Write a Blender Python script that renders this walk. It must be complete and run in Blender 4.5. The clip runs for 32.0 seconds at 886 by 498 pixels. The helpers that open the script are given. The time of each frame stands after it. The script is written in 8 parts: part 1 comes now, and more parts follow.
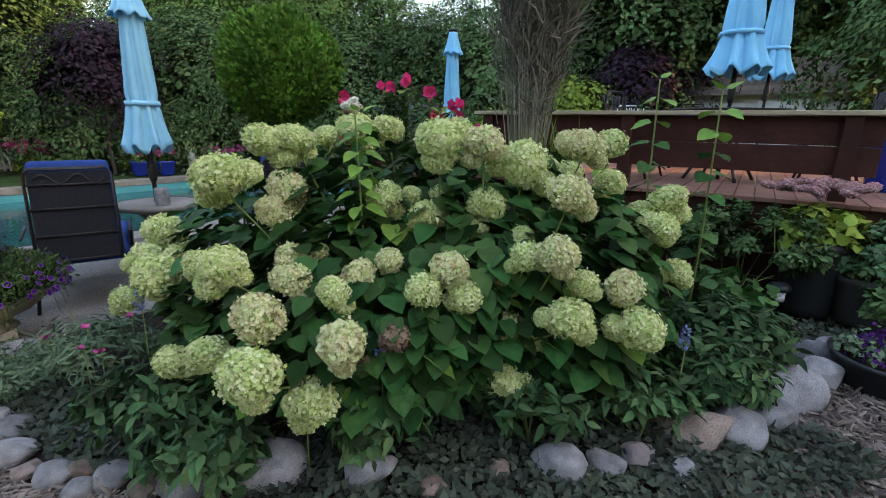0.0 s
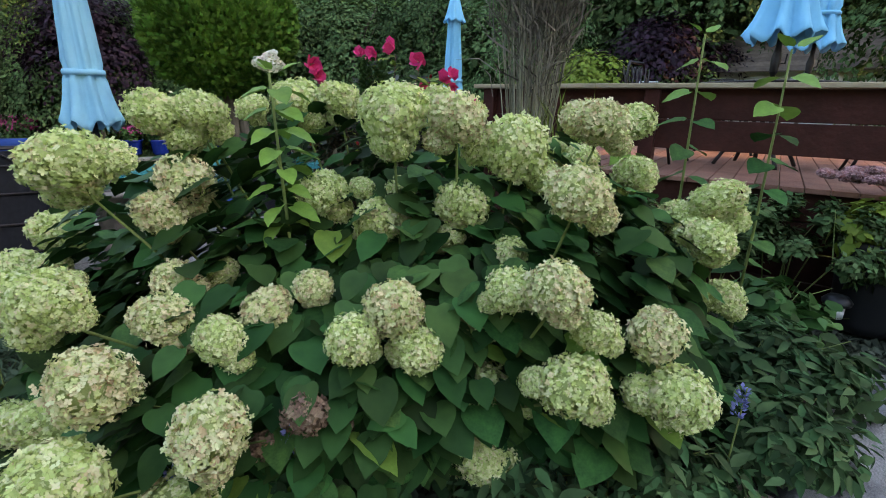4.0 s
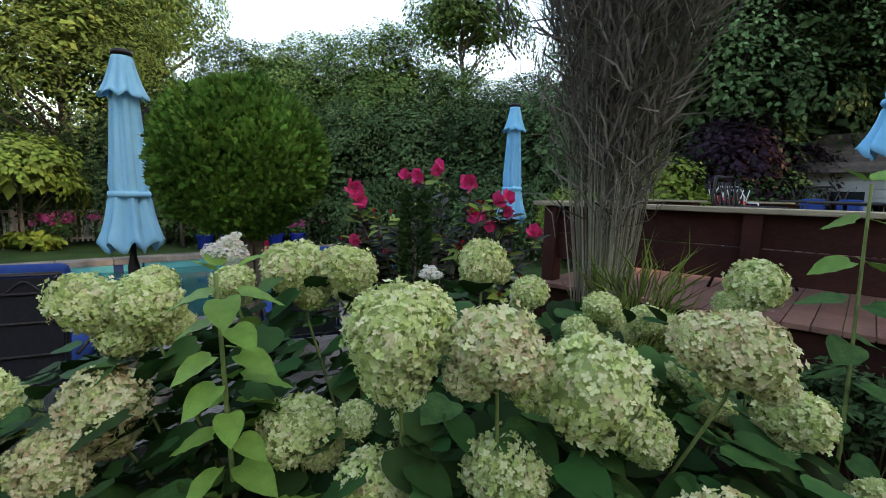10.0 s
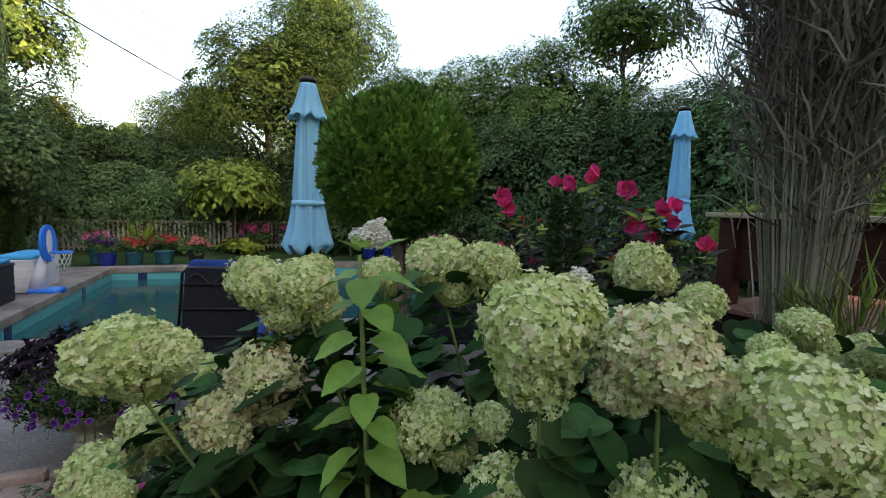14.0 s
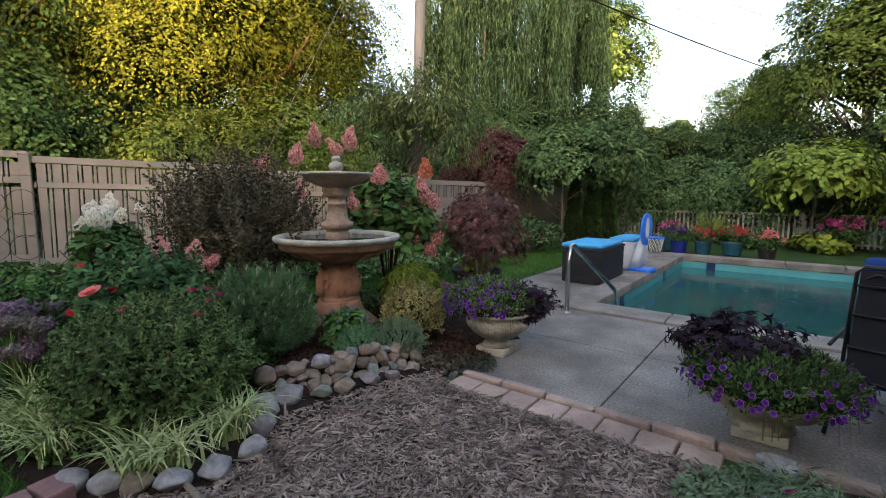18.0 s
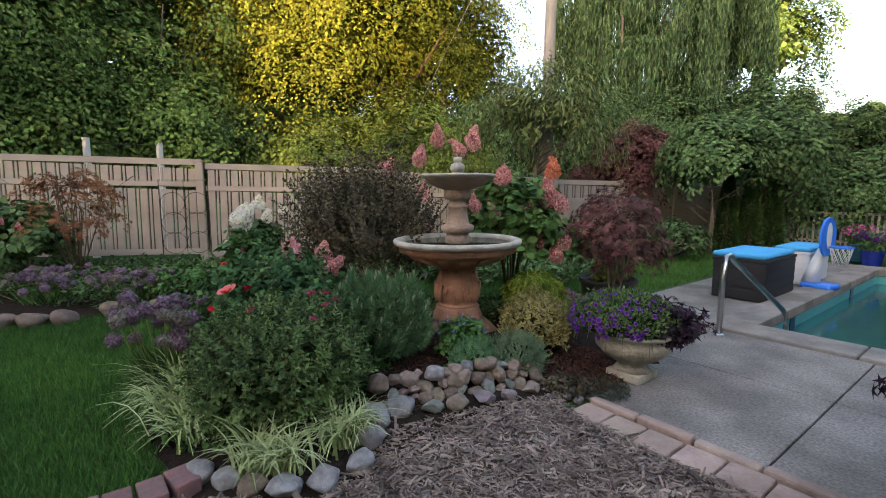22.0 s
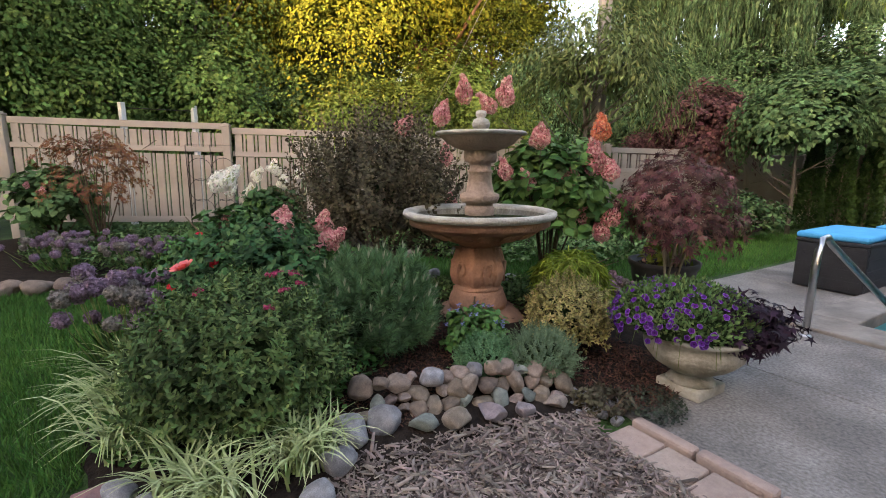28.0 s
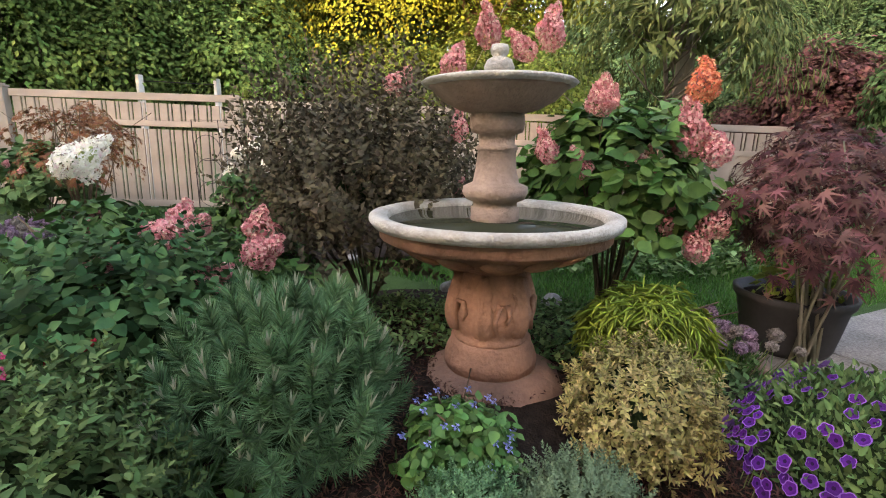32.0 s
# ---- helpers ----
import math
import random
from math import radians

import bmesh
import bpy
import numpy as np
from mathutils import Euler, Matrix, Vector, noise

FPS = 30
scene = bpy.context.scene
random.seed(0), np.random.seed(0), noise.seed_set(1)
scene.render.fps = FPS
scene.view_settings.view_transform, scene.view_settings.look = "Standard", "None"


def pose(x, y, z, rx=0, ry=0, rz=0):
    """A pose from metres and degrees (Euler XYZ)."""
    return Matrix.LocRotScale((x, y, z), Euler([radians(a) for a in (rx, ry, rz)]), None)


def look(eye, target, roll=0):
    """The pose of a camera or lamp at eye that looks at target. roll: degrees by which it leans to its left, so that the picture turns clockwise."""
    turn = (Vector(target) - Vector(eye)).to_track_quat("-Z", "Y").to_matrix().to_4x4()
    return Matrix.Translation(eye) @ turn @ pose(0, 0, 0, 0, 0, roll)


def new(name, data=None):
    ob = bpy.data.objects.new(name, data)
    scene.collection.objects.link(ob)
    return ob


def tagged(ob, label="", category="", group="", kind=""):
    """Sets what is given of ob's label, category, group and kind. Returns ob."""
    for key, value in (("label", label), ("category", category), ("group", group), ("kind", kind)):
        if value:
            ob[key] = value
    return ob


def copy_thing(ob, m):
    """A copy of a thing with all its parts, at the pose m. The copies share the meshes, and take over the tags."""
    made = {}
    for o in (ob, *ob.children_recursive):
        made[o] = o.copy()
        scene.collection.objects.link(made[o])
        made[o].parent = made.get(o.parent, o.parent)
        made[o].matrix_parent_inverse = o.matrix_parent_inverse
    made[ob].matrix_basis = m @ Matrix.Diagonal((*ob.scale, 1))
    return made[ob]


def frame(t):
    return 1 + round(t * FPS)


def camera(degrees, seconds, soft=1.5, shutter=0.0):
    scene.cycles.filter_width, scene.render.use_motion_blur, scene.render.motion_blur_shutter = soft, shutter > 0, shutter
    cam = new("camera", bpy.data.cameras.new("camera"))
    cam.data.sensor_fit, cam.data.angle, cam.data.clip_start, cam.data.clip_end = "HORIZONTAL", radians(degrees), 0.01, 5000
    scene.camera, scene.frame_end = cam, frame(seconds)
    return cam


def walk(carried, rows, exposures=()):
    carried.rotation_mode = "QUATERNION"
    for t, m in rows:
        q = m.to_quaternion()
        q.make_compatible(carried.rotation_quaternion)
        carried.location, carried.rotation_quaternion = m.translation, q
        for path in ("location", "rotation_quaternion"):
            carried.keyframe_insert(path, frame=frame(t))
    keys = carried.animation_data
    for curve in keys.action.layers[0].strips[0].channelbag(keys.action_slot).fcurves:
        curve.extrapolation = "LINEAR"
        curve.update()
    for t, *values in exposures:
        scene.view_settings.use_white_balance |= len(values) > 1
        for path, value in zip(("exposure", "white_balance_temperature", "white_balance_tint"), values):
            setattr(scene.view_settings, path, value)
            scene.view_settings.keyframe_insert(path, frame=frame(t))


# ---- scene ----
cam = camera(86.8, 32, soft=1.0)
PATH = [
    (0, (0.205, 0.142, 1.457), (0.099, 2.07, 0.938), 0.9),
    (0.5, (0.213, 0.154, 1.445), (0.084, 2.083, 0.932), 0.9),
    (1, (0.203, 0.193, 1.449), (0.073, 2.118, 0.922), 1.0),
    (1.5, (0.207, 0.282, 1.437), (0.079, 2.204, 0.898), 0.8),
    (2, (0.218, 0.439, 1.437), (0.104, 2.356, 0.876), 1.0),
    (2.5, (0.244, 0.571, 1.428), (0.12, 2.482, 0.852), 0.8),
    (3, (0.256, 0.63, 1.418), (0.103, 2.534, 0.824), 0.9),
    (3.5, (0.293, 0.688, 1.414), (0.146, 2.59, 0.817), 1.1),
    (5.5, (0.418, 0.809, 1.466), (0.22, 2.709, 0.874), 1.8),
    (6, (0.406, 0.806, 1.472), (0.158, 2.707, 0.899), 1.8),
    (6.5, (0.391, 0.811, 1.481), (0.106, 2.714, 0.935), 1.8),
    (7, (0.38, 0.821, 1.498), (0.07, 2.731, 0.994), 1.7),
    (7.5, (0.374, 0.823, 1.521), (0.05, 2.742, 1.062), 1.6),
    (8, (0.379, 0.841, 1.544), (0.041, 2.77, 1.14), 1.4),
    (8.5, (0.392, 0.91, 1.596), (0.044, 2.847, 1.242), 1.4),
    (9, (0.373, 1.015, 1.617), (0.016, 2.957, 1.302), 1.2),
    (9.5, (0.34, 1.211, 1.642), (-0.042, 3.154, 1.361), 1.3),
    (10, (0.332, 1.339, 1.654), (-0.086, 3.28, 1.409), 1.3),
    (10.5, (0.369, 1.439, 1.678), (-0.076, 3.377, 1.462), 1.2),
    (11, (0.393, 1.486, 1.686), (-0.067, 3.422, 1.491), 1.4),
    (11.5, (0.41, 1.498, 1.68), (-0.054, 3.436, 1.504), 1.5),
    (12, (0.417, 1.497, 1.679), (-0.046, 3.436, 1.519), 1.6),
    (12.5, (0.421, 1.492, 1.674), (-0.057, 3.428, 1.513), 1.5),
    (13, (0.424, 1.481, 1.654), (-0.137, 3.394, 1.489), 1.4),
    (13.5, (0.395, 1.456, 1.622), (-0.35, 3.304, 1.447), 1.3),
    (14, (0.322, 1.407, 1.589), (-0.685, 3.126, 1.404), 1.5),
    (14.5, (0.259, 1.333, 1.567), (-1.032, 2.849, 1.382), 1.4),
    (15, (0.223, 1.242, 1.575), (-1.312, 2.508, 1.375), 1.3),
    (15.5, (0.202, 1.155, 1.557), (-1.524, 2.145, 1.349), 1.3),
    (17.5, (-0.117, 0.813, 1.544), (-2.094, 0.991, 1.298), 0.4),
    (18, (-0.2, 0.799, 1.543), (-2.184, 0.81, 1.292), 0.2),
    (18.5, (-0.331, 0.835, 1.561), (-2.31, 0.695, 1.305), 0.2),
    (19, (-0.436, 0.827, 1.567), (-2.404, 0.576, 1.313), 0.1),
    (19.5, (-0.485, 0.794, 1.567), (-2.442, 0.466, 1.318), 0.0),
    (20, (-0.505, 0.778, 1.568), (-2.453, 0.396, 1.326), -0.0),
    (20.5, (-0.516, 0.777, 1.571), (-2.455, 0.35, 1.329), -0.1),
    (21, (-0.507, 0.786, 1.573), (-2.438, 0.323, 1.331), -0.2),
    (21.5, (-0.503, 0.782, 1.565), (-2.428, 0.296, 1.321), -0.2),
    (22, (-0.505, 0.795, 1.567), (-2.421, 0.284, 1.314), -0.2),
    (22.5, (-0.511, 0.79, 1.559), (-2.421, 0.259, 1.292), -0.2),
    (23, (-0.516, 0.791, 1.551), (-2.416, 0.236, 1.27), -0.2),
    (23.5, (-0.523, 0.785, 1.545), (-2.413, 0.203, 1.248), -0.2),
    (24, (-0.53, 0.775, 1.542), (-2.41, 0.163, 1.237), -0.2),
    (24.5, (-0.535, 0.769, 1.539), (-2.405, 0.13, 1.233), -0.2),
    (25, (-0.533, 0.767, 1.548), (-2.394, 0.102, 1.24), -0.3),
    (25.5, (-0.533, 0.766, 1.555), (-2.379, 0.061, 1.245), -0.4),
    (27.5, (-1.105, 0.849, 1.511), (-2.945, 0.148, 1.165), -0.2),
    (28, (-1.289, 0.853, 1.474), (-3.125, 0.151, 1.106), 0.2),
    (28.5, (-1.539, 0.766, 1.444), (-3.364, 0.051, 1.047), 0.3),
    (29, (-1.777, 0.686, 1.42), (-3.591, -0.054, 1.013), 0.4),
    (29.5, (-2.047, 0.692, 1.411), (-3.842, -0.084, 0.99), 0.6),
    (30, (-2.262, 0.7, 1.415), (-4.044, -0.097, 0.979), 0.7),
    (30.5, (-2.47, 0.654, 1.392), (-4.244, -0.154, 0.943), 0.6),
    (31, (-2.658, 0.579, 1.416), (-4.418, -0.259, 0.966), 0.5),
    (31.5, (-2.771, 0.584, 1.412), (-4.511, -0.294, 0.961), 0.5),
    (32, (-2.868, 0.622, 1.414), (-4.59, -0.296, 0.974), 0.5),
]
walk(cam, [(t, look(eye, target, roll)) for t, eye, target, roll in PATH], exposures=((0.0, 3.15, 7200, 19), (3.5, 3.25, 7200, 19), (6.0, 3.15, 7200, 19), (9.0, 2.90, 7200, 19), (10.0, 2.78, 7200, 19), (13.0, 2.48, 7200, 19), (15.5, 2.50, 7200, 19), (18.0, 2.70, 7200, 19), (21.0, 2.85, 7200, 19), (24.0, 2.95, 7200, 19), (28.5, 3.3, 7800, 23), (32.0, 3.7, 7900, 24)))

# ---- light ----
world = bpy.data.worlds.new("sky")
scene.world = world
world.use_nodes = True
wn = world.node_tree
sky = wn.nodes.new("ShaderNodeTexSky")
sky.sky_type, sky.sun_disc = "NISHITA", False
SUN_EL, SUN_AZ = 11.0, 97.0      # degrees; azimuth clockwise from +y
sky.sun_elevation, sky.sun_rotation = radians(SUN_EL), radians(SUN_AZ)
sky.air_density, sky.dust_density, sky.ozone_density = 1.0, 2.8, 1.0
wn.links.new(sky.outputs[0], wn.nodes["Background"].inputs[0])
wn.nodes["Background"].inputs[1].default_value = 0.15
sun_data = bpy.data.lights.new("sun", "SUN")
sun_data.energy, sun_data.angle, sun_data.color = 2.2, radians(0.6), (1.0, 0.72, 0.42)
sun = new("sun", sun_data)
sun.matrix_world = look((60 * math.sin(radians(SUN_AZ)), 60 * math.cos(radians(SUN_AZ)), 60 * math.tan(radians(SUN_EL))), (0, 0, 0))

# ---- materials ----
def mat(name, a, b=None, scale=8.0, rough=0.7, bump=0.0, bscale=60.0, metal=0.0, island=0.0, trans=0.0, spec=0.18, coat=0.0, obj=False, detail=6.0, stretch=(1, 1, 1), stain=0.0):
    """Two-tone noise surface; island: colour spread from piece to piece; trans: light through leaves."""
    m = bpy.data.materials.new(name)
    m.use_nodes = True
    nt = m.node_tree
    N, L = nt.nodes, nt.links
    bs = N["Principled BSDF"]
    b = b or tuple(c * 0.7 for c in a)
    co = N.new("ShaderNodeTexCoord")
    mp = N.new("ShaderNodeMapping")
    mp.inputs["Scale"].default_value = stretch
    L.new(co.outputs["Object" if not obj else "Generated"], mp.inputs[0])
    n1, n2, add = N.new("ShaderNodeTexNoise"), N.new("ShaderNodeTexNoise"), N.new("ShaderNodeMath")
    n1.inputs["Scale"].default_value, n1.inputs["Detail"].default_value = scale, detail
    n2.inputs["Scale"].default_value, n2.inputs["Detail"].default_value = scale * 7.3, 4
    L.new(mp.outputs[0], n1.inputs[0]), L.new(mp.outputs[0], n2.inputs[0])
    add.operation = "MULTIPLY_ADD"
    L.new(n2.outputs[0], add.inputs[0])
    add.inputs[1].default_value = 0.45
    L.new(n1.outputs[0], add.inputs[2])
    ramp = N.new("ShaderNodeValToRGB")
    ramp.color_ramp.elements[0].position, ramp.color_ramp.elements[1].position = 0.5, 0.95
    ramp.color_ramp.elements[0].color, ramp.color_ramp.elements[1].color = (*b, 1), (*a, 1)
    L.new(add.outputs[0], ramp.inputs[0])
    col = ramp.outputs[0]
    if stain:
        n3, m3, sc = N.new("ShaderNodeTexNoise"), N.new("ShaderNodeMapRange"), N.new("ShaderNodeVectorMath")
        n3.inputs["Scale"].default_value, n3.inputs["Detail"].default_value = 1.7, 7
        L.new(mp.outputs[0], n3.inputs[0]), L.new(n3.outputs[0], m3.inputs[0])
        m3.inputs[1].default_value, m3.inputs[2].default_value = 0.38, 0.62
        m3.inputs[3].default_value, m3.inputs[4].default_value = 1 - stain, 1 + stain * 0.4
        sc.operation = "SCALE"
        L.new(col, sc.inputs[0]), L.new(m3.outputs[0], sc.inputs["Scale"])
        col = sc.outputs[0]
    if island:
        ge, hs, mr, oi, ad = N.new("ShaderNodeNewGeometry"), N.new("ShaderNodeHueSaturation"), N.new("ShaderNodeMapRange"), N.new("ShaderNodeObjectInfo"), N.new("ShaderNodeMath")
        ad.operation = "ADD"
        L.new(ge.outputs["Random Per Island"], ad.inputs[0]), L.new(oi.outputs["Random"], ad.inputs[1])
        fr = N.new("ShaderNodeMath")
        fr.operation = "FRACT"
        L.new(ad.outputs[0], fr.inputs[0])
        L.new(fr.outputs[0], mr.inputs[0])
        mr.inputs[3].default_value, mr.inputs[4].default_value = 1 - island, 1 + island
        oo, vm = N.new("ShaderNodeMapRange"), N.new("ShaderNodeMath")
        vm.operation = "MULTIPLY"
        oo.inputs[3].default_value, oo.inputs[4].default_value = 1 - 0.5 * island, 1 + 0.5 * island
        L.new(oi.outputs["Random"], oo.inputs[0]), L.new(oo.outputs[0], vm.inputs[1]), L.new(mr.outputs[0], vm.inputs[0])
        L.new(vm.outputs[0], hs.inputs["Value"])
        mh = N.new("ShaderNodeMapRange")
        mh.inputs[3].default_value, mh.inputs[4].default_value = 0.5 - 0.045 * island, 0.5 + 0.045 * island
        fr2, mu = N.new("ShaderNodeMath"), N.new("ShaderNodeMath")
        mu.operation, fr2.operation = "MULTIPLY", "FRACT"
        mu.inputs[1].default_value = 7.31
        L.new(fr.outputs[0], mu.inputs[0]), L.new(mu.outputs[0], fr2.inputs[0]), L.new(fr2.outputs[0], mh.inputs[0]), L.new(mh.outputs[0], hs.inputs["Hue"])
        L.new(col, hs.inputs["Color"])
        col = hs.outputs[0]
    L.new(col, bs.inputs["Base Color"])
    bs.inputs["Roughness"].default_value, bs.inputs["Metallic"].default_value = rough, metal
    bs.inputs["Specular IOR Level"].default_value, bs.inputs["Coat Weight"].default_value = spec, coat
    if bump:
        nb, bp = N.new("ShaderNodeTexNoise"), N.new("ShaderNodeBump")
        nb.inputs["Scale"].default_value, nb.inputs["Detail"].default_value = bscale, 5
        L.new(mp.outputs[0], nb.inputs[0]), L.new(nb.outputs[0], bp.inputs["Height"])
        bp.inputs["Strength"].default_value, bp.inputs["Distance"].default_value = bump, 0.02
        L.new(bp.outputs[0], bs.inputs["Normal"])
    if trans:
        tr, mx = N.new("ShaderNodeBsdfTranslucent"), N.new("ShaderNodeMixShader")
        L.new(col, tr.inputs[0])
        mx.inputs[0].default_value = trans
        L.new(bs.outputs[0], mx.inputs[1]), L.new(tr.outputs[0], mx.inputs[2]), L.new(mx.outputs[0], N["Material Output"].inputs[0])
    return m


def leafm(name, a, b=None, island=0.35, rough=0.5, trans=0.25, spec=0.35, scale=3.0):
    return mat(name, a, b, scale=scale, rough=rough, island=island, trans=trans * 0.6, spec=spec * 0.35)


def floretm(name, tones, trans=0.22):
    """Petals whose tone changes from floret to floret."""
    m = bpy.data.materials.new(name)
    m.use_nodes = True
    N, L = m.node_tree.nodes, m.node_tree.links
    bs = N["Principled BSDF"]
    ge, ramp = N.new("ShaderNodeNewGeometry"), N.new("ShaderNodeValToRGB")
    el = ramp.color_ramp.elements
    while len(el) < len(tones):
        el.new(0.5)
    for e, (p, c) in zip(el, tones):
        e.position, e.color = p, (*c, 1)
    co, nz, mr, mx = N.new("ShaderNodeTexCoord"), N.new("ShaderNodeTexNoise"), N.new("ShaderNodeMapRange"), N.new("ShaderNodeMath")
    nz.inputs["Scale"].default_value, nz.inputs["Detail"].default_value = 2.2, 3
    L.new(co.outputs["Object"], nz.inputs[0]), L.new(nz.outputs[0], mr.inputs[0])
    mr.inputs[1].default_value, mr.inputs[2].default_value, mr.inputs[3].default_value, mr.inputs[4].default_value = 0.35, 0.7, -0.2, 0.16
    mx.operation, mx.use_clamp = "ADD", True
    L.new(ge.outputs["Random Per Island"], mx.inputs[0]), L.new(mr.outputs[0], mx.inputs[1]), L.new(mx.outputs[0], ramp.inputs[0])
    L.new(ramp.outputs[0], bs.inputs["Base Color"])
    bs.inputs["Roughness"].default_value, bs.inputs["Specular IOR Level"].default_value = 0.75, 0.15
    tr, mix = N.new("ShaderNodeBsdfTranslucent"), N.new("ShaderNodeMixShader")
    L.new(ramp.outputs[0], tr.inputs[0])
    mix.inputs[0].default_value = trans
    L.new(bs.outputs[0], mix.inputs[1]), L.new(tr.outputs[0], mix.inputs[2]), L.new(mix.outputs[0], N["Material Output"].inputs[0])
    return m


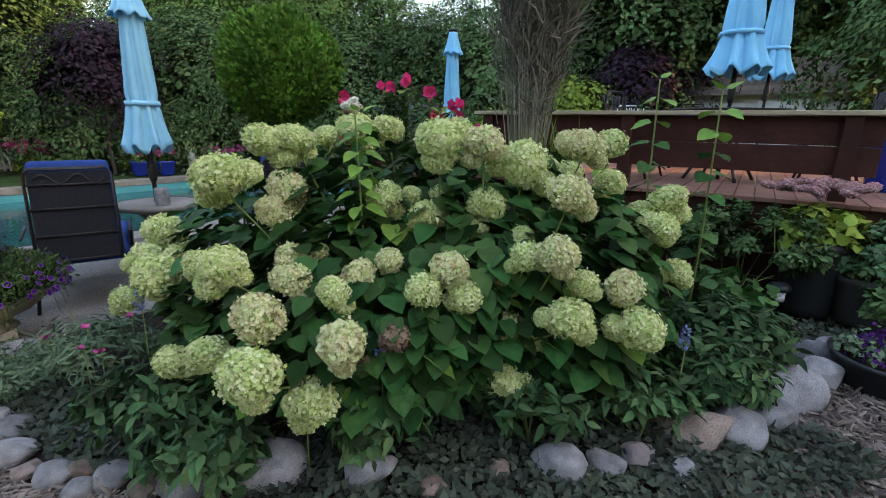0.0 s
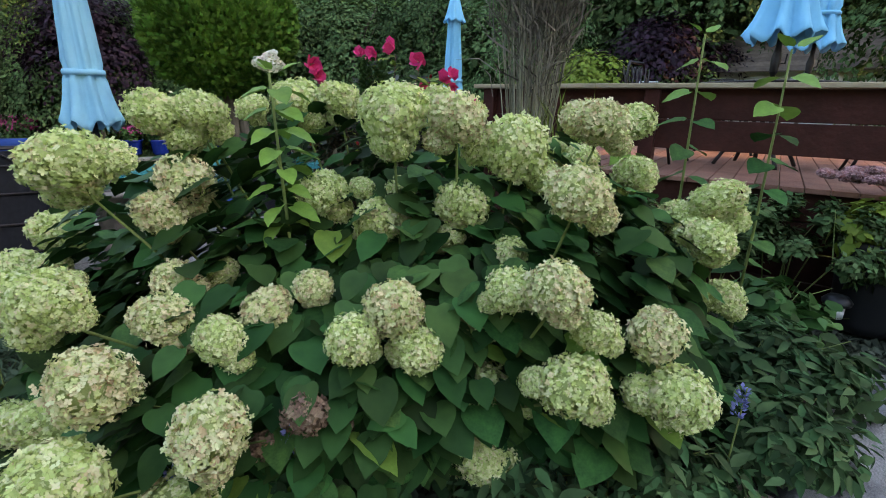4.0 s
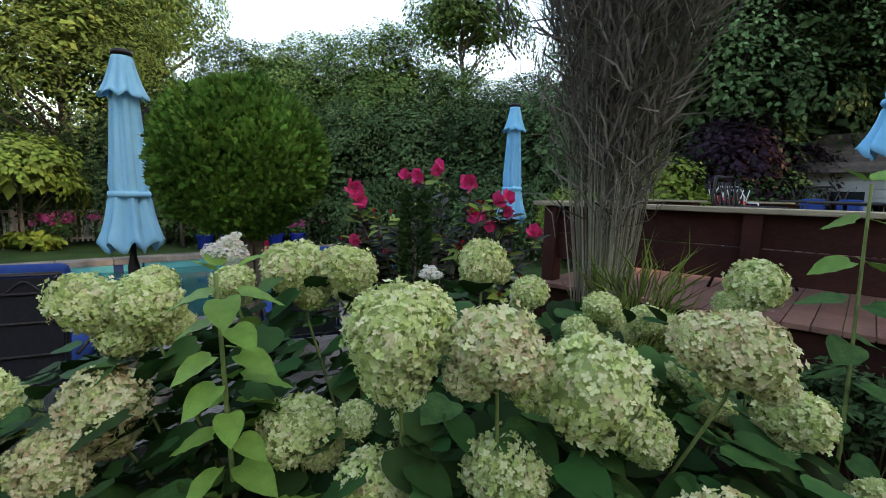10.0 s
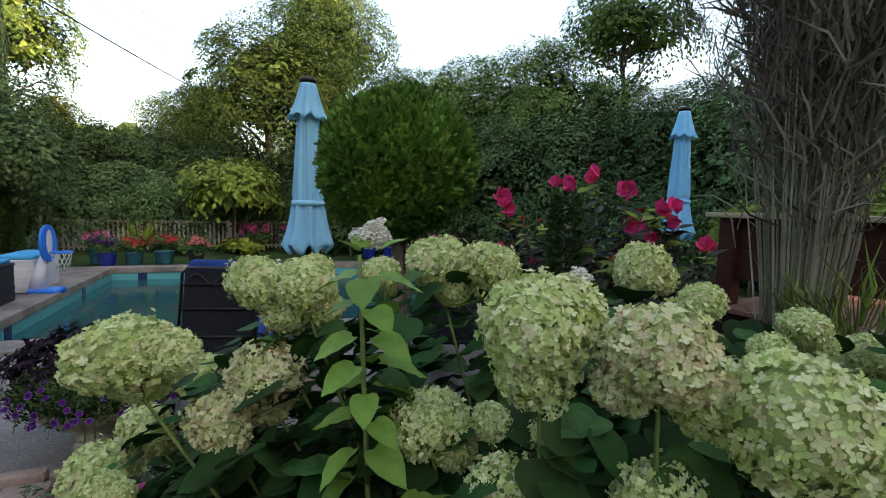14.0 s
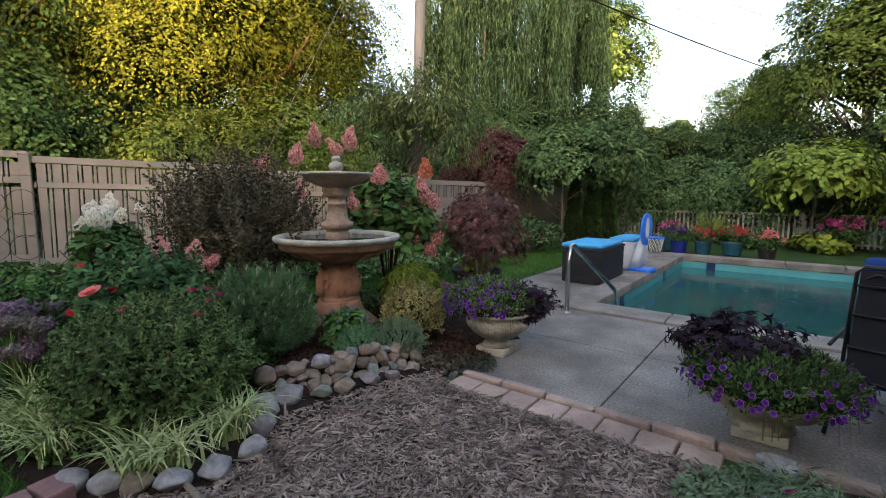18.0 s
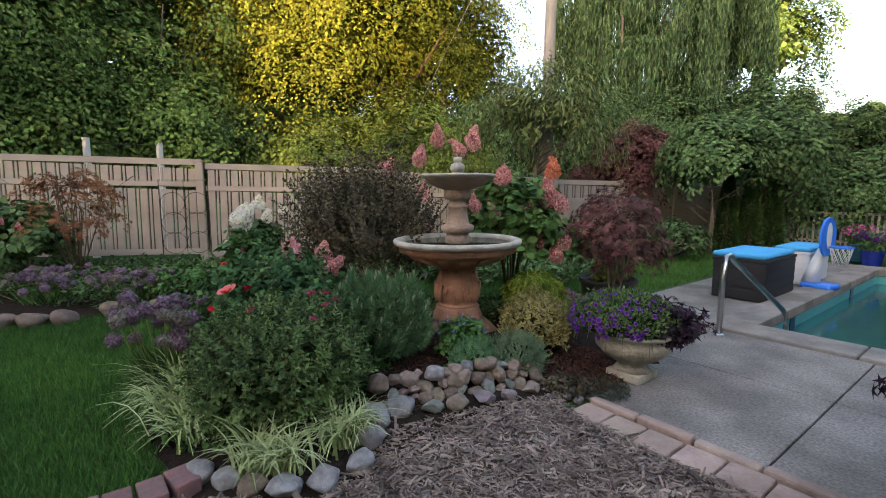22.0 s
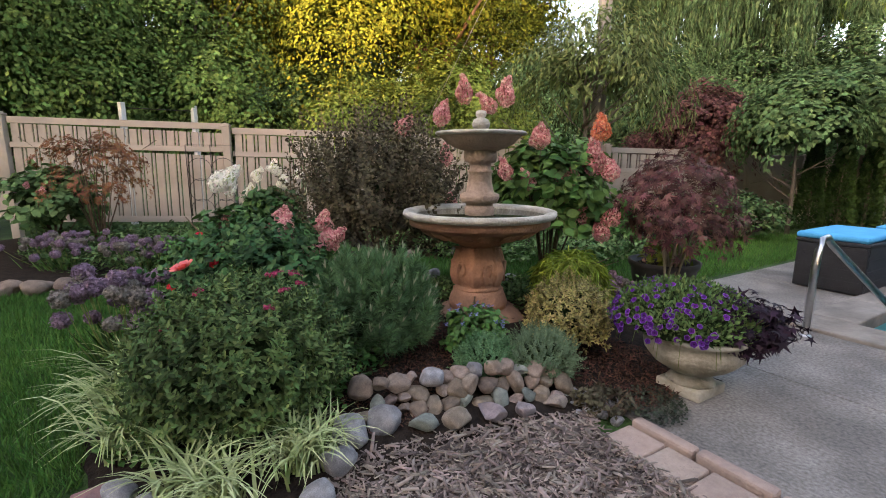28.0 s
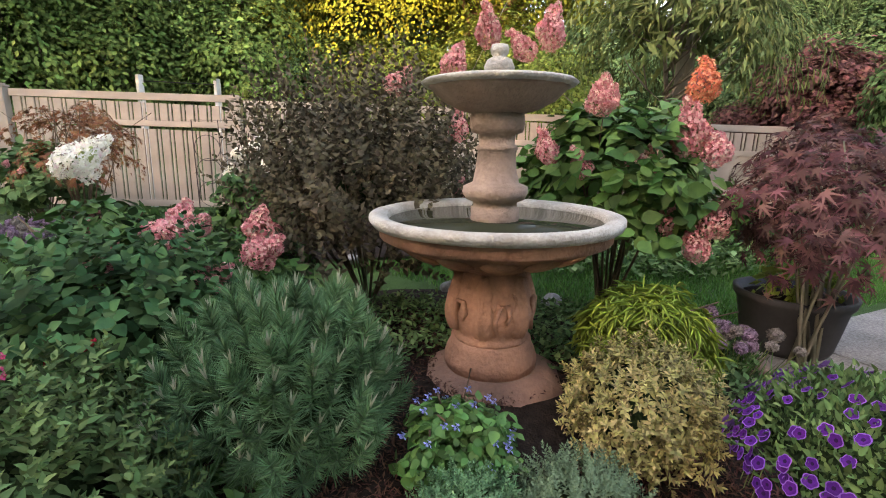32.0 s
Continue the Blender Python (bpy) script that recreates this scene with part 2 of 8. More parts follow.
M = dict(
    soil=mat("dark_soil", (0.034, 0.024, 0.018), (0.014, 0.01, 0.008), 14, 0.95, 0.8, 50, spec=0.08),
    mulchbase=mat("mulch_base", (0.15, 0.115, 0.1), (0.05, 0.036, 0.03), 22, 0.95, 0.9, 70),
    chip=mat("wood_chip", (0.26, 0.2, 0.165), (0.1, 0.074, 0.06), 6, 0.9, 0.3, 90, island=0.55),
    redmulch=mat("red_mulch", (0.12, 0.055, 0.036), (0.05, 0.024, 0.016), 10, 0.9, island=0.5),
    lawn=mat("lawn_turf", (0.055, 0.11, 0.028), (0.028, 0.06, 0.016), 1.2, 0.9, 0.8, 90),
    blade=leafm("grass_blade", (0.085, 0.2, 0.042), (0.035, 0.1, 0.022), 0.45, 0.6, 0.3, scale=0.8),
    concrete=mat("washed_concrete", (0.345, 0.305, 0.265), (0.145, 0.127, 0.11), 52, 0.85, 0.5, 160, spec=0.3, stain=0.35),
    coping=mat("coping_concrete", (0.32, 0.28, 0.24), (0.2, 0.175, 0.15), 3.0, 0.8, 0.4, 110, stain=0.25),
    joint=mat("dark_joint", (0.035, 0.03, 0.026), None, 12, 0.95),
    paver=mat("tan_paver", (0.4, 0.29, 0.23), (0.26, 0.185, 0.15), 5, 0.85, 0.5, 80, island=0.14, spec=0.3, stain=0.3),
    redbrick=mat("red_edging_brick", (0.24, 0.125, 0.105), (0.13, 0.088, 0.08), 6, 0.85, 0.5, 70, island=0.4, spec=0.3),
    stone=mat("field_stone", (0.4, 0.38, 0.37), (0.2, 0.19, 0.19), 26, 0.8, 0.6, 40, island=0.35, spec=0.35, stain=0.3),
    tanstone=mat("tan_field_stone", (0.34, 0.255, 0.19), (0.17, 0.12, 0.09), 26, 0.8, 0.5, 40, island=0.3, spec=0.35, stain=0.3),
    pooltile=mat("turquoise_pool_wall", (0.1, 0.4, 0.41), (0.065, 0.31, 0.33), 2.5, 0.4, 0.15, 30),
    poolfloor=mat("pool_floor", (0.012, 0.1, 0.105), (0.009, 0.075, 0.08), 1.2, 0.6),
    marktile=mat("dark_blue_tile", (0.015, 0.03, 0.1), None, 9, 0.3, spec=0.4),
    fence=mat("tan_vinyl_fence", (0.41, 0.34, 0.275), (0.33, 0.27, 0.215), 1.5, 0.55, 0.1, 60, stain=0.12, spec=0.4),
    picket=mat("weathered_picket", (0.55, 0.5, 0.44), (0.4, 0.35, 0.3), 3, 0.8, 0.3, 40, island=0.12),
    whitepaint=mat("white_paint", (0.75, 0.74, 0.71), (0.58, 0.57, 0.54), 4, 0.6, 0.2, 40),
    pole=mat("grey_utility_pole", (0.42, 0.37, 0.32), (0.24, 0.2, 0.17), 5, 0.9, 0.7, 30, stretch=(1, 1, 0.1)),
    wire=mat("black_cable", (0.02, 0.02, 0.02), None, 3, 0.6),
    deckwood=mat("stained_deck_board", (0.34, 0.17, 0.125), (0.23, 0.11, 0.08), 4, 0.6, 0.25, 40, island=0.14, stain=0.25),
    railwood=mat("dark_brown_stain", (0.075, 0.024, 0.017), (0.045, 0.015, 0.011), 5, 0.55, 0.25, 30, island=0.15, stain=0.25),
    capwood=mat("weathered_rail_cap", (0.5, 0.41, 0.27), (0.36, 0.28, 0.18), 5, 0.75, 0.3, 40, stretch=(1, 1, 4)),
    canvas=mat("aqua_umbrella_canvas", (0.34, 0.7, 0.88), (0.27, 0.62, 0.81), 3, 0.85, 0.2, 220, trans=0.12, spec=0.2),
    canvas2=mat("aqua_umbrella_fade", (0.27, 0.68, 0.93), (0.21, 0.6, 0.86), 3, 0.85, 0.2, 220, trans=0.12, spec=0.2),
    bronze=mat("dark_bronze_metal", (0.04, 0.033, 0.03), (0.025, 0.02, 0.02), 12, 0.45, 0.1, 60, metal=0.4, spec=0.4),
    steel=mat("brushed_steel", (0.6, 0.6, 0.6), (0.45, 0.45, 0.45), 10, 0.28, 0.05, 80, metal=1.0),
    wicker=mat("black_resin", (0.022, 0.022, 0.025), (0.014, 0.014, 0.016), 8, 0.55, 0.4, 80, spec=0.4),
    mesh=mat("black_sling_mesh", (0.018, 0.018, 0.022), (0.012, 0.012, 0.014), 30, 0.8, 0.3, 200),
    navy=mat("navy_cushion", (0.02, 0.06, 0.22), (0.013, 0.04, 0.16), 5, 0.85, 0.2, 160),
    aqua=mat("aqua_cushion", (0.06, 0.4, 0.68), (0.045, 0.33, 0.6), 5, 0.8, 0.15, 120),
    toyblue=mat("blue_plastic", (0.015, 0.2, 0.75), (0.012, 0.16, 0.65), 6, 0.35, coat=0.2, spec=0.4),
    toywhite=mat("grey_white_plastic", (0.62, 0.64, 0.66), (0.52, 0.54, 0.56), 6, 0.4, spec=0.4),
    terracotta=mat("fountain_terracotta", (0.48, 0.25, 0.15), (0.3, 0.155, 0.1), 6, 0.85, 0.6, 45, spec=0.25, stain=0.3),
    darkterra=mat("damp_brown_stone", (0.3, 0.17, 0.115), (0.19, 0.11, 0.08), 5, 0.8, 0.6, 45, spec=0.3, stain=0.35),
    fountstone=mat("weathered_fountain_stone", (0.46, 0.33, 0.25), (0.28, 0.2, 0.155), 5, 0.85, 0.6, 45, spec=0.25, stain=0.3),
    fountrim=mat("lichened_pale_rim", (0.52, 0.49, 0.42), (0.33, 0.3, 0.25), 9, 0.85, 0.6, 60, spec=0.25),
    urnstone=mat("mossy_urn_stone", (0.54, 0.48, 0.38), (0.32, 0.28, 0.2), 6, 0.85, 0.6, 45, spec=0.25, stain=0.35),
    blackpot=mat("black_plastic_pot", (0.02, 0.02, 0.022), (0.014, 0.014, 0.015), 5, 0.45, spec=0.4),
    greypot=mat("charcoal_pot", (0.05, 0.047, 0.045), (0.035, 0.033, 0.03), 5, 0.6),
    bluepot=mat("cobalt_glazed_pot", (0.012, 0.035, 0.32), (0.008, 0.022, 0.2), 4, 0.15, coat=0.6, spec=0.4),
    tealpot=mat("teal_glazed_pot", (0.03, 0.13, 0.18), (0.02, 0.09, 0.13), 4, 0.2, coat=0.5, spec=0.4),
    bark=mat("grey_bark", (0.2, 0.165, 0.13), (0.09, 0.07, 0.055), 8, 0.95, 0.9, 30, stretch=(1, 1, 0.25)),
    warmbark=mat("reddish_bark", (0.26, 0.15, 0.09), (0.12, 0.07, 0.045), 8, 0.95, 0.9, 30, stretch=(1, 1, 0.25)),
    stem=mat("green_stem", (0.2, 0.26, 0.07), (0.12, 0.15, 0.05), 12, 0.7),
    brownstem=mat("brown_stem", (0.16, 0.11, 0.07), (0.08, 0.055, 0.035), 12, 0.8),
    hydleaf=leafm("hydrangea_leaf", (0.06, 0.15, 0.036), (0.024, 0.07, 0.02), 0.6, 0.6, 0.25, 0.3),
    limeleaf=leafm("young_hydrangea_leaf", (0.21, 0.36, 0.065), (0.14, 0.26, 0.046), 0.2, 0.45, 0.35),
    floret=floretm("lime_cream_floret", ((0.0, (0.5, 0.6, 0.2)), (0.4, (0.66, 0.72, 0.31)), (0.75, (0.8, 0.8, 0.46)), (0.98, (0.7, 0.58, 0.34)))),
    floretc=floretm("cream_tan_floret", ((0.0, (0.56, 0.62, 0.25)), (0.4, (0.74, 0.73, 0.41)), (0.75, (0.76, 0.66, 0.4)), (0.98, (0.52, 0.36, 0.19)))),
    # core tones below the petals': shade in the gaps between florets, painted in
    floretcore=mat("floret_gap_green", (0.42, 0.48, 0.19), (0.3, 0.36, 0.12), 40, 0.9),
    pinkcore=mat("floret_gap_pink", (0.36, 0.14, 0.12), (0.22, 0.1, 0.08), 40, 0.9),
    floretb=leafm("withered_brown_floret", (0.3, 0.2, 0.13), (0.17, 0.11, 0.08), 0.35, 0.85, 0.1, 0.1, 30),
    floretp=floretm("rose_pink_floret", ((0.0, (0.5, 0.16, 0.17)), (0.4, (0.72, 0.3, 0.3)), (0.75, (0.78, 0.45, 0.4)), (1.0, (0.7, 0.55, 0.4)))),
    floreto=floretm("coral_orange_floret", ((0.0, (0.62, 0.14, 0.09)), (0.5, (0.8, 0.28, 0.14)), (1.0, (0.82, 0.42, 0.24)))),
    floretw=floretm("white_blush_floret", ((0.0, (0.8, 0.76, 0.6)), (0.6, (0.88, 0.85, 0.76)), (1.0, (0.8, 0.6, 0.56)))),
    green=leafm("garden_leaf", (0.082, 0.18, 0.045), (0.035, 0.09, 0.025), 0.5, 0.45, 0.25, 0.4),
    lime=leafm("lime_leaf", (0.25, 0.33, 0.05), (0.15, 0.22, 0.035)),
    dark=leafm("dark_tree_leaf", (0.125, 0.2, 0.078), (0.048, 0.092, 0.034), 0.55, 0.75, 0.22, 0.12),
    tree=leafm("tree_leaf", (0.14, 0.22, 0.06), (0.07, 0.125, 0.035), 0.55, 0.75, 0.22, 0.12),
    lighttree=leafm("light_tree_leaf", (0.18, 0.23, 0.05), (0.095, 0.14, 0.03), 0.55, 0.75, 0.22, 0.12),
    gold=leafm("golden_leaf", (0.21, 0.215, 0.026), (0.085, 0.115, 0.018), 0.55, 0.75, 0.22, 0.12),
    willow=leafm("willow_leaf", (0.122, 0.19, 0.086), (0.052, 0.094, 0.039), 0.55, 0.75, 0.22, 0.12),
    mapleleaf=leafm("dusky_maple_leaf", (0.2, 0.088, 0.078), (0.09, 0.044, 0.038), 0.6, 0.6, 0.5, 0.2),
    peachleaf=leafm("drooping_peach_leaf", (0.19, 0.23, 0.08), (0.08, 0.112, 0.042), 0.6, 0.7, 0.3, 0.15),
    orangeleaf=leafm("bronze_orange_leaf", (0.26, 0.11, 0.045), (0.14, 0.06, 0.03), 0.4),
    purple=leafm("purple_black_leaf", (0.035, 0.016, 0.028), (0.018, 0.01, 0.016), 0.5),
    duskshrub=leafm("dusky_bronze_leaf", (0.145, 0.122, 0.072), (0.058, 0.052, 0.036), 0.5, 0.8, 0.25, 0.1),
    variegate=leafm("gold_variegated_leaf", (0.4, 0.33, 0.13), (0.15, 0.14, 0.05), 0.6),
    sage=leafm("grey_green_leaf", (0.17, 0.24, 0.13), (0.1, 0.15, 0.08), 0.3, 0.7),
    pine=leafm("pine_needle", (0.14, 0.26, 0.12), (0.055, 0.125, 0.055), 0.5, 0.5, 0.1, 0.3),
    thuja=leafm("thuja_spray", (0.128, 0.25, 0.036), (0.04, 0.1, 0.015), 0.4, 0.6, 0.2),
    hibleaf=leafm("dark_hibiscus_leaf", (0.062, 0.075, 0.04), (0.025, 0.032, 0.02), 0.5, 0.45, 0.2, 0.5),
    arbor=leafm("dark_arborvitae_spray", (0.06, 0.115, 0.03), (0.026, 0.058, 0.016), 0.35, 0.6, 0.15),
    stripe=leafm("striped_sedge_leaf", (0.58, 0.6, 0.33), (0.24, 0.35, 0.11), 0.3, 0.5),
    straw=leafm("bronze_grass_blade", (0.2, 0.172, 0.135), (0.085, 0.075, 0.058), 0.45, 0.7),
    cane=leafm("pale_cane", (0.3, 0.27, 0.19), (0.17, 0.16, 0.1), 0.3, 0.7, 0.0),
    hotpink=leafm("hot_pink_petal", (0.9, 0.09, 0.27), (0.72, 0.04, 0.17), 0.15, 0.55, 0.3, scale=20),
    salmon=leafm("salmon_petal", (0.85, 0.25, 0.22), (0.72, 0.15, 0.15), 0.15, 0.6, 0.3, scale=20),
    magenta=leafm("magenta_petal", (0.66, 0.12, 0.32), (0.45, 0.06, 0.2), 0.3, 0.6, 0.3),
    red=leafm("red_petal", (0.68, 0.04, 0.05), (0.45, 0.02, 0.03), 0.25, 0.6, 0.3),
    violet=leafm("violet_petal", (0.1, 0.012, 0.16), (0.055, 0.007, 0.1), 0.3, 0.6, 0.25),
    speedleaf=leafm("speedwell_leaf", (0.14, 0.26, 0.12), (0.06, 0.14, 0.06), 0.45, 0.6, 0.2, 0.2),
    panicleleaf=leafm("panicle_hydrangea_leaf", (0.125, 0.24, 0.06), (0.05, 0.115, 0.032), 0.6, 0.5, 0.35, 0.3),
    salvialeaf=leafm("salvia_leaf", (0.075, 0.14, 0.052), (0.026, 0.055, 0.023), 0.65, 0.6, 0.25, 0.25),
    petunialeaf=leafm("petunia_leaf", (0.115, 0.18, 0.06), (0.045, 0.085, 0.03), 0.6, 0.6, 0.3, 0.2),
    eye=leafm("dark_petal_eye", (0.03, 0.008, 0.05), None, 0.1, 0.8, 0.0),
    mauve=leafm("mauve_allium_floret", (0.3, 0.2, 0.27), (0.15, 0.1, 0.13), 0.4, 0.7, 0.2),
    alliumdry=leafm("dry_allium_floret", (0.26, 0.22, 0.19), (0.14, 0.12, 0.1), 0.4, 0.8, 0.15),
    bugle=leafm("dark_bugle_leaf", (0.065, 0.08, 0.05), (0.035, 0.042, 0.032), 0.4, 0.4),
    bluef=leafm("pale_blue_floret", (0.3, 0.32, 0.62), (0.2, 0.22, 0.45), 0.25, 0.6, 0.2),
    spirea=leafm("bronze_green_leaf", (0.1, 0.152, 0.05), (0.038, 0.065, 0.024), 0.7, 0.6, 0.3, 0.25),
    roseleaf=leafm("rose_leaf", (0.075, 0.155, 0.053), (0.024, 0.064, 0.025), 0.65, 0.6, 0.3, 0.25),
    petalrim=leafm("lavender_petal_rim", (0.32, 0.14, 0.48), (0.22, 0.09, 0.36), 0.2, 0.6, 0.3),
    candle=leafm("pale_pine_bud", (0.42, 0.42, 0.3), (0.28, 0.3, 0.2), 0.2, 0.7, 0.1),
    greenstone=mat("greenish_field_stone", (0.3, 0.32, 0.27), (0.16, 0.17, 0.14), 26, 0.8, 0.6, 40, island=0.3, spec=0.35, stain=0.3),
    mauvestone=mat("mauve_field_stone", (0.34, 0.27, 0.26), (0.18, 0.14, 0.14), 26, 0.8, 0.6, 40, island=0.3, spec=0.35, stain=0.3),
    pinkstone=mat("pinkish_field_stone", (0.37, 0.27, 0.22), (0.2, 0.145, 0.12), 26, 0.8, 0.6, 40, island=0.3, spec=0.35, stain=0.3),
    # near-black green for plant cores: the shade deep in foliage, put into colour
    shadecore=mat("shaded_inner_green", (0.03, 0.05, 0.018), (0.014, 0.024, 0.009), 60, 0.95, 0.6, 90, spec=0.05),
    fenceleaf=leafm("fence_tree_leaf", (0.15, 0.25, 0.1), (0.056, 0.11, 0.045), 0.6, 0.6, 0.3, 0.25),
    floretd=leafm("dusty_mauve_floret", (0.55, 0.33, 0.32), (0.36, 0.2, 0.2), 0.35, 0.75, 0.25, 0.15, 30),
    crimson=leafm("crimson_spirea_floret", (0.42, 0.05, 0.12), (0.26, 0.03, 0.07), 0.3, 0.7, 0.2),
    # dark tone that paints the shade within the clipped globe
    deepshade=mat("crown_inner_shade", (0.026, 0.03, 0.016), (0.012, 0.014, 0.009), 20, 0.95, spec=0.05),
    white=mat("white_marker", (0.8, 0.8, 0.78), (0.66, 0.66, 0.62), 9, 0.6),
    roof=mat("shingle_roof", (0.28, 0.215, 0.17), (0.17, 0.13, 0.105), 9, 0.9, 0.5, 40, island=0.2),
    siding=mat("pale_siding", (0.62, 0.6, 0.56), (0.5, 0.48, 0.44), 2, 0.6, 0.15, 20),
    darkglass=mat("dark_window", (0.02, 0.025, 0.03), None, 2, 0.1, spec=0.4),
    aluminium=mat("cast_white_metal", (0.72, 0.72, 0.7), (0.6, 0.6, 0.58), 8, 0.45),
)


def water_mat(name, color, tint, ior):
    m = bpy.data.materials.new(name)
    m.use_nodes = True
    N, L = m.node_tree.nodes, m.node_tree.links
    bs = N["Principled BSDF"]
    bs.inputs["Base Color"].default_value = (*color, 1)
    bs.inputs["Roughness"].default_value, bs.inputs["IOR"].default_value = 0.03, ior
    bs.inputs["Transmission Weight"].default_value = tint
    co, nz, bp = N.new("ShaderNodeTexCoord"), N.new("ShaderNodeTexNoise"), N.new("ShaderNodeBump")
    nz.inputs["Scale"].default_value, nz.inputs["Detail"].default_value = 5.0, 4
    bp.inputs["Strength"].default_value, bp.inputs["Distance"].default_value = 0.25, 0.02
    L.new(co.outputs["Object"], nz.inputs[0]), L.new(nz.outputs[0], bp.inputs["Height"]), L.new(bp.outputs[0], bs.inputs["Normal"])
    return m


M["water"] = water_mat("pool_water", (0.16, 0.56, 0.57), 0.92, 1.3)
M["pondwater"] = water_mat("fountain_water", (0.04, 0.042, 0.025), 0.2, 1.1)

# ---- tools ----
R = np.random.default_rng(7)


def thing(name, label, category, at=(0, 0, 0), group="", kind="", rz=0):
    ob = new(name)
    ob.matrix_world = pose(*at, 0, 0, rz)
    return tagged(ob, label, category, group, kind)


def mesh_of(name, verts, faces, material, smooth=False):
    me = bpy.data.meshes.new(name)
    me.from_pydata([tuple(v) for v in verts], [], [tuple(f) for f in faces])
    me.materials.append(M[material] if isinstance(material, str) else material)
    if smooth:
        me.polygons.foreach_set("use_smooth", [True] * len(me.polygons))
    me.update()
    return me


def put(name, me, parent=None, m=None, label="", kind=""):
    ob = new(name, me)
    if parent is not None:
        ob.parent = parent
    if m is not None:
        ob.matrix_basis = m
    return tagged(ob, label, kind=kind)


def part(name, bm, material, parent=None, label="", m=None, smooth=False, kind=""):
    me = bpy.data.meshes.new(name)
    bm.to_mesh(me)
    bm.free()
    me.materials.append(M[material])
    if smooth:
        me.polygons.foreach_set("use_smooth", [True] * len(me.polygons))
    return put(name, me, parent, m, label, kind)


def box(bm, x0, x1, y0, y1, z0, z1, bev=0.0, m=None):
    g = bmesh.ops.create_cube(bm, size=1.0)
    vs = g["verts"]
    for v in vs:
        v.co = Vector(((x0 + x1) / 2 + v.co.x * (x1 - x0), (y0 + y1) / 2 + v.co.y * (y1 - y0), (z0 + z1) / 2 + v.co.z * (z1 - z0)))
    if bev:
        es = list({e for v in vs for e in v.link_edges})
        r = bmesh.ops.bevel(bm, geom=es, offset=bev, segments=2, affect="EDGES", profile=0.5)
        vs = list({v for f in r["faces"] for v in f.verts} | {v for v in vs if v.is_valid})
    if m is not None:
        bmesh.ops.transform(bm, matrix=m, verts=[v for v in vs if v.is_valid])
    return bm


def boxm(x0, x1, y0, y1, z0, z1, bev=0.0, m=None):
    return box(bmesh.new(), x0, x1, y0, y1, z0, z1, bev, m)


def lathe(profile, seg=32, wob=0.0, seed=0, ribs=0, ribamp=0.0):
    """Surface of revolution about z from (radius, height) pairs."""
    r = np.random.default_rng(seed)
    V, F = [], []
    n = len(profile)
    for i, (rad, z) in enumerate(profile):
        for k in range(seg):
            a = 2 * math.pi * k / seg
            rr = rad * (1 + ribamp * abs(math.sin(ribs * a / 2)) if ribs else 1) + r.normal(0, wob)
            V.append((rr * math.cos(a), rr * math.sin(a), z))
    for i in range(n - 1):
        for k in range(seg):
            k2 = (k + 1) % seg
            F.append((i * seg + k, i * seg + k2, (i + 1) * seg + k2, (i + 1) * seg + k))
    F.append(tuple(range(seg))[::-1])
    F.append(tuple((n - 1) * seg + k for k in range(seg)))
    return V, F


def tube_into(V, F, pts, radii, seg=6):
    pts = [Vector(p) for p in pts]
    base = len(V)
    for i, p in enumerate(pts):
        d = (pts[min(i + 1, len(pts) - 1)] - pts[max(i - 1, 0)]).normalized()
        a = d.orthogonal().normalized()
        b = d.cross(a)
        rad = radii[i] if hasattr(radii, "__len__") else radii
        for k in range(seg):
            t = 2 * math.pi * k / seg
            V.append(tuple(p + (a * math.cos(t) + b * math.sin(t)) * rad))
    for i in range(len(pts) - 1):
        for k in range(seg):
            k2 = (k + 1) % seg
            F.append((base + i * seg + k, base + i * seg + k2, base + (i + 1) * seg + k2, base + (i + 1) * seg + k))
    F.append(tuple(base + k for k in range(seg))[::-1])
    F.append(tuple(base + (len(pts) - 1) * seg + k for k in range(seg)))


def tubes(name, paths, material, parent=None, seg=6, label="", m=None, kind=""):
    V, F = [], []
    for pts, rad in paths:
        tube_into(V, F, pts, rad, seg)
    return put(name, mesh_of(name, V, F, material, True), parent, m, label, kind)


# leaf shapes: along +y, facing +z
DIAMOND = (np.array([(0, 0, 0), (0.3, 0.45, 0.06), (0, 1, 0), (-0.3, 0.45, 0.06)]), [(0, 1, 2), (0, 2, 3)])
NARROW = (np.array([(0, 0, 0), (0.12, 0.4, 0.03), (0, 1, -0.08), (-0.12, 0.4, 0.03)]), [(0, 1, 2), (0, 2, 3)])
OVATE = (np.array([(0, 0, 0), (0.27, 0.16, 0.05), (0.36, 0.42, 0.05), (0.2, 0.75, 0), (0, 1.02, -0.1), (-0.2, 0.75, 0), (-0.36, 0.42, 0.05), (-0.27, 0.16, 0.05), (0, 0.4, -0.03), (0, 0.75, -0.05)]),
         [(0, 1, 8), (1, 2, 8), (2, 3, 9, 8), (3, 4, 9), (4, 5, 9), (5, 6, 8, 9), (6, 7, 8), (7, 0, 8)])
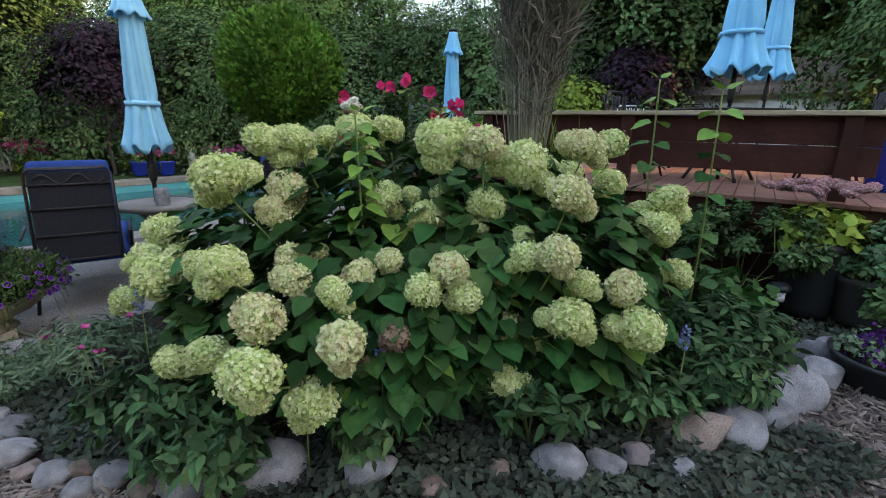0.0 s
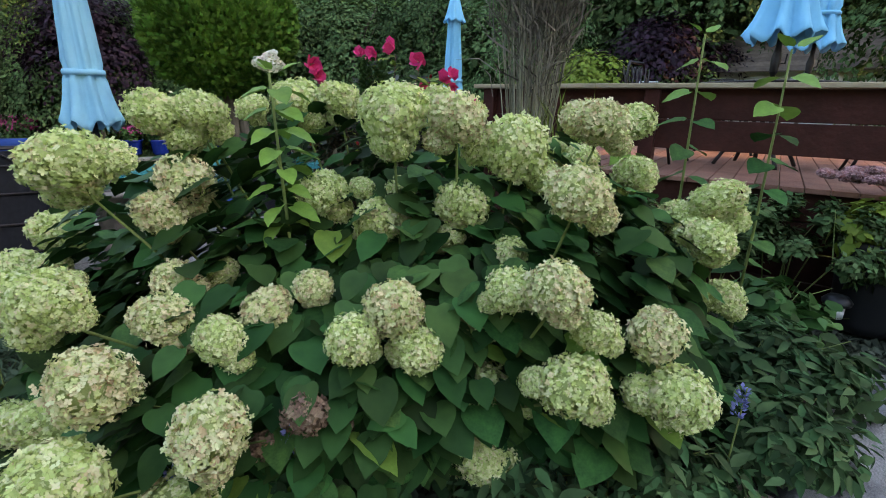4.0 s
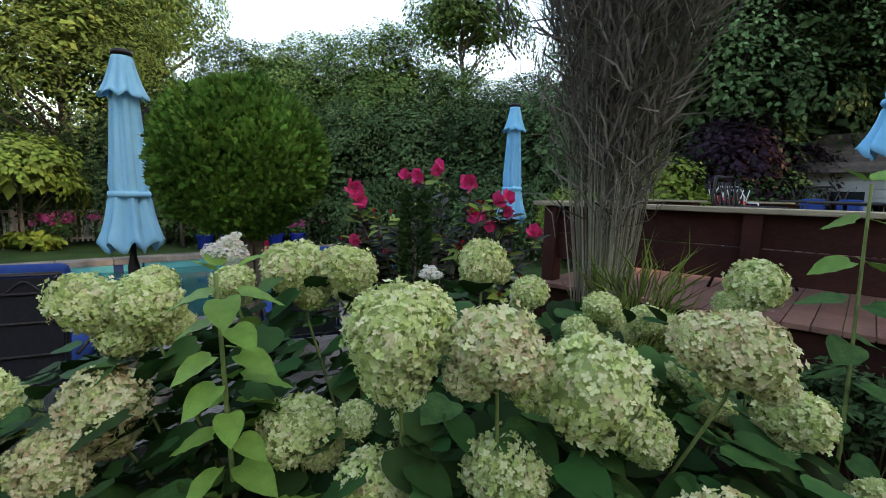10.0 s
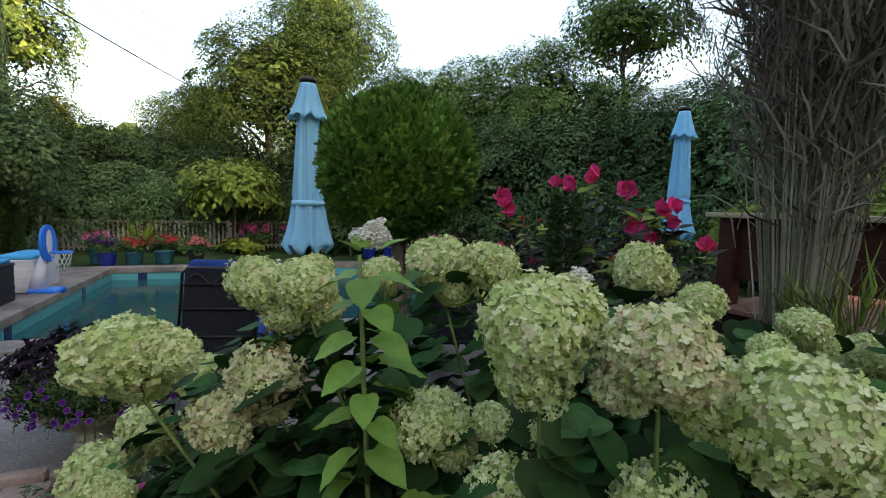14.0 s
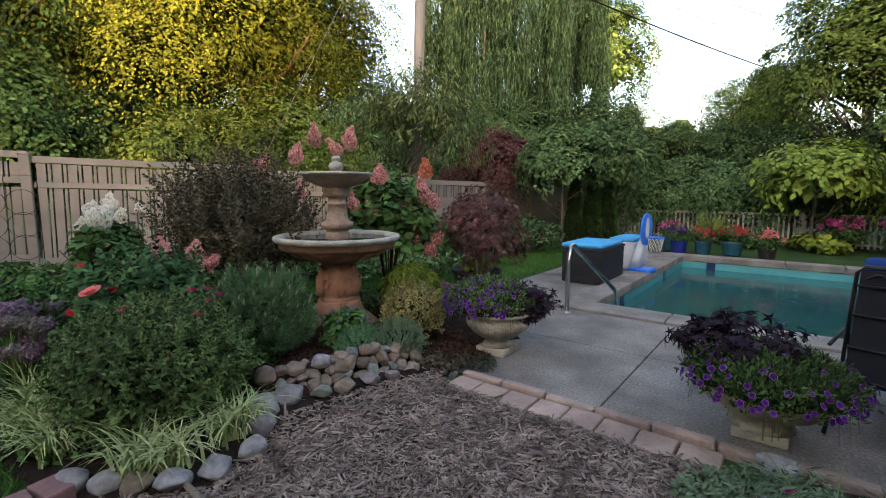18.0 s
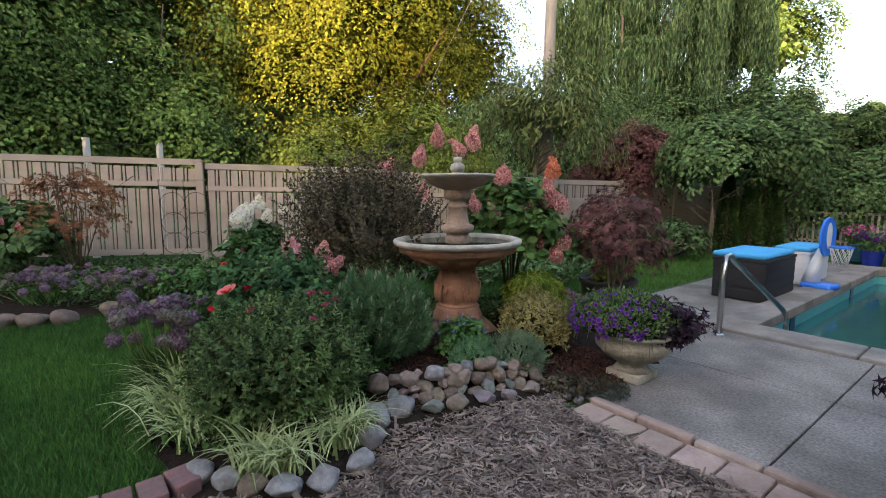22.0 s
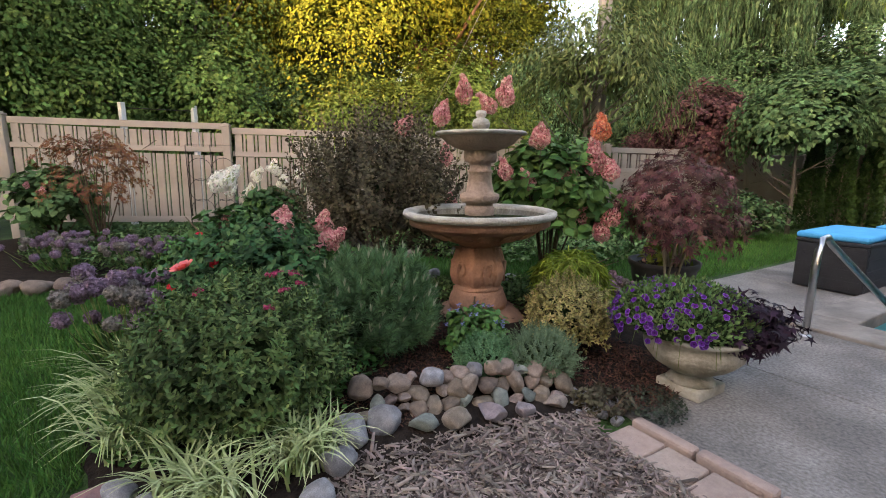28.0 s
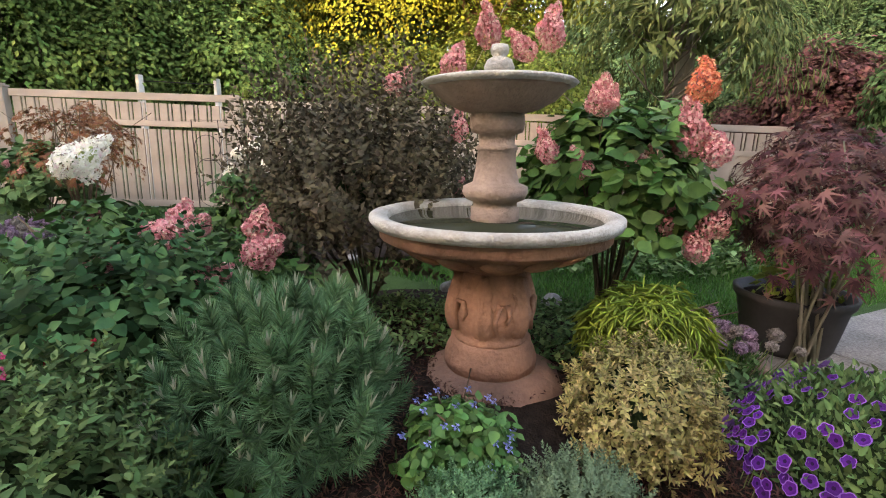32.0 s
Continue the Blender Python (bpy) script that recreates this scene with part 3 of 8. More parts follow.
def heart_leaf():
    w = [(0.0, -0.05), (0.22, -0.07), (0.37, 0.05), (0.44, 0.2), (0.445, 0.36), (0.4, 0.53), (0.31, 0.68), (0.2, 0.81), (0.1, 0.92)]
    V = [(0, f, -0.05 * f * f * 2) for f in (0.0, 0.2, 0.42, 0.64, 0.84, 1.03)]
    F = []
    for s in (1, -1):
        b = len(V)
        V += [(s * x, y, 0.1 * x * x * 4 - 0.05 * y * y * 2 + (0.012 if i % 2 else -0.008)) for i, (x, y) in enumerate(w[1:])]
        mid = [0, 0, 1, 1, 2, 3, 3, 4]
        for i in range(len(w) - 2):
            a, c = mid[i], mid[i + 1]
            f = (a, b + i, b + i + 1) if a == c else (a, b + i, b + i + 1, c)
            F.append(f if s > 0 else f[::-1])
        e = (4, b + len(w) - 2, 5)
        F.append(e if s > 0 else e[::-1])
    return np.array(V), F


HEART = heart_leaf()
LANCE = (OVATE[0] * np.array((0.6, 1, 1)), OVATE[1])
BLADE = (np.array([(-0.02, 0, 0), (0.02, 0, 0), (0.016, 0.5, 0.05), (-0.016, 0.5, 0.05), (0, 1, -0.02)]), [(0, 1, 2, 3), (3, 2, 4)])
NEEDLE = (np.array([(-0.02, 0, 0), (0.02, 0, 0), (0, 1, 0)]), [(0, 1, 2)])
PETAL = (np.array([(0, 0, 0), (0.34, 0.45, 0.1), (0.2, 0.95, 0.16), (-0.2, 0.95, 0.16), (-0.34, 0.45, 0.1)]), [(0, 1, 2, 3, 4)])
STAR = (np.array([(0.0, 0, 0)] + [(math.cos(i * 2 * math.pi / 10) * (1.0 if i % 2 == 0 else 0.3), math.sin(i * 2 * math.pi / 10) * (1.0 if i % 2 == 0 else 0.3), -0.12 if i % 2 == 0 else 0.05) for i in range(10)]),
        [(0, 1 + i, 1 + (i + 1) % 10) for i in range(10)])
PALM = (np.array([(0.0, 0, 0)] + [(math.sin(q) * l, math.cos(q) * l, -0.1 * l) for q, l in ((-2.0, 0.4), (-1.75, 0.16), (-1.3, 0.62), (-0.95, 0.2), (-0.62, 0.85), (-0.3, 0.25), (0.0, 1.0), (0.3, 0.25), (0.62, 0.85), (0.95, 0.2), (1.3, 0.62), (1.75, 0.16), (2.0, 0.4))]),
        [(0, i + 1, i) for i in range(1, 13)])
SPRAY = (np.array([(0, 0, 0), (0.25, 0.3, 0), (0.12, 0.42, 0.05), (0.32, 0.68, 0), (0.08, 0.7, 0.05), (0, 1, 0), (-0.08, 0.7, 0.05), (-0.32, 0.68, 0), (-0.12, 0.42, 0.05), (-0.25, 0.3, 0)]),
         [(0, 1, 2), (0, 2, 8), (0, 8, 9), (2, 3, 4), (2, 4, 6, 8), (4, 5, 6), (6, 7, 8)])


def unit(a):
    return a / np.maximum(np.linalg.norm(a, axis=-1, keepdims=True), 1e-9)


def scatter_mesh(name, shape, P, D, Nrm, S, material):
    """One mesh of many leaves: at P, pointing along D, facing Nrm, of length S."""
    tv, tf = shape
    P, D, S = np.asarray(P, float), unit(np.asarray(D, float)), np.asarray(S, float)
    X = unit(np.cross(D, np.asarray(Nrm, float)))
    Z = np.cross(X, D)
    V = (P[:, None, :] + S[:, None, None] * (tv[None, :, 0:1] * X[:, None, :] + tv[None, :, 1:2] * D[:, None, :] + tv[None, :, 2:3] * Z[:, None, :])).reshape(-1, 3)
    n, k = len(P), len(tv)
    loops = np.concatenate([np.array(f) for f in tf])
    lens = np.array([len(f) for f in tf])
    allloops = (loops[None, :] + (np.arange(n) * k)[:, None]).ravel()
    alllens = np.tile(lens, n)
    starts = np.concatenate([[0], np.cumsum(alllens)[:-1]])
    me = bpy.data.meshes.new(name)
    me.vertices.add(len(V))
    me.vertices.foreach_set("co", V.astype(np.float32).ravel())
    me.loops.add(len(allloops))
    me.loops.foreach_set("vertex_index", allloops.astype(np.int32))
    me.polygons.add(len(alllens))
    me.polygons.foreach_set("loop_start", starts.astype(np.int32))
    me.polygons.foreach_set("use_smooth", np.ones(len(alllens), dtype=bool))
    me.update(calc_edges=True)
    me.materials.append(M[material] if isinstance(material, str) else material)
    return me


def rdir(n, r=R):
    return unit(r.normal(size=(n, 3)))


def crown_points(n, clumps, rad, clump_r, r=R, low=-1.0, gap=0.0):
    """Points and outward directions in an uneven crown made of clumps inside an ellipsoid of radii rad."""
    c = rdir(clumps, r)
    c[:, 2] = np.where(c[:, 2] < low, -c[:, 2], c[:, 2])
    c = c * (r.uniform(0.35, 1.0, (clumps, 1)) ** 0.5) * np.asarray(rad) * (1 - 0.35 * clump_r / max(rad))
    k = r.integers(0, clumps, n)
    o = rdir(n, r) * (r.uniform(0, 1, (n, 1)) ** 0.4)
    P = c[k] + o * clump_r * r.uniform(0.6, 1.2, (clumps, 1))[k] * np.array((1, 1, 0.75))
    return P, unit(o * 0.8 + unit(P) * 0.7 + np.array((0, 0, 0.2)))


def leaf_cloud(name, shape, n, clumps, rad, clump_r, size, material, r=R, droop=0.2, low=-1.0):
    P, O = crown_points(n, clumps, rad, clump_r, r, low)
    Nn = unit(O * 0.8 + rdir(n, r) * 0.6 + np.array((0, 0, 0.5)))
    D = rdir(n, r) + O * 0.35 + np.array((0, 0, -droop))
    D = unit(D - Nn * np.sum(D * Nn, axis=1, keepdims=True) * 0.85)
    return scatter_mesh(name, shape, P, D, Nn, size * r.uniform(0.6, 1.3, n), material)


def bough_cloud(name, shape, n, boughs, rad, br, size, material, r=R, droop=0.2, low=-1.0):
    """A crown of overhanging boughs, each a shallow dome of leafy sprays with a gap beneath it."""
    c = rdir(boughs, r)
    c[:, 2] = np.where(c[:, 2] < low, -c[:, 2], c[:, 2])
    c = c * (r.uniform(0.3, 1.0, (boughs, 1)) ** 0.45) * np.asarray(rad) * (1 - 0.4 * br / max(rad))
    ax = unit(unit(c) * np.array((0.8, 0.8, 0.35)) + np.array((0, 0, 0.75)) + r.normal(0, 0.2, (boughs, 3)))
    e1 = unit(np.cross(np.cross(ax, c + 1e-3), ax))
    e2 = np.cross(ax, e1)
    sz = br * r.uniform(0.7, 1.35, boughs)
    k = r.integers(0, boughs, n)
    sub = 11
    ss, sa = np.sqrt(r.uniform(0, 1, (boughs, sub))), r.uniform(0, 6.28, (boughs, sub))
    j = r.integers(0, sub, n)
    x, y = (ss * np.cos(sa))[k, j] + r.normal(0, 0.17, n), (ss * np.sin(sa))[k, j] + r.normal(0, 0.17, n)
    q = np.minimum(x * x + y * y, 1.6)
    z = 0.42 * np.sqrt(np.maximum(1 - q, 0)) - 0.22 * q + r.normal(0, 0.07, n) - 0.1 * (r.uniform(size=n) < 0.2)
    P = c[k] + sz[k][:, None] * (1.15 * x[:, None] * e1[k] + y[:, None] * e2[k] + z[:, None] * ax[k])
    Nn = unit(ax[k] + 0.75 * (x[:, None] * e1[k] + y[:, None] * e2[k]) + r.normal(0, 0.24, (n, 3)))
    D = x[:, None] * e1[k] + y[:, None] * e2[k] + r.normal(0, 0.55, (n, 3)) - np.array((0, 0, droop))
    D = unit(D - Nn * np.sum(D * Nn, axis=1, keepdims=True) * 0.9)
    return scatter_mesh(name, shape, P, D, Nn, size * r.uniform(0.65, 1.3, n), material)


def limbs(height, n, spread, r, base=0.12, start=0.3, jitter=0.1, up=0.6):
    """A tapered trunk with limbs that fork once."""
    paths = []
    tr = [(r.normal(0, jitter) * i / 5, r.normal(0, jitter) * i / 5, height * i / 5) for i in range(6)]
    paths.append((tr, [base * (1 - 0.85 * i / 5) + 0.004 for i in range(6)]))
    for k in range(n):
        f = r.uniform(start, 0.95)
        i = f * 5
        a, b = Vector(tr[int(i)]), Vector(tr[min(int(i) + 1, 5)])
        p = a.lerp(b, i - int(i))
        az = r.uniform(0, 6.28)
        d = Vector((math.cos(az), math.sin(az), up))
        ln = spread * r.uniform(0.5, 1.0) * (1.2 - 0.6 * f)
        q = [p + d * ln * s + Vector((r.normal(0, 0.05), r.normal(0, 0.05), 0.25 * s * s)) * ln for s in (0, 0.35, 0.7, 1.0)]
        rb = base * (1 - 0.85 * f) * 0.6 + 0.003
        paths.append((q, [rb, rb * 0.7, rb * 0.4, rb * 0.15]))
        d2 = (d + Vector(r.normal(0, 0.7, 3))).normalized()
        q2 = [q[1] + d2 * ln * s * 0.6 for s in (0, 0.5, 1.0)]
        paths.append((q2, [rb * 0.5, rb * 0.3, rb * 0.1]))
    return paths

# ---- ground ----
KX, KY = -4.0, 1.03                       # end of the kerb: origin of the pool's own axes
UX, UY = 0.61, 0.792


def PF(u, v, z=0.0):
    """From the pool's axes (u along the kerb, v across the pool) to the world."""
    return (KX + UX * u - UY * v, KY + UY * u + UX * v, z)


PFM = Matrix.Translation((KX, KY, 0)) @ Matrix(((UX, -UY, 0, 0), (UY, UX, 0, 0), (0, 0, 1, 0), (0, 0, 0, 1)))
POOL_U, POOL_V = (0.0, 9.6), (3.05, 9.0)


def gz(x, y):
    """Height of the ground: beds rise gently, the patio is level."""
    a = 0.17 * math.exp(-(((x - 0.6) / 2.4) ** 4 + ((y - 2.2) / 1.5) ** 4))
    b = 0.16 * math.exp(-(((x + 4.6) / 1.5) ** 4 + ((y + 0.9) / 1.5) ** 4))
    return a + b


def grid_axis(lo, hi, step):
    far = [-600, -250, -100, -50, -30]
    return [f for f in far if f < lo - 3] + list(np.arange(lo, hi + 0.001, step)) + [-f for f in far[::-1] if -f > hi + 3]


def build_ground():
    us, vs = grid_axis(-12, 20, 0.25), grid_axis(-14, 16, 0.25)
    V, F = [], []
    for v in vs:
        for u in us:
            x, y, _ = PF(u, v)
            V.append((x, y, gz(x, y) - 0.03))
    n = len(us)
    for j in range(len(vs) - 1):
        for i in range(n - 1):
            if us[i] > POOL_U[0] - 0.3 and us[i + 1] < POOL_U[1] + 0.3 and vs[j] > POOL_V[0] - 0.3 and vs[j + 1] < POOL_V[1] + 0.3:
                continue
            F.append((j * n + i, j * n + i + 1, (j + 1) * n + i + 1, (j + 1) * n + i))
    tagged(put("ground", mesh_of("ground", V, F, "lawn", True)), "mown green lawn ground reaching to the trees", "lawn", kind="structure")


build_ground()


def bed(name, centre, edge, off, material, label, category, rings=14):
    """A patch that follows the ground, star-shaped about its centre."""
    E, cx, cy = [], *centre
    n = len(edge)
    for i in range(n):
        (x0, y0), (x1, y1) = edge[i], edge[(i + 1) % n]
        for s in range(6):
            E.append((x0 + (x1 - x0) * s / 6 + R.normal(0, 0.012), y0 + (y1 - y0) * s / 6 + R.normal(0, 0.012)))
    V, F, k = [(cx, cy, gz(cx, cy) + off)], [], len(E)
    for r in range(1, rings + 1):
        for x, y in E:
            px, py = cx + (x - cx) * r / rings, cy + (y - cy) * r / rings
            V.append((px, py, gz(px, py) + off - (0.02 if r == rings else 0) + R.normal(0, 0.006)))
    for i in range(k):
        F.append((0, 1 + i, 1 + (i + 1) % k))
        for r in range(rings - 1):
            a, b = 1 + r * k, 1 + (r + 1) * k
            F.append((a + i, b + i, b + (i + 1) % k, a + (i + 1) % k))
    return tagged(put(name, mesh_of(name, V, F, material, True)), label, category, kind="structure")


PATH_EDGE = [(-3.75, 0.86), (-2.64, 2.28), (-2.4, 2.4), (-2.0, 1.85), (-1.5, 1.55), (0, 1.42), (0.9, 1.5), (1.6, 2.0), (2.7, 2.9), (4.5, 3), (4.5, -3), (0, -3.4), (-1.2, -2.6), (-1.9, -1.42), (-2.3, -1.05), (-2.45, -0.4), (-3.1, -0.25), (-3.45, 0.2), (-3.95, 0.75)]
bed("path", (-0.6, 0.4), PATH_EDGE, 0.0, "mulchbase", "shredded grey-brown wood mulch path between the beds", "path", 30)
bed("garden_bed_ground", (0.4, 3.0), [(-2.5, 2.42), (-2.0, 1.8), (-1.5, 1.5), (0, 1.38), (0.9, 1.45), (1.6, 1.95), (2.7, 2.9), (4.4, 3.4), (3.4, 4.0), (0.4, 5.6), (-0.6, 5.9), (-1.6, 4.6), (-2.3, 3.3)], 0.012, "soil", "dark soil bed under the big hydrangea", "garden bed")
bed("garden_bed_ground", (-4.4, -0.7), [(-4.05, 0.98), (-3.4, 0.2), (-2.42, -0.38), (-2.3, -1.05), (-2.75, -1.8), (-3.5, -2.5), (-5.2, -3.3), (-6.8, -1.6), (-6.6, 0.4), (-5.6, 1.5), (-4.9, 1.7)], 0.012, "soil", "dark soil bed round the fountain", "garden bed")
bed("garden_bed_ground", (-8.4, -4.5), [(-4.0, -5.9), (-4.6, -5.05), (-5.2, -4.6), (-6.8, -3.6), (-8.6, -1.6), (-10.0, 0.6), (-11.5, 2.4), (-13.0, 3.6), (-15, 4.5), (-13.6, 2.4), (-9.2, -5.6), (-6.8, -9.9), (-4, -9.5)], 0.03, "soil", "dark planted bed along the tan fence", "garden bed")

# ---- patio, pool ----
patio = thing("patio", "grey washed concrete patio slabs beside the pool", "patio", kind="structure")
US, VS = [-1.6, 1.1, 3.5, 6.0, 9.0], [0.0, 1.36, 2.62]
for i in range(4):
    for j in range(2):
        part("slab", boxm(US[i] + 0.006, US[i + 1] - 0.006, VS[j] + 0.006, VS[j + 1] - 0.006, -0.12, 0.0, 0.006), "concrete", patio, m=PFM)
for j in range(4):
    part("slab", boxm(-1.64, -0.36, 2.63 + j * 1.75, 2.61 + (j + 1) * 1.75, -0.12, 0.0, 0.006), "concrete", patio, m=PFM)
part("joint_bed", boxm(-1.58, 8.98, 0.02, 2.6, -0.14, -0.02), "joint", patio, m=PFM)

pool = thing("swimming_pool", "turquoise in-ground swimming pool with concrete coping", "pool", kind="structure")
u0, u1, v0, v1 = *POOL_U, *POOL_V
for nm, b in (("pool_wall", (u0 - 0.1, u0, v0, v1)), ("pool_wall", (u1, u1 + 0.1, v0, v1)), ("pool_wall", (u0 - 0.1, u1 + 0.1, v0 - 0.1, v0)), ("pool_wall", (u0 - 0.1, u1 + 0.1, v1, v1 + 0.1))):
    part(nm, boxm(*b, -1.5, -0.045), "pooltile", pool, m=PFM)
part("pool_floor", boxm(u0, u1, v0, v1, -1.55, -1.45), "poolfloor", pool, m=PFM)
for b in ((u0, u0 + 0.22, v0, v1), (u0 + 0.22, u1, v1 - 0.22, v1), (u0 + 0.22, u1, v0, v0 + 0.22)):
    part("pool_ledge", boxm(*b, -1.44, -0.62), "coping", pool, m=PFM)
part("water_surface", boxm(u0, u1, v0, v1, -0.27, -0.25), "water", pool, m=PFM).visible_shadow = False
for k in range(10):
    a = u0 + k * 0.98
    part("coping_stone", boxm(a - 0.37 if k == 0 else a + 0.006, a + 0.974, v0 - 0.44, v0 + 0.02, -0.1, 0.035, 0.015), "coping", pool, m=PFM)
    part("coping_stone", boxm(a - 0.37 if k == 0 else a + 0.006, a + 0.974, v1 - 0.02, v1 + 0.36, -0.1, 0.035, 0.015), "coping", pool, m=PFM)
for k in range(6):
    a = v0 + 0.03 + k * 0.98
    part("coping_stone", boxm(u0 - 0.36, u0 + 0.02, a, a + 0.974 if k < 5 else v1 - 0.03, -0.1, 0.035, 0.015), "coping", pool, m=PFM)
for u in (0.6, 4.0, 7.3):
    part("depth_marker", boxm(u - 0.09, u + 0.09, v1 - 0.012, v1 + 0.01, -0.3, -0.06), "marktile", pool, m=PFM)
for v in (4.3, 7.2):
    part("depth_marker", boxm(u0 - 0.01, u0 + 0.012, v - 0.09, v + 0.09, -0.3, -0.06), "marktile", pool, m=PFM)

kerb = thing("kerb", "tan concrete kerb stones along the patio edge", "kerb", kind="structure")
for k in range(7):
    part("kerb_stone", boxm(k * 0.37 + 0.004, k * 0.37 + 0.362, -0.085, -0.005, -0.1, 0.05 + 0.008 * math.sin(k * 2.1), 0.018), "paver", kerb, m=PFM)
pav = thing("brick_edging", "row of tan concrete pavers between mulch and patio", "paving", kind="structure")
for k in range(8):
    part("paver", boxm(k * 0.238 + 0.004, k * 0.238 + 0.23, -0.335, -0.095, -0.08, 0.022 + 0.004 * math.sin(k * 3.3), 0.012), "paver", pav, m=PFM @ pose(0, 0, 0, 0, 0, 0.8 * math.sin(k * 5)))

# ---- fences ----
def panel_fence():
    f = thing("privacy_fence", "tan vinyl privacy fence with slatted panels and square posts", "fence", kind="structure")
    P0, P1 = Vector((-6.72, -9.9, 0)), Vector((-16.2, 6.2, 0))
    way = (P1 - P0).normalized()
    ang = math.degrees(math.atan2(way.y, way.x))
    post = boxm(-0.07, 0.07, -0.07, 0.07, -0.3, 2.0, 0.008)
    box(post, -0.085, 0.085, -0.085, 0.085, 2.0, 2.035, 0.008), box(post, -0.05, 0.05, -0.05, 0.05, 2.035, 2.06, 0.008)
    pme = part("post", post, "fence", f).data
    rail = [part("rail", boxm(0, 1, -0.03, 0.03, a, b, 0.006), "fence", f).data for a, b in ((1.86, 1.98), (1.42, 1.52), (0.02, 0.14))]
    slat = part("slat", boxm(-0.066, 0.066, -0.014, 0.014, 0.14, 1.42, 0.004), "fence", f).data
    thin = part("slat", boxm(-0.022, 0.022, -0.012, 0.012, 0.14, 1.42, 0.003), "fence", f).data
    topthin = part("slat", boxm(-0.022, 0.022, -0.012, 0.012, 1.52, 1.86, 0.003), "fence", f).data
    topslat = part("slat", boxm(-0.066, 0.066, -0.014, 0.014, 1.52, 1.86, 0.004), "fence", f).data
    backing = part("panel", boxm(0, 1, -0.014, 0.014, 0.14, 1.42), "fence", f).data
    capping = part("panel", boxm(0, 1, -0.014, 0.014, 1.52, 1.86), "fence", f).data
    for o in list(f.children):
        bpy.data.objects.remove(o)
    stops = (-11.8, -7.9, -3.97, -0.06, 3.85, 7.8, 9.9, 12.0, 14.0, 15.7, 17.3, 18.7)
    for i, s in enumerate(stops):
        p = P0 + way * s
        m = pose(p.x, p.y, 0.14 - 0.045 * (p.y + 6.6), 0, 0, ang)
        put("post", pme, f, m)
        if i + 1 == len(stops):
            break
        L = stops[i + 1] - s
        # the panels step down with the ground: shear each one along its length
        lean = Matrix.Identity(4)
        lean[2][0] = -0.045 * way.y
        m = m @ lean
        st = m @ Matrix.Translation((0.07, 0, 0)) @ Matrix.Diagonal((L - 0.14, 1, 1, 1))
        for me in rail:
            put("rail", me, f, st)
        cnt = round((L - 0.14) / 0.225)
        for k in range(cnt if s < 14 else 0):
            q = m @ pose(0.07 + (k + 0.5) * (L - 0.14) / cnt, 0, 0)
            q2 = m @ pose(0.07 + (k + 1) * (L - 0.14) / cnt, 0, 0)
            if s < 12:
                put("slat", slat, f, q)
                if k < cnt - 1:
                    put("slat", thin, f, q2)
            put("slat", topslat, f, q)
            if k < cnt - 1:
                put("slat", topthin, f, q2)
        if s >= 12:
            put("panel", backing, f, st)
        if s >= 14:
            put("panel", capping, f, st)


panel_fence()


def picket_fence():
    f = thing("picket_fence", "low weathered picket fence behind the pool lawn", "fence", kind="structure")
    pk = part("picket", boxm(-0.025, 0.025, -0.012, 0.012, 0.06, 0.92), "picket", f).data
    rl = part("rail", boxm(0, 2.4, -0.03, 0.03, 0.86, 0.93, 0.005), "picket", f).data
    rl2 = part("rail", boxm(0, 2.4, -0.02, 0.02, 0.12, 0.18, 0.005), "picket", f).data
    ps = part("post", boxm(-0.05, 0.05, -0.05, 0.05, -0.2, 1.0, 0.008), "picket", f).data
    for o in list(f.children):
        bpy.data.objects.remove(o)
    for i in range(9):
        u = -2.6 + i * 2.4
        m = PFM @ pose(u, 13.0, 0)
        put("post", ps, f, m), put("rail", rl, f, m), put("rail", rl2, f, m)
        for k in range(20):
            put("picket", pk, f, m @ pose(0.07 + k * 0.12, -0.03, 0))


picket_fence()

# ---- deck ----
DECKM = Matrix.Translation((0.37, 5.5, 0)) @ pose(0, 0, 0, 0, 0, -30.0)     # x along the front rail, y away from the path
DZ = 0.92


def deck():
    d = thing("wooden_deck", "raised wooden deck with reddish boards and dark brown solid rail", "deck", kind="structure")
    for k in range(46):
        part("deck_board", boxm(k * 0.143, 0.137 + k * 0.143, -0.2, 4.95, DZ - 0.035, DZ + R.normal(0, 0.0015), 0.004), "deckwood", d, m=DECKM)
    for k in range(4):
        part("fascia", boxm(-0.02, 6.6, -0.14, -0.1, 0.05 + k * 0.21, 0.05 + k * 0.21 + 0.2, 0.004), "railwood", d, m=DECKM)
        part("fascia", boxm(-0.06, -0.02, -0.14, 5.0, 0.05 + k * 0.21, 0.05 + k * 0.21 + 0.2, 0.004), "railwood", d, m=DECKM)


def rail_wall(m, length, posts):
    w = thing("deck_railing", "dark brown board railing with a pale weathered cap", "railing", kind="structure")
    for k in range(2):
        part("rail_board", boxm(0, length, -0.02, 0.02, 1.11 + k * 0.224, 1.11 + k * 0.224 + 0.218, 0.006), "railwood", w, m=m)
    part("rail_cap", boxm(-0.1, length + 0.1, -0.11, 0.1, 1.556, 1.592, 0.006), "capwood", w, "pale weathered wooden cap", m=m)
    for x in posts:
        part("rail_post", boxm(x - 0.055, x + 0.055, -0.08, 0.05, DZ - 0.75, 1.553, 0.006), "railwood", w, m=m)


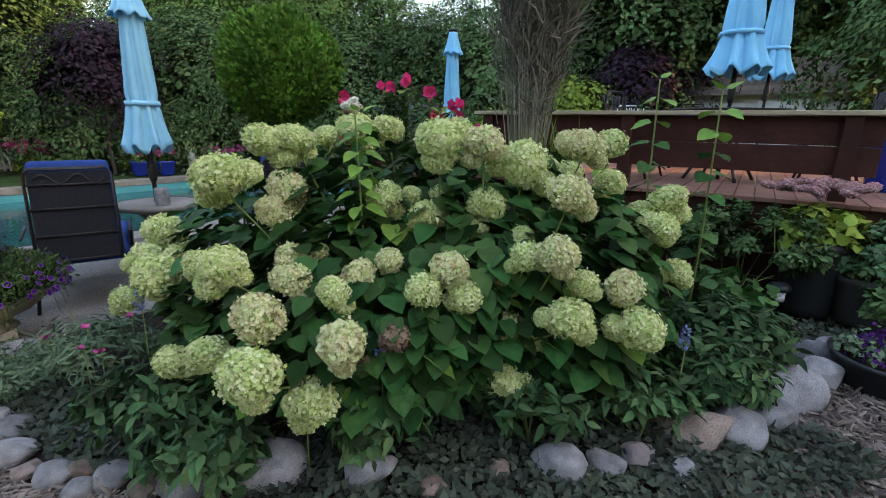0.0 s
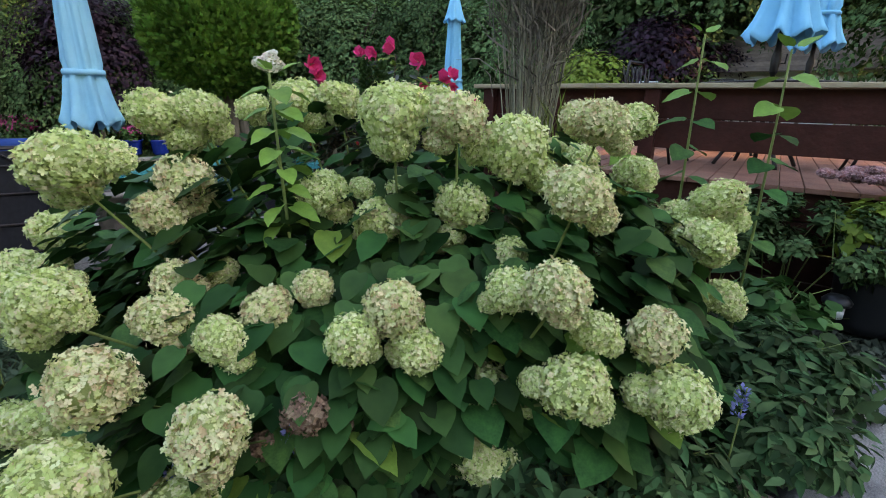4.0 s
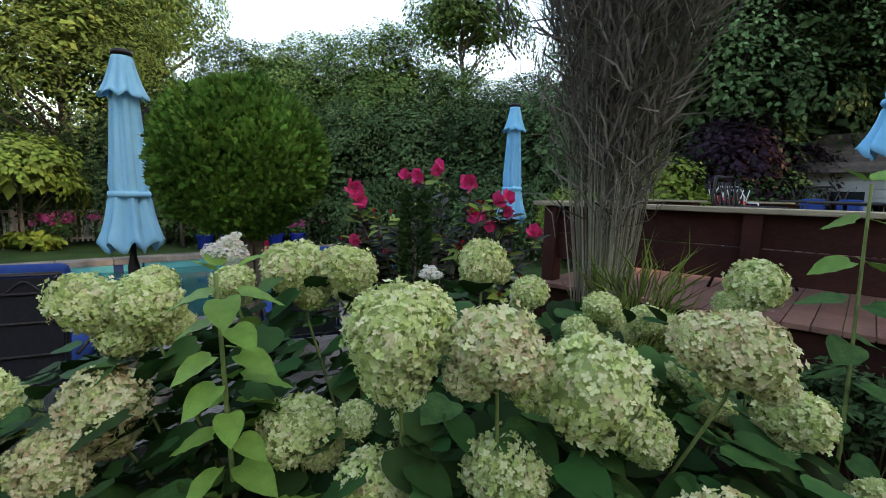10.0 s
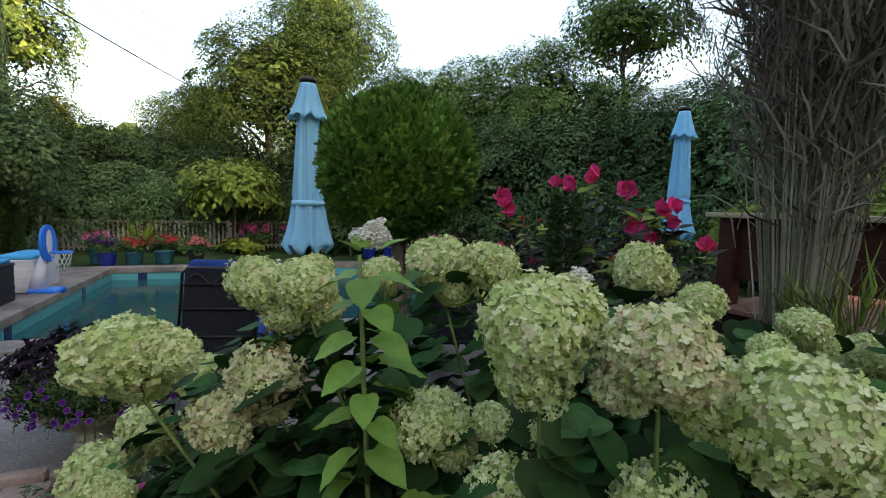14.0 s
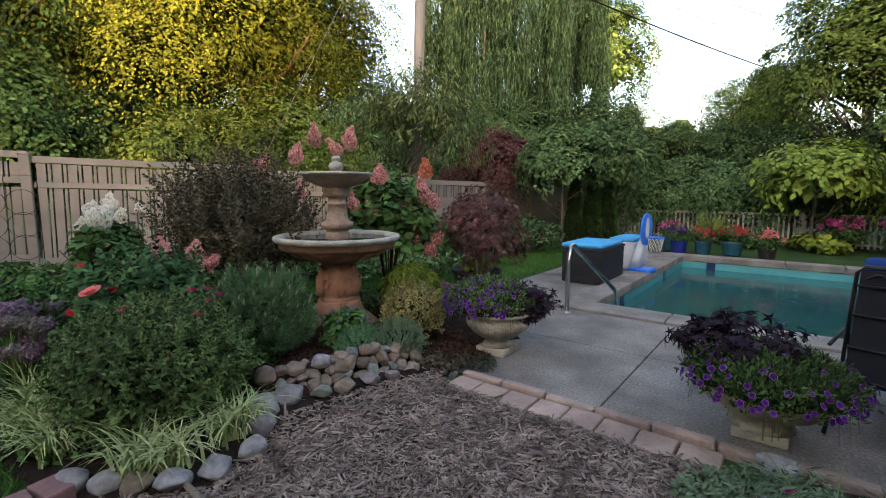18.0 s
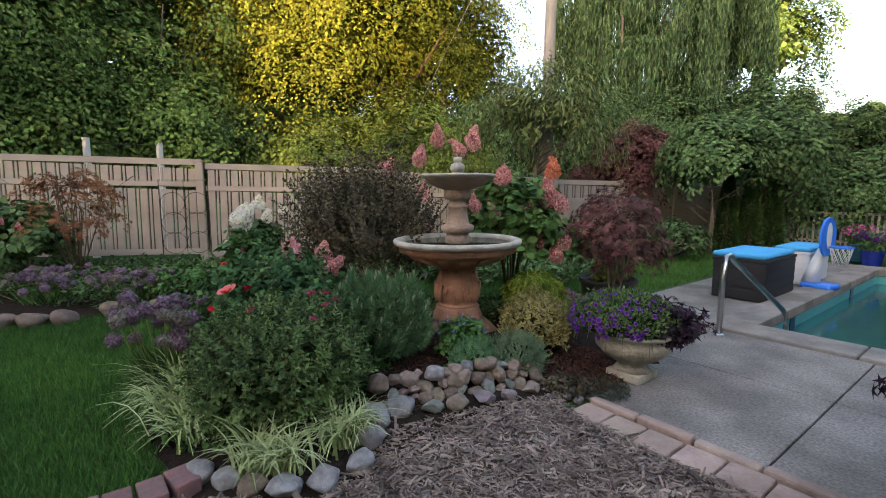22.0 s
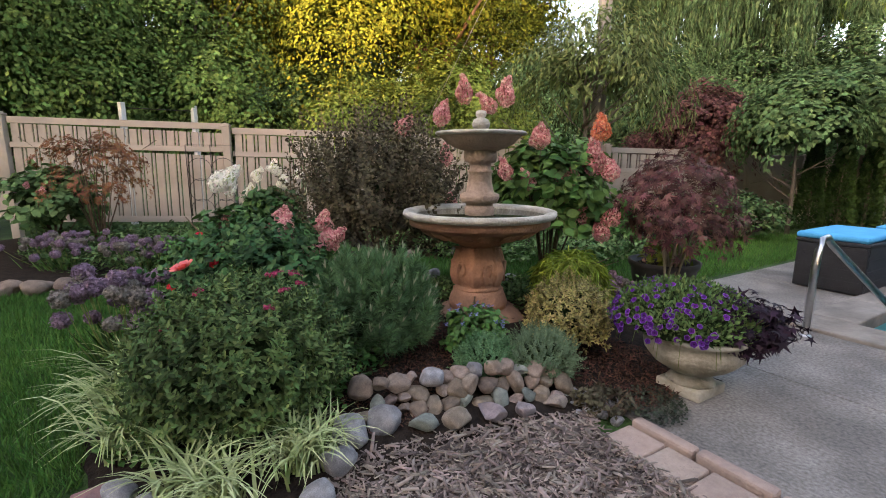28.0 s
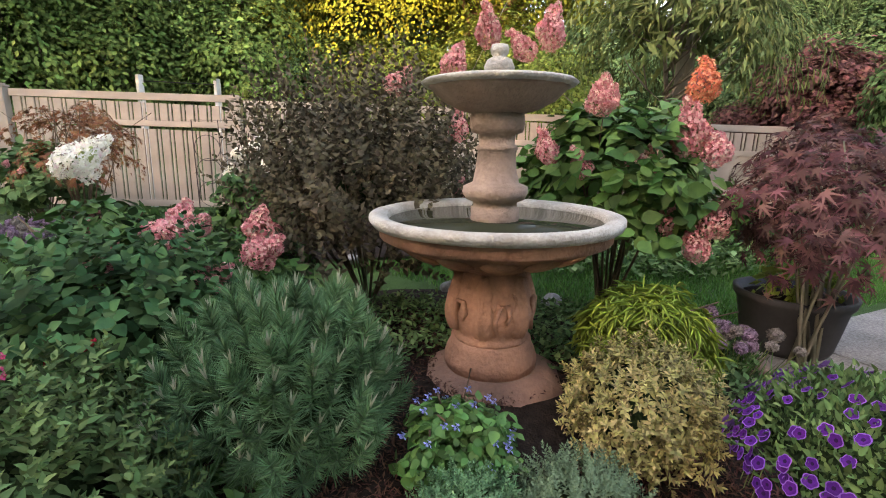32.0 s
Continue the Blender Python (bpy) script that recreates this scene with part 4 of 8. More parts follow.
deck()
rail_wall(DECKM, 3.3, (0.05, 1.5, 3.1))
rail_wall(DECKM @ pose(0.0, 0.1, 0, 0, 0, 90), 1.2, (1.1,))
rail_wall(DECKM @ pose(-1.7, 5.3, 0, 0, 0, 18), 1.55, (0.05, 1.48))
rail_wall(DECKM @ pose(0.3, 6.9, 0, 0, 0, 33), 1.25, (0.05, 1.18))

# ---- umbrellas ----
def umbrella(name, at, rim, top, rad, label, material, lean=(0, 0), base=0.0, hood=True):
    t = thing(name, label, "umbrella", (at[0], at[1], 0), "closed garden umbrellas")
    m = pose(0, 0, 0, lean[0], lean[1], 0)
    V, F, seg, n = [], [], 64, 26
    H = top - rim
    for i in range(n + 1):
        s = i / n
        r = rad * (1.0 - 0.42 * s) * (0.86 + 0.3 * (1 - min(1, s / 0.32)) ** 2)
        if 0.27 < s < 0.35:
            r *= 0.92
        for k in range(seg):
            a = 2 * math.pi * k / seg
            fold = 1 + 0.17 * math.sin(8 * a + 1.4 * s + 0.5 * math.sin(3 * a)) * (1.1 - 0.7 * s) + 0.05 * math.sin(19 * a + 5 * s)
            zz = rim + H * 0.86 * s + (0.045 * math.sin(8 * a + 0.6) * (1 - s) ** 4)
            V.append((r * fold * math.cos(a) * 0.92, r * fold * math.sin(a), zz))
    for i in range(n):
        for k in range(seg):
            F.append((i * seg + k, i * seg + (k + 1) % seg, (i + 1) * seg + (k + 1) % seg, (i + 1) * seg + k))
    ob = put("canopy", mesh_of("canopy", V, F, material, True), t, m)
    ob.modifiers.new("thick", "SOLIDIFY").thickness = 0.006
    V, F, n = [], [], 10
    for i in range(n + 1):
        s = i / n
        r = rad * (0.92 - 0.52 * s ** 0.7)
        for k in range(seg):
            a = 2 * math.pi * k / seg
            fold = 1 + 0.13 * math.sin(8 * a + 2) * (1 - 0.8 * s)
            V.append((r * fold * math.cos(a) * 0.92, r * fold * math.sin(a), rim + H * (0.79 + 0.2 * s) + 0.02 * math.sin(8 * a) * (1 - s)))
    for i in range(n):
        for k in range(seg):
            F.append((i * seg + k, i * seg + (k + 1) % seg, (i + 1) * seg + (k + 1) % seg, (i + 1) * seg + k))
    hd = put("vent_hood", mesh_of("vent_hood", V, F, material, True), t, m)
    hd.modifiers.new("thick", "SOLIDIFY").thickness = 0.006
    Vc, Fc = lathe([(0.001, top - 0.005), (rad * 0.42, top - 0.005), (rad * 0.4, top + 0.025), (rad * 0.15, top + 0.04), (0.001, top + 0.042)], 24)
    put("cap", mesh_of("cap", Vc, Fc, "bronze", True), t, m)
    Vt, Ft = lathe([(rad * 0.8, rim + H * 0.265), (rad * 0.83, rim + H * 0.28), (rad * 0.8, rim + H * 0.295)], 32)
    put("tie_strap", mesh_of("tie_strap", Vt, Ft, material, True), t, m)
    tubes("pole", [([(0, 0, base), (0, 0, top - 0.02)], 0.019)], "bronze", t, 10, m=m)
    Vh, Fh = lathe([(0.02, rim - 0.3), (0.034, rim - 0.26), (0.04, rim - 0.16), (0.024, rim - 0.08), (0.02, rim + 0.05)], 16)
    put("crank_housing", mesh_of("crank_housing", Vh, Fh, "bronze", True), t, m)
    tubes("crank_handle", [([(0.03, 0, rim - 0.2), (0.08, 0, rim - 0.2), (0.085, 0, rim - 0.12)], 0.007)], "bronze", t, 6, m=m)
    return t


umbrella("patio_umbrella", (-2.64, 4.22), 1.2, 2.56, 0.165, "closed sky-blue umbrella over the stone side table by the pool", "canvas")
umbrella("patio_umbrella", (-0.1, 7.5), 1.3, 2.74, 0.16, "closed sky-blue umbrella beyond the pink hibiscus", "canvas2")
umbrella("patio_umbrella", (2.85, 5.35), 2.0, 3.28, 0.24, "closed sky-blue umbrella standing on the wooden deck", "canvas2", base=DZ)
umbrella("patio_umbrella", (4.05, 6.85), 2.09, 3.33, 0.215, "closed sky-blue umbrella standing on the wooden deck", "canvas2", base=DZ)

# ---- fountain ----
def fountain(at, z0):
    t = thing("garden_fountain", "three-tier carved terracotta and stone fountain standing in the garden bed", "fountain", (*at, 0))
    def lp(name, prof, material, seg=48, label="", ribs=0, ribamp=0.0, wob=0.0015):
        V, F = lathe(prof, seg, wob, 3, ribs, ribamp)
        return put(name, mesh_of(name, V, F, material, True), t, None, label)
    lp("plinth", [(0.001, z0 - 0.1), (0.43, z0 - 0.1), (0.42, z0 + 0.02), (0.37, z0 + 0.06), (0.3, z0 + 0.1), (0.001, z0 + 0.1)], "darkterra", 8, "brown weathered stone base", wob=0.004)
    lp("pedestal_base", [(0.001, z0 + 0.09), (0.25, z0 + 0.09), (0.255, z0 + 0.15), (0.245, z0 + 0.19), (0.225, z0 + 0.23), (0.22, z0 + 0.26), (0.001, z0 + 0.26)], "terracotta")
    prof = [(0.001, 0.25), (0.2, 0.255), (0.205, 0.275), (0.195, 0.29), (0.185, 0.3), (0.205, 0.33), (0.222, 0.38), (0.225, 0.43), (0.212, 0.5), (0.19, 0.57), (0.168, 0.63), (0.158, 0.68), (0.165, 0.7), (0.185, 0.72), (0.19, 0.75), (0.17, 0.77), (0.001, 0.77)]
    lp("pedestal", [(q, z0 + z) for q, z in prof], "terracotta", 56)
    def girth(z):
        for (r0, a0), (r1, a1) in zip(prof[4:], prof[5:]):
            if a0 <= z <= a1:
                return r0 + (r1 - r0) * (z - a0) / (a1 - a0)
        return 0.17
    for k in range(6):
        # acanthus leaf: a pointed lobe rising from the foot of the vase, its tip curled outward
        V, F, nu, nv = [], [], 9, 15
        for j in range(nv):
            v = j / (nv - 1)
            wide = 0.3 * math.sin(math.pi * min(1.0, 0.22 + 0.78 * v)) ** 0.7 * (1 + 0.18 * math.sin(v * 22)) + 0.01
            z = 0.31 + 0.38 * v - (0.05 * max(0, v - 0.85) * 6.6)
            for i in range(nu):
                u = i / (nu - 1) * 2 - 1
                lift = 0.006 + 0.02 * (1 - abs(u)) ** 0.7 + 0.012 * math.cos(u * 9) * (1 - abs(u)) + 0.05 * max(0, v - 0.82) * 5.5 * (1 - u * u)
                q = girth(z) + (lift if abs(u) < 1 else -0.01)
                a = k * math.pi / 3 + 0.15 + u * wide
                V.append((q * math.cos(a), q * math.sin(a), z0 + z))
        for j in range(nv - 1):
            for i in range(nu - 1):
                F.append((j * nu + i, j * nu + i + 1, (j + 1) * nu + i + 1, (j + 1) * nu + i))
        put("carved_leaf", mesh_of("carved_leaf", V, F, "terracotta", True), t)
        a = k * math.pi / 3 + 0.15 + math.pi / 6
        curl = [(0.228 * math.cos(a + da), 0.228 * math.sin(a + da), z0 + z) for da, z in ((-0.16, 0.34), (-0.2, 0.42), (-0.1, 0.5), (0.08, 0.5), (0.14, 0.44), (0.05, 0.4))]
        tubes("carved_scroll", [(curl, [0.012, 0.015, 0.017, 0.017, 0.014, 0.008])], "terracotta", t, 8)
    zb = 1.05
    lp("lower_basin", [(0.001, zb - 0.3), (0.14, zb - 0.3), (0.2, zb - 0.27), (0.34, zb - 0.22), (0.46, zb - 0.16), (0.56, zb - 0.12), (0.6, zb - 0.1), (0.605, zb - 0.05), (0.62, zb - 0.03), (0.56, zb - 0.05), (0.3, zb - 0.1), (0.001, zb - 0.11)], "terracotta", 64)
    lp("basin_rim", [(0.6, zb - 0.045), (0.635, zb - 0.04), (0.655, zb - 0.012), (0.65, zb + 0.012), (0.62, zb + 0.02), (0.565, zb + 0.005), (0.55, zb - 0.05), (0.58, zb - 0.06)], "fountrim", 64, "pale lichened stone rim")
    for k in range(14):
        a = k * 2 * math.pi / 14
        V, F = lathe([(0.001, -0.02), (0.06, -0.015), (0.09, 0.0), (0.06, 0.012), (0.001, 0.016)], 12)
        put("scallop", mesh_of("scallop", V, F, "terracotta", True), t, pose(0.45 * math.cos(a), 0.45 * math.sin(a), zb - 0.17, 0, -28, math.degrees(a)))
    V, F = lathe([(0.001, zb - 0.028), (0.56, zb - 0.028), (0.56, zb - 0.024), (0.001, zb - 0.024)], 40)
    put("water", mesh_of("water", V, F, "pondwater", True), t)
    lp("middle_column", [(0.001, zb - 0.06), (0.125, zb - 0.06), (0.125, zb + 0.04), (0.115, zb + 0.045), (0.115, zb + 0.07), (0.15, zb + 0.085), (0.17, zb + 0.12), (0.165, zb + 0.15), (0.12, zb + 0.17), (0.105, zb + 0.24), (0.095, zb + 0.33), (0.105, zb + 0.335), (0.105, zb + 0.35), (0.09, zb + 0.36), (0.09, zb + 0.41), (0.13, zb + 0.42), (0.14, zb + 0.46), (0.135, zb + 0.51), (0.1, zb + 0.53), (0.001, zb + 0.53)], "fountstone")
    zt = 1.70
    lp("upper_basin", [(0.001, zt - 0.14), (0.13, zt - 0.14), (0.2, zt - 0.12), (0.28, zt - 0.08), (0.33, zt - 0.03), (0.35, zt - 0.015), (0.3, zt - 0.03), (0.001, zt - 0.06)], "fountstone", 56)
    lp("upper_rim", [(0.33, zt - 0.02), (0.37, zt - 0.012), (0.385, zt + 0.004), (0.37, zt + 0.016), (0.32, zt + 0.006), (0.31, zt - 0.02)], "fountrim", 56, "pale stone rim")
    lp("finial", [(0.001, zt - 0.06), (0.1, zt - 0.04), (0.07, zt + 0.0), (0.045, zt + 0.025), (0.068, zt + 0.05), (0.076, zt + 0.08), (0.06, zt + 0.115), (0.03, zt + 0.13), (0.042, zt + 0.145), (0.046, zt + 0.165), (0.035, zt + 0.185), (0.001, zt + 0.19)], "fountrim", 32)
    return t


fountain((-5.15, -0.29), 0.12)

# ---- plants: kinds ----
def four_petals():
    V, F = [(0, 0, -0.1)], []
    for k in range(4):
        a = k * math.pi / 2 + 0.12 * (k % 2)
        c, q = math.cos(a), math.sin(a)
        b = len(V)
        for u, v, z in ((0.5, -0.42, 0.06), (1.0, -0.22, 0.1), (1.0, 0.22, 0.14), (0.5, 0.42, 0.08)):
            V.append((u * c - v * q, u * q + v * c, z))
        F.append((0, b, b + 1, b + 2, b + 3))
    return np.array(V), F


FLORET = four_petals()


def floret_head(name, n, material, seed, squash=0.9, cone=0.0, size=0.08, lobes=4):
    """A flower head of about unit radius: lobes crowded with four-petalled florets; cone: the lobes are stacked to a tapering panicle."""
    r = np.random.default_rng(seed)
    if cone:
        L = [(np.array((r.normal(0, 0.12), r.normal(0, 0.12), -0.5 + 0.23 * k)), 0.66 * (1 - cone * 0.2 * k)) for k in range(7)]
        L += [(np.array((0.4 * math.cos(q), 0.4 * math.sin(q), -0.45 + r.normal(0, 0.1))), 0.42) for q in (0.3, 2.3, 4.4)]
    else:
        L = [(np.zeros(3), 0.84 if lobes else 0.95)]
        for k in range(lobes):
            d = rdir(1, r)[0]
            L.append((d * np.array((1, 1, 0.8)) * r.uniform(0.36, 0.5), r.uniform(0.5, 0.64)))
    area = sum(q * q for _, q in L)
    PP, OO = [], []
    for k, (c, q) in enumerate(L):
        m = int(n * 1.7 * q * q / area)
        i = np.arange(m)
        z = 1 - 2 * (i + 0.5) / m
        a = i * 2.399963 + r.normal(0, 0.2, m)
        O = np.stack([np.sqrt(1 - z * z) * np.cos(a), np.sqrt(1 - z * z) * np.sin(a), z], 1)
        P = c + O * (q * (1 + r.normal(0, 0.085, m)))[:, None]
        keep = np.ones(m, bool)
        for j, (c2, q2) in enumerate(L):
            if j != k:
                keep &= np.linalg.norm(P - c2, axis=1) > q2 * 0.92
        PP.append(P[keep]), OO.append(O[keep])
    P, O = np.concatenate(PP) * np.array((1, 1, squash)), np.concatenate(OO)
    n = len(P)
    O = unit(O + r.normal(0, 0.5, O.shape))
    return scatter_mesh(name, FLORET, P, unit(np.cross(O, rdir(n, r))), O, size * r.uniform(0.75, 1.2, n), material)


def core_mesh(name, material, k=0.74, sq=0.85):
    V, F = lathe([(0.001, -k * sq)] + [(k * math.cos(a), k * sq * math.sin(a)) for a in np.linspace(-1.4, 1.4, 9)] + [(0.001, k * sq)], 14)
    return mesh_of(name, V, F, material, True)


HEAD = dict(
    lime=[floret_head("lime_head", 1500, "floret", q, lobes=k) for q, k in ((1, 3), (2, 5), (3, 4), (4, 2))],
    cream=[floret_head("cream_head", 1400, "floretc", q, size=0.088, lobes=k) for q, k in ((5, 4), (6, 5), (7, 3))],
    brown=[floret_head("brown_head", 300, "floretb", 8, size=0.16)],
    pink=[floret_head("pink_head", 900, "floretp", q, 0.95, 0.62, 0.085) for q in (9, 10, 11)],
    dusty=[floret_head("dusty_head", 420, "floretd", 17, 0.8, 0, 0.13)],
    orange=[floret_head("orange_head", 900, "floreto", 12, 0.95, 0.55, 0.085)],
    white=[floret_head("white_head", 900, "floretw", q, 0.95, 0.6, 0.09) for q in (13, 14)],
)
# added filler balls; the green and pink ones carry the painted gap shade
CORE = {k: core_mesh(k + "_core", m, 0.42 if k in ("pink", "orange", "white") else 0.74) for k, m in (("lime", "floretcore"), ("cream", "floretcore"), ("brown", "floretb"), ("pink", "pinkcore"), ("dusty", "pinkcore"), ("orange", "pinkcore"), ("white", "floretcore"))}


def head_at(parent, kind, x, y, z, r, tilt=None, name="flower_head", label="", flat=1.0):
    me = HEAD[kind][int(R.integers(0, len(HEAD[kind])))]
    rx, ry = tilt if tilt else (R.normal(0, 14), R.normal(0, 14))
    sc = r
    m = pose(x, y, z, rx, ry, R.uniform(0, 360)) @ Matrix.Diagonal((sc * R.uniform(0.95, 1.1), sc, sc * flat * R.uniform(0.95, 1.1), 1))
    ob = put(name, me, parent, m, label)
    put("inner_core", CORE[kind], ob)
    return ob


HYD_LEAF = [scatter_mesh("hydrangea_leaf", HEART, [(0, 0, 0)], [(0, 1, b)], [(0.1 * c, 0.2, 1)], [1.0], mt) for b, c, mt in ((0, 0, "hydleaf"), (-0.25, 1, "hydleaf"), (0.1, -1, "hydleaf"), (-0.1, 0, "limeleaf"))] + [scatter_mesh("shoot_leaf", (HEART[0] * np.array((0.78, 1, 1.2)), HEART[1]), [(0, 0, 0)], [(0, 1, -0.2)], [(0, 0.2, 1)], [1.0], "limeleaf")]


def leaf_pose(p, d, s, r=R, face=None):
    """Matrix for one leaf at p that points along d and faces up, or as told."""
    D = Vector(d).normalized()
    X = D.cross(Vector(face or (r.normal(0, 0.35), r.normal(0, 0.35), 1))).normalized()
    Z = X.cross(D)
    m = Matrix((X, D, Z)).transposed().to_4x4()
    return Matrix.Translation(p) @ m @ Matrix.Diagonal((s, s, s, 1))


# ---- big hydrangea ----
# flower heads: x, y, z, radius
HEADS_FLAT = [(-0.76, 1.92, 1.25, 0.107), (-0.71, 2.22, 1.37, 0.090), (-0.57, 2.24, 1.38, 0.081), (1.07, 3.16, 1.35, 0.101), (1.00, 2.32, 1.08, 0.060), (1.08, 2.26, 1.14, 0.078), (-0.38, 2.59, 1.42, 0.090), (-0.22, 2.61, 1.42, 0.081), (-0.51, 2.47, 1.39, 0.062), (0.50, 2.70, 1.34, 0.055), (0.68, 3.01, 1.23, 0.067), (-0.68, 2.38, 1.39, 0.060)]
HEADS_TAN = [(-0.59, 2.14, 1.17, 0.090), (0.26, 2.17, 1.38, 0.084), (0.58, 1.93, 1.21, 0.084), (0.71, 2.29, 1.37, 0.083), (-0.10, 1.88, 0.94, 0.054), (-0.21, 1.83, 0.89, 0.062), (-0.44, 1.75, 0.89, 0.070), (0.14, 1.77, 0.94, 0.073), (0.52, 1.75, 1.02, 0.071), (0.81, 1.87, 0.86, 0.075), (-0.50, 1.89, 0.94, 0.057), (-0.49, 1.56, 0.82, 0.085), (-0.19, 1.50, 0.77, 0.080), (-0.61, 2.04, 1.09, 0.069)]
HEADS_LIME = [(-0.18, 2.22, 1.13, 0.084), (-0.06, 2.28, 1.14, 0.045), (0.07, 2.17, 1.39, 0.100), (0.13, 2.94, 1.41, 0.088), (0.44, 2.23, 1.29, 0.110), (0.01, 2.19, 1.05, 0.081), (0.28, 2.21, 1.11, 0.082), (0.87, 2.42, 1.19, 0.074), (1.03, 2.15, 1.04, 0.073), (1.19, 2.31, 0.80, 0.064), (0.89, 2.17, 0.87, 0.047), (0.43, 2.09, 0.99, 0.058), (-0.09, 2.13, 0.86, 0.052), (-0.27, 1.71, 0.86, 0.061), (-0.65, 1.66, 0.96, 0.082), (0.05, 1.72, 0.88, 0.066), (0.20, 1.75, 0.85, 0.066), (0.42, 1.81, 0.99, 0.060), (0.63, 1.79, 0.90, 0.058), (0.36, 1.92, 0.84, 0.066), (0.26, 2.08, 0.90, 0.051), (-0.44, 2.01, 0.92, 0.052), (0.06, 2.32, 1.13, 0.052), (0.71, 2.55, 1.23, 0.058), (0.25, 2.19, 1.01, 0.047), (-0.45, 1.39, 0.70, 0.100), (-0.31, 1.52, 0.54, 0.085), (0.37, 1.81, 0.48, 0.070), (0.49, 1.90, 0.63, 0.065), (0.85, 1.79, 0.73, 0.082), (0.57, 1.72, 0.79, 0.079), (-0.95, 1.75, 0.53, 0.068), (-0.75, 1.68, 0.61, 0.072), (-1.42, 2.50, 0.88, 0.096), (-1.14, 2.17, 0.85, 0.056), (-1.15, 2.02, 0.80, 0.099), (-1.38, 2.11, 0.64, 0.069), (-1.02, 2.02, 0.57, 0.064), (0.37, 1.89, 0.67, 0.077), (0.30, 2.64, 1.38, 0.049), (0.79, 2.60, 1.11, 0.044), (0.43, 2.52, 1.32, 0.041), (-0.89, 1.91, 0.89, 0.060), (-1.35, 2.24, 0.80, 0.085)]
HEADS_BROWN = [(-0.04, 1.63, 0.73, 0.05), (-0.16, 1.66, 0.6, 0.04), (0.02, 1.68, 0.66, 0.035)]

HYC = Vector((0.15, 2.1, 0.17))


def big_hydrangea():
    t = thing("hydrangea_shrub", "large hydrangea shrub with lime-cream flower balls in the stone-edged bed", "shrub", kind="")
    r = np.random.default_rng(61)
    allh = []
    for rows, kind, flat in ((HEADS_FLAT, "lime", 0.85), (HEADS_TAN, "cream", 0.95), (HEADS_LIME, "lime", 0.95), (HEADS_BROWN, "brown", 1.0)):
        for x, y, z, rad in rows:
            head_at(t, kind, x, y, z, rad * 1.08, flat=flat)
            allh.append((Vector((x, y, z)), rad))
            if rad > 0.045 and kind != "brown":
                a = r.uniform(0, 6.28)
                o = Vector((math.cos(a) * 0.8, 0.25 + 0.3 * math.sin(a), -0.75)) * rad * 1.05
                head_at(t, kind, x + o.x, y + o.y, z + o.z, rad * r.uniform(0.5, 0.75))
                if r.uniform() < (0.75 if y < 2.05 else 0.5):
                    o = Vector((-o.x * 1.25, o.y * 0.8, r.uniform(-0.5, 0.3) * rad))
                    head_at(t, kind, x + o.x, y + o.y, z + o.z, rad * r.uniform(0.5, 0.75))
    head_at(t, "white", -0.30, 2.18, 1.53, 0.05, (0, 0), flat=0.55)
    head_at(t, "white", 0.0, 2.7, 1.41, 0.042, (0, 0), flat=0.5)
    for p, rad in allh + [(Vector((0.0, 2.7, 1.41)), 0.03)]:
        b = Vector((HYC.x + (p.x - HYC.x) * 0.35 + r.normal(0, 0.06), HYC.y + 0.15 + (p.y - HYC.y) * 0.35, 0.1))
        mid = b.lerp(p, 0.55) + Vector((0, 0, 0.1))
        tubes("stem", [([b, mid, p.lerp(mid, 0.12) + Vector((0, 0, -rad * 0.5)), p], [0.007, 0.005, 0.004, 0.003])], "stem", t, 5)
    # the leaves fill a shell just under the flower heads
    C = np.array((0.08, 2.42, 0.5))
    hd = np.array([tuple(p) for p, _ in allh]) - C
    hl, hu = np.linalg.norm(hd, axis=1), unit(hd)

    def shell(n, f0, f1):
        u = rdir(n * 3, r) * np.array((1.25, 0.8, 0.7)) + np.array((0, -0.35, 0.12))
        u = unit(u)
        w = np.maximum(u @ hu.T, -1)
        w = np.exp((w - 1) * 42)
        R0 = (w @ hl + 1e-4 * 0.75) / (w.sum(1) + 1e-4)
        P = C + u * (R0 * r.uniform(f0, f1, n * 3))[:, None]
        keep = (P[:, 2] > 0.44) & (P[:, 0] < 1.3) & (P[:, 0] > -1.5)
        for p, rad in allh:
            keep &= np.linalg.norm(P - np.array(tuple(p)), axis=1) > rad * 0.95
        return P[keep][:n], u[keep][:n]

    P, U = shell(300, 0.82, 0.97)
    for p, u in zip(P, U):
        out = Vector((u[0], u[1], 0)).normalized()
        az = r.normal(0, 0.9)
        out = Vector((out.x * math.cos(az) - out.y * math.sin(az), out.x * math.sin(az) + out.y * math.cos(az), 0))
        dip = r.uniform(0.0, 0.5)
        face = (out.x * dip + r.normal(0, 0.2), out.y * dip + r.normal(0, 0.2), 1.0)
        put("leaf", HYD_LEAF[int(r.integers(0, 3)) if r.uniform() > 0.06 else 3], t, leaf_pose(Vector(p), (out.x, out.y, -dip), r.uniform(0.085, 0.145), face=face))
    for nm, n, f0, f1, lo, hi in (("foliage", 1900, 0.74, 0.98, 0.075, 0.115), ("inner_foliage", 2600, 0.4, 0.8, 0.08, 0.12)):
        P, U = shell(n, f0, f1)
        n = len(P)
        out = unit(U * np.array((1, 1, 0)) + r.normal(0, 0.5, (n, 3)) * np.array((1, 1, 0)))
        dip = r.uniform(0.1, 0.8, (n, 1))
        D = out - dip * np.array((0, 0, 1.0))
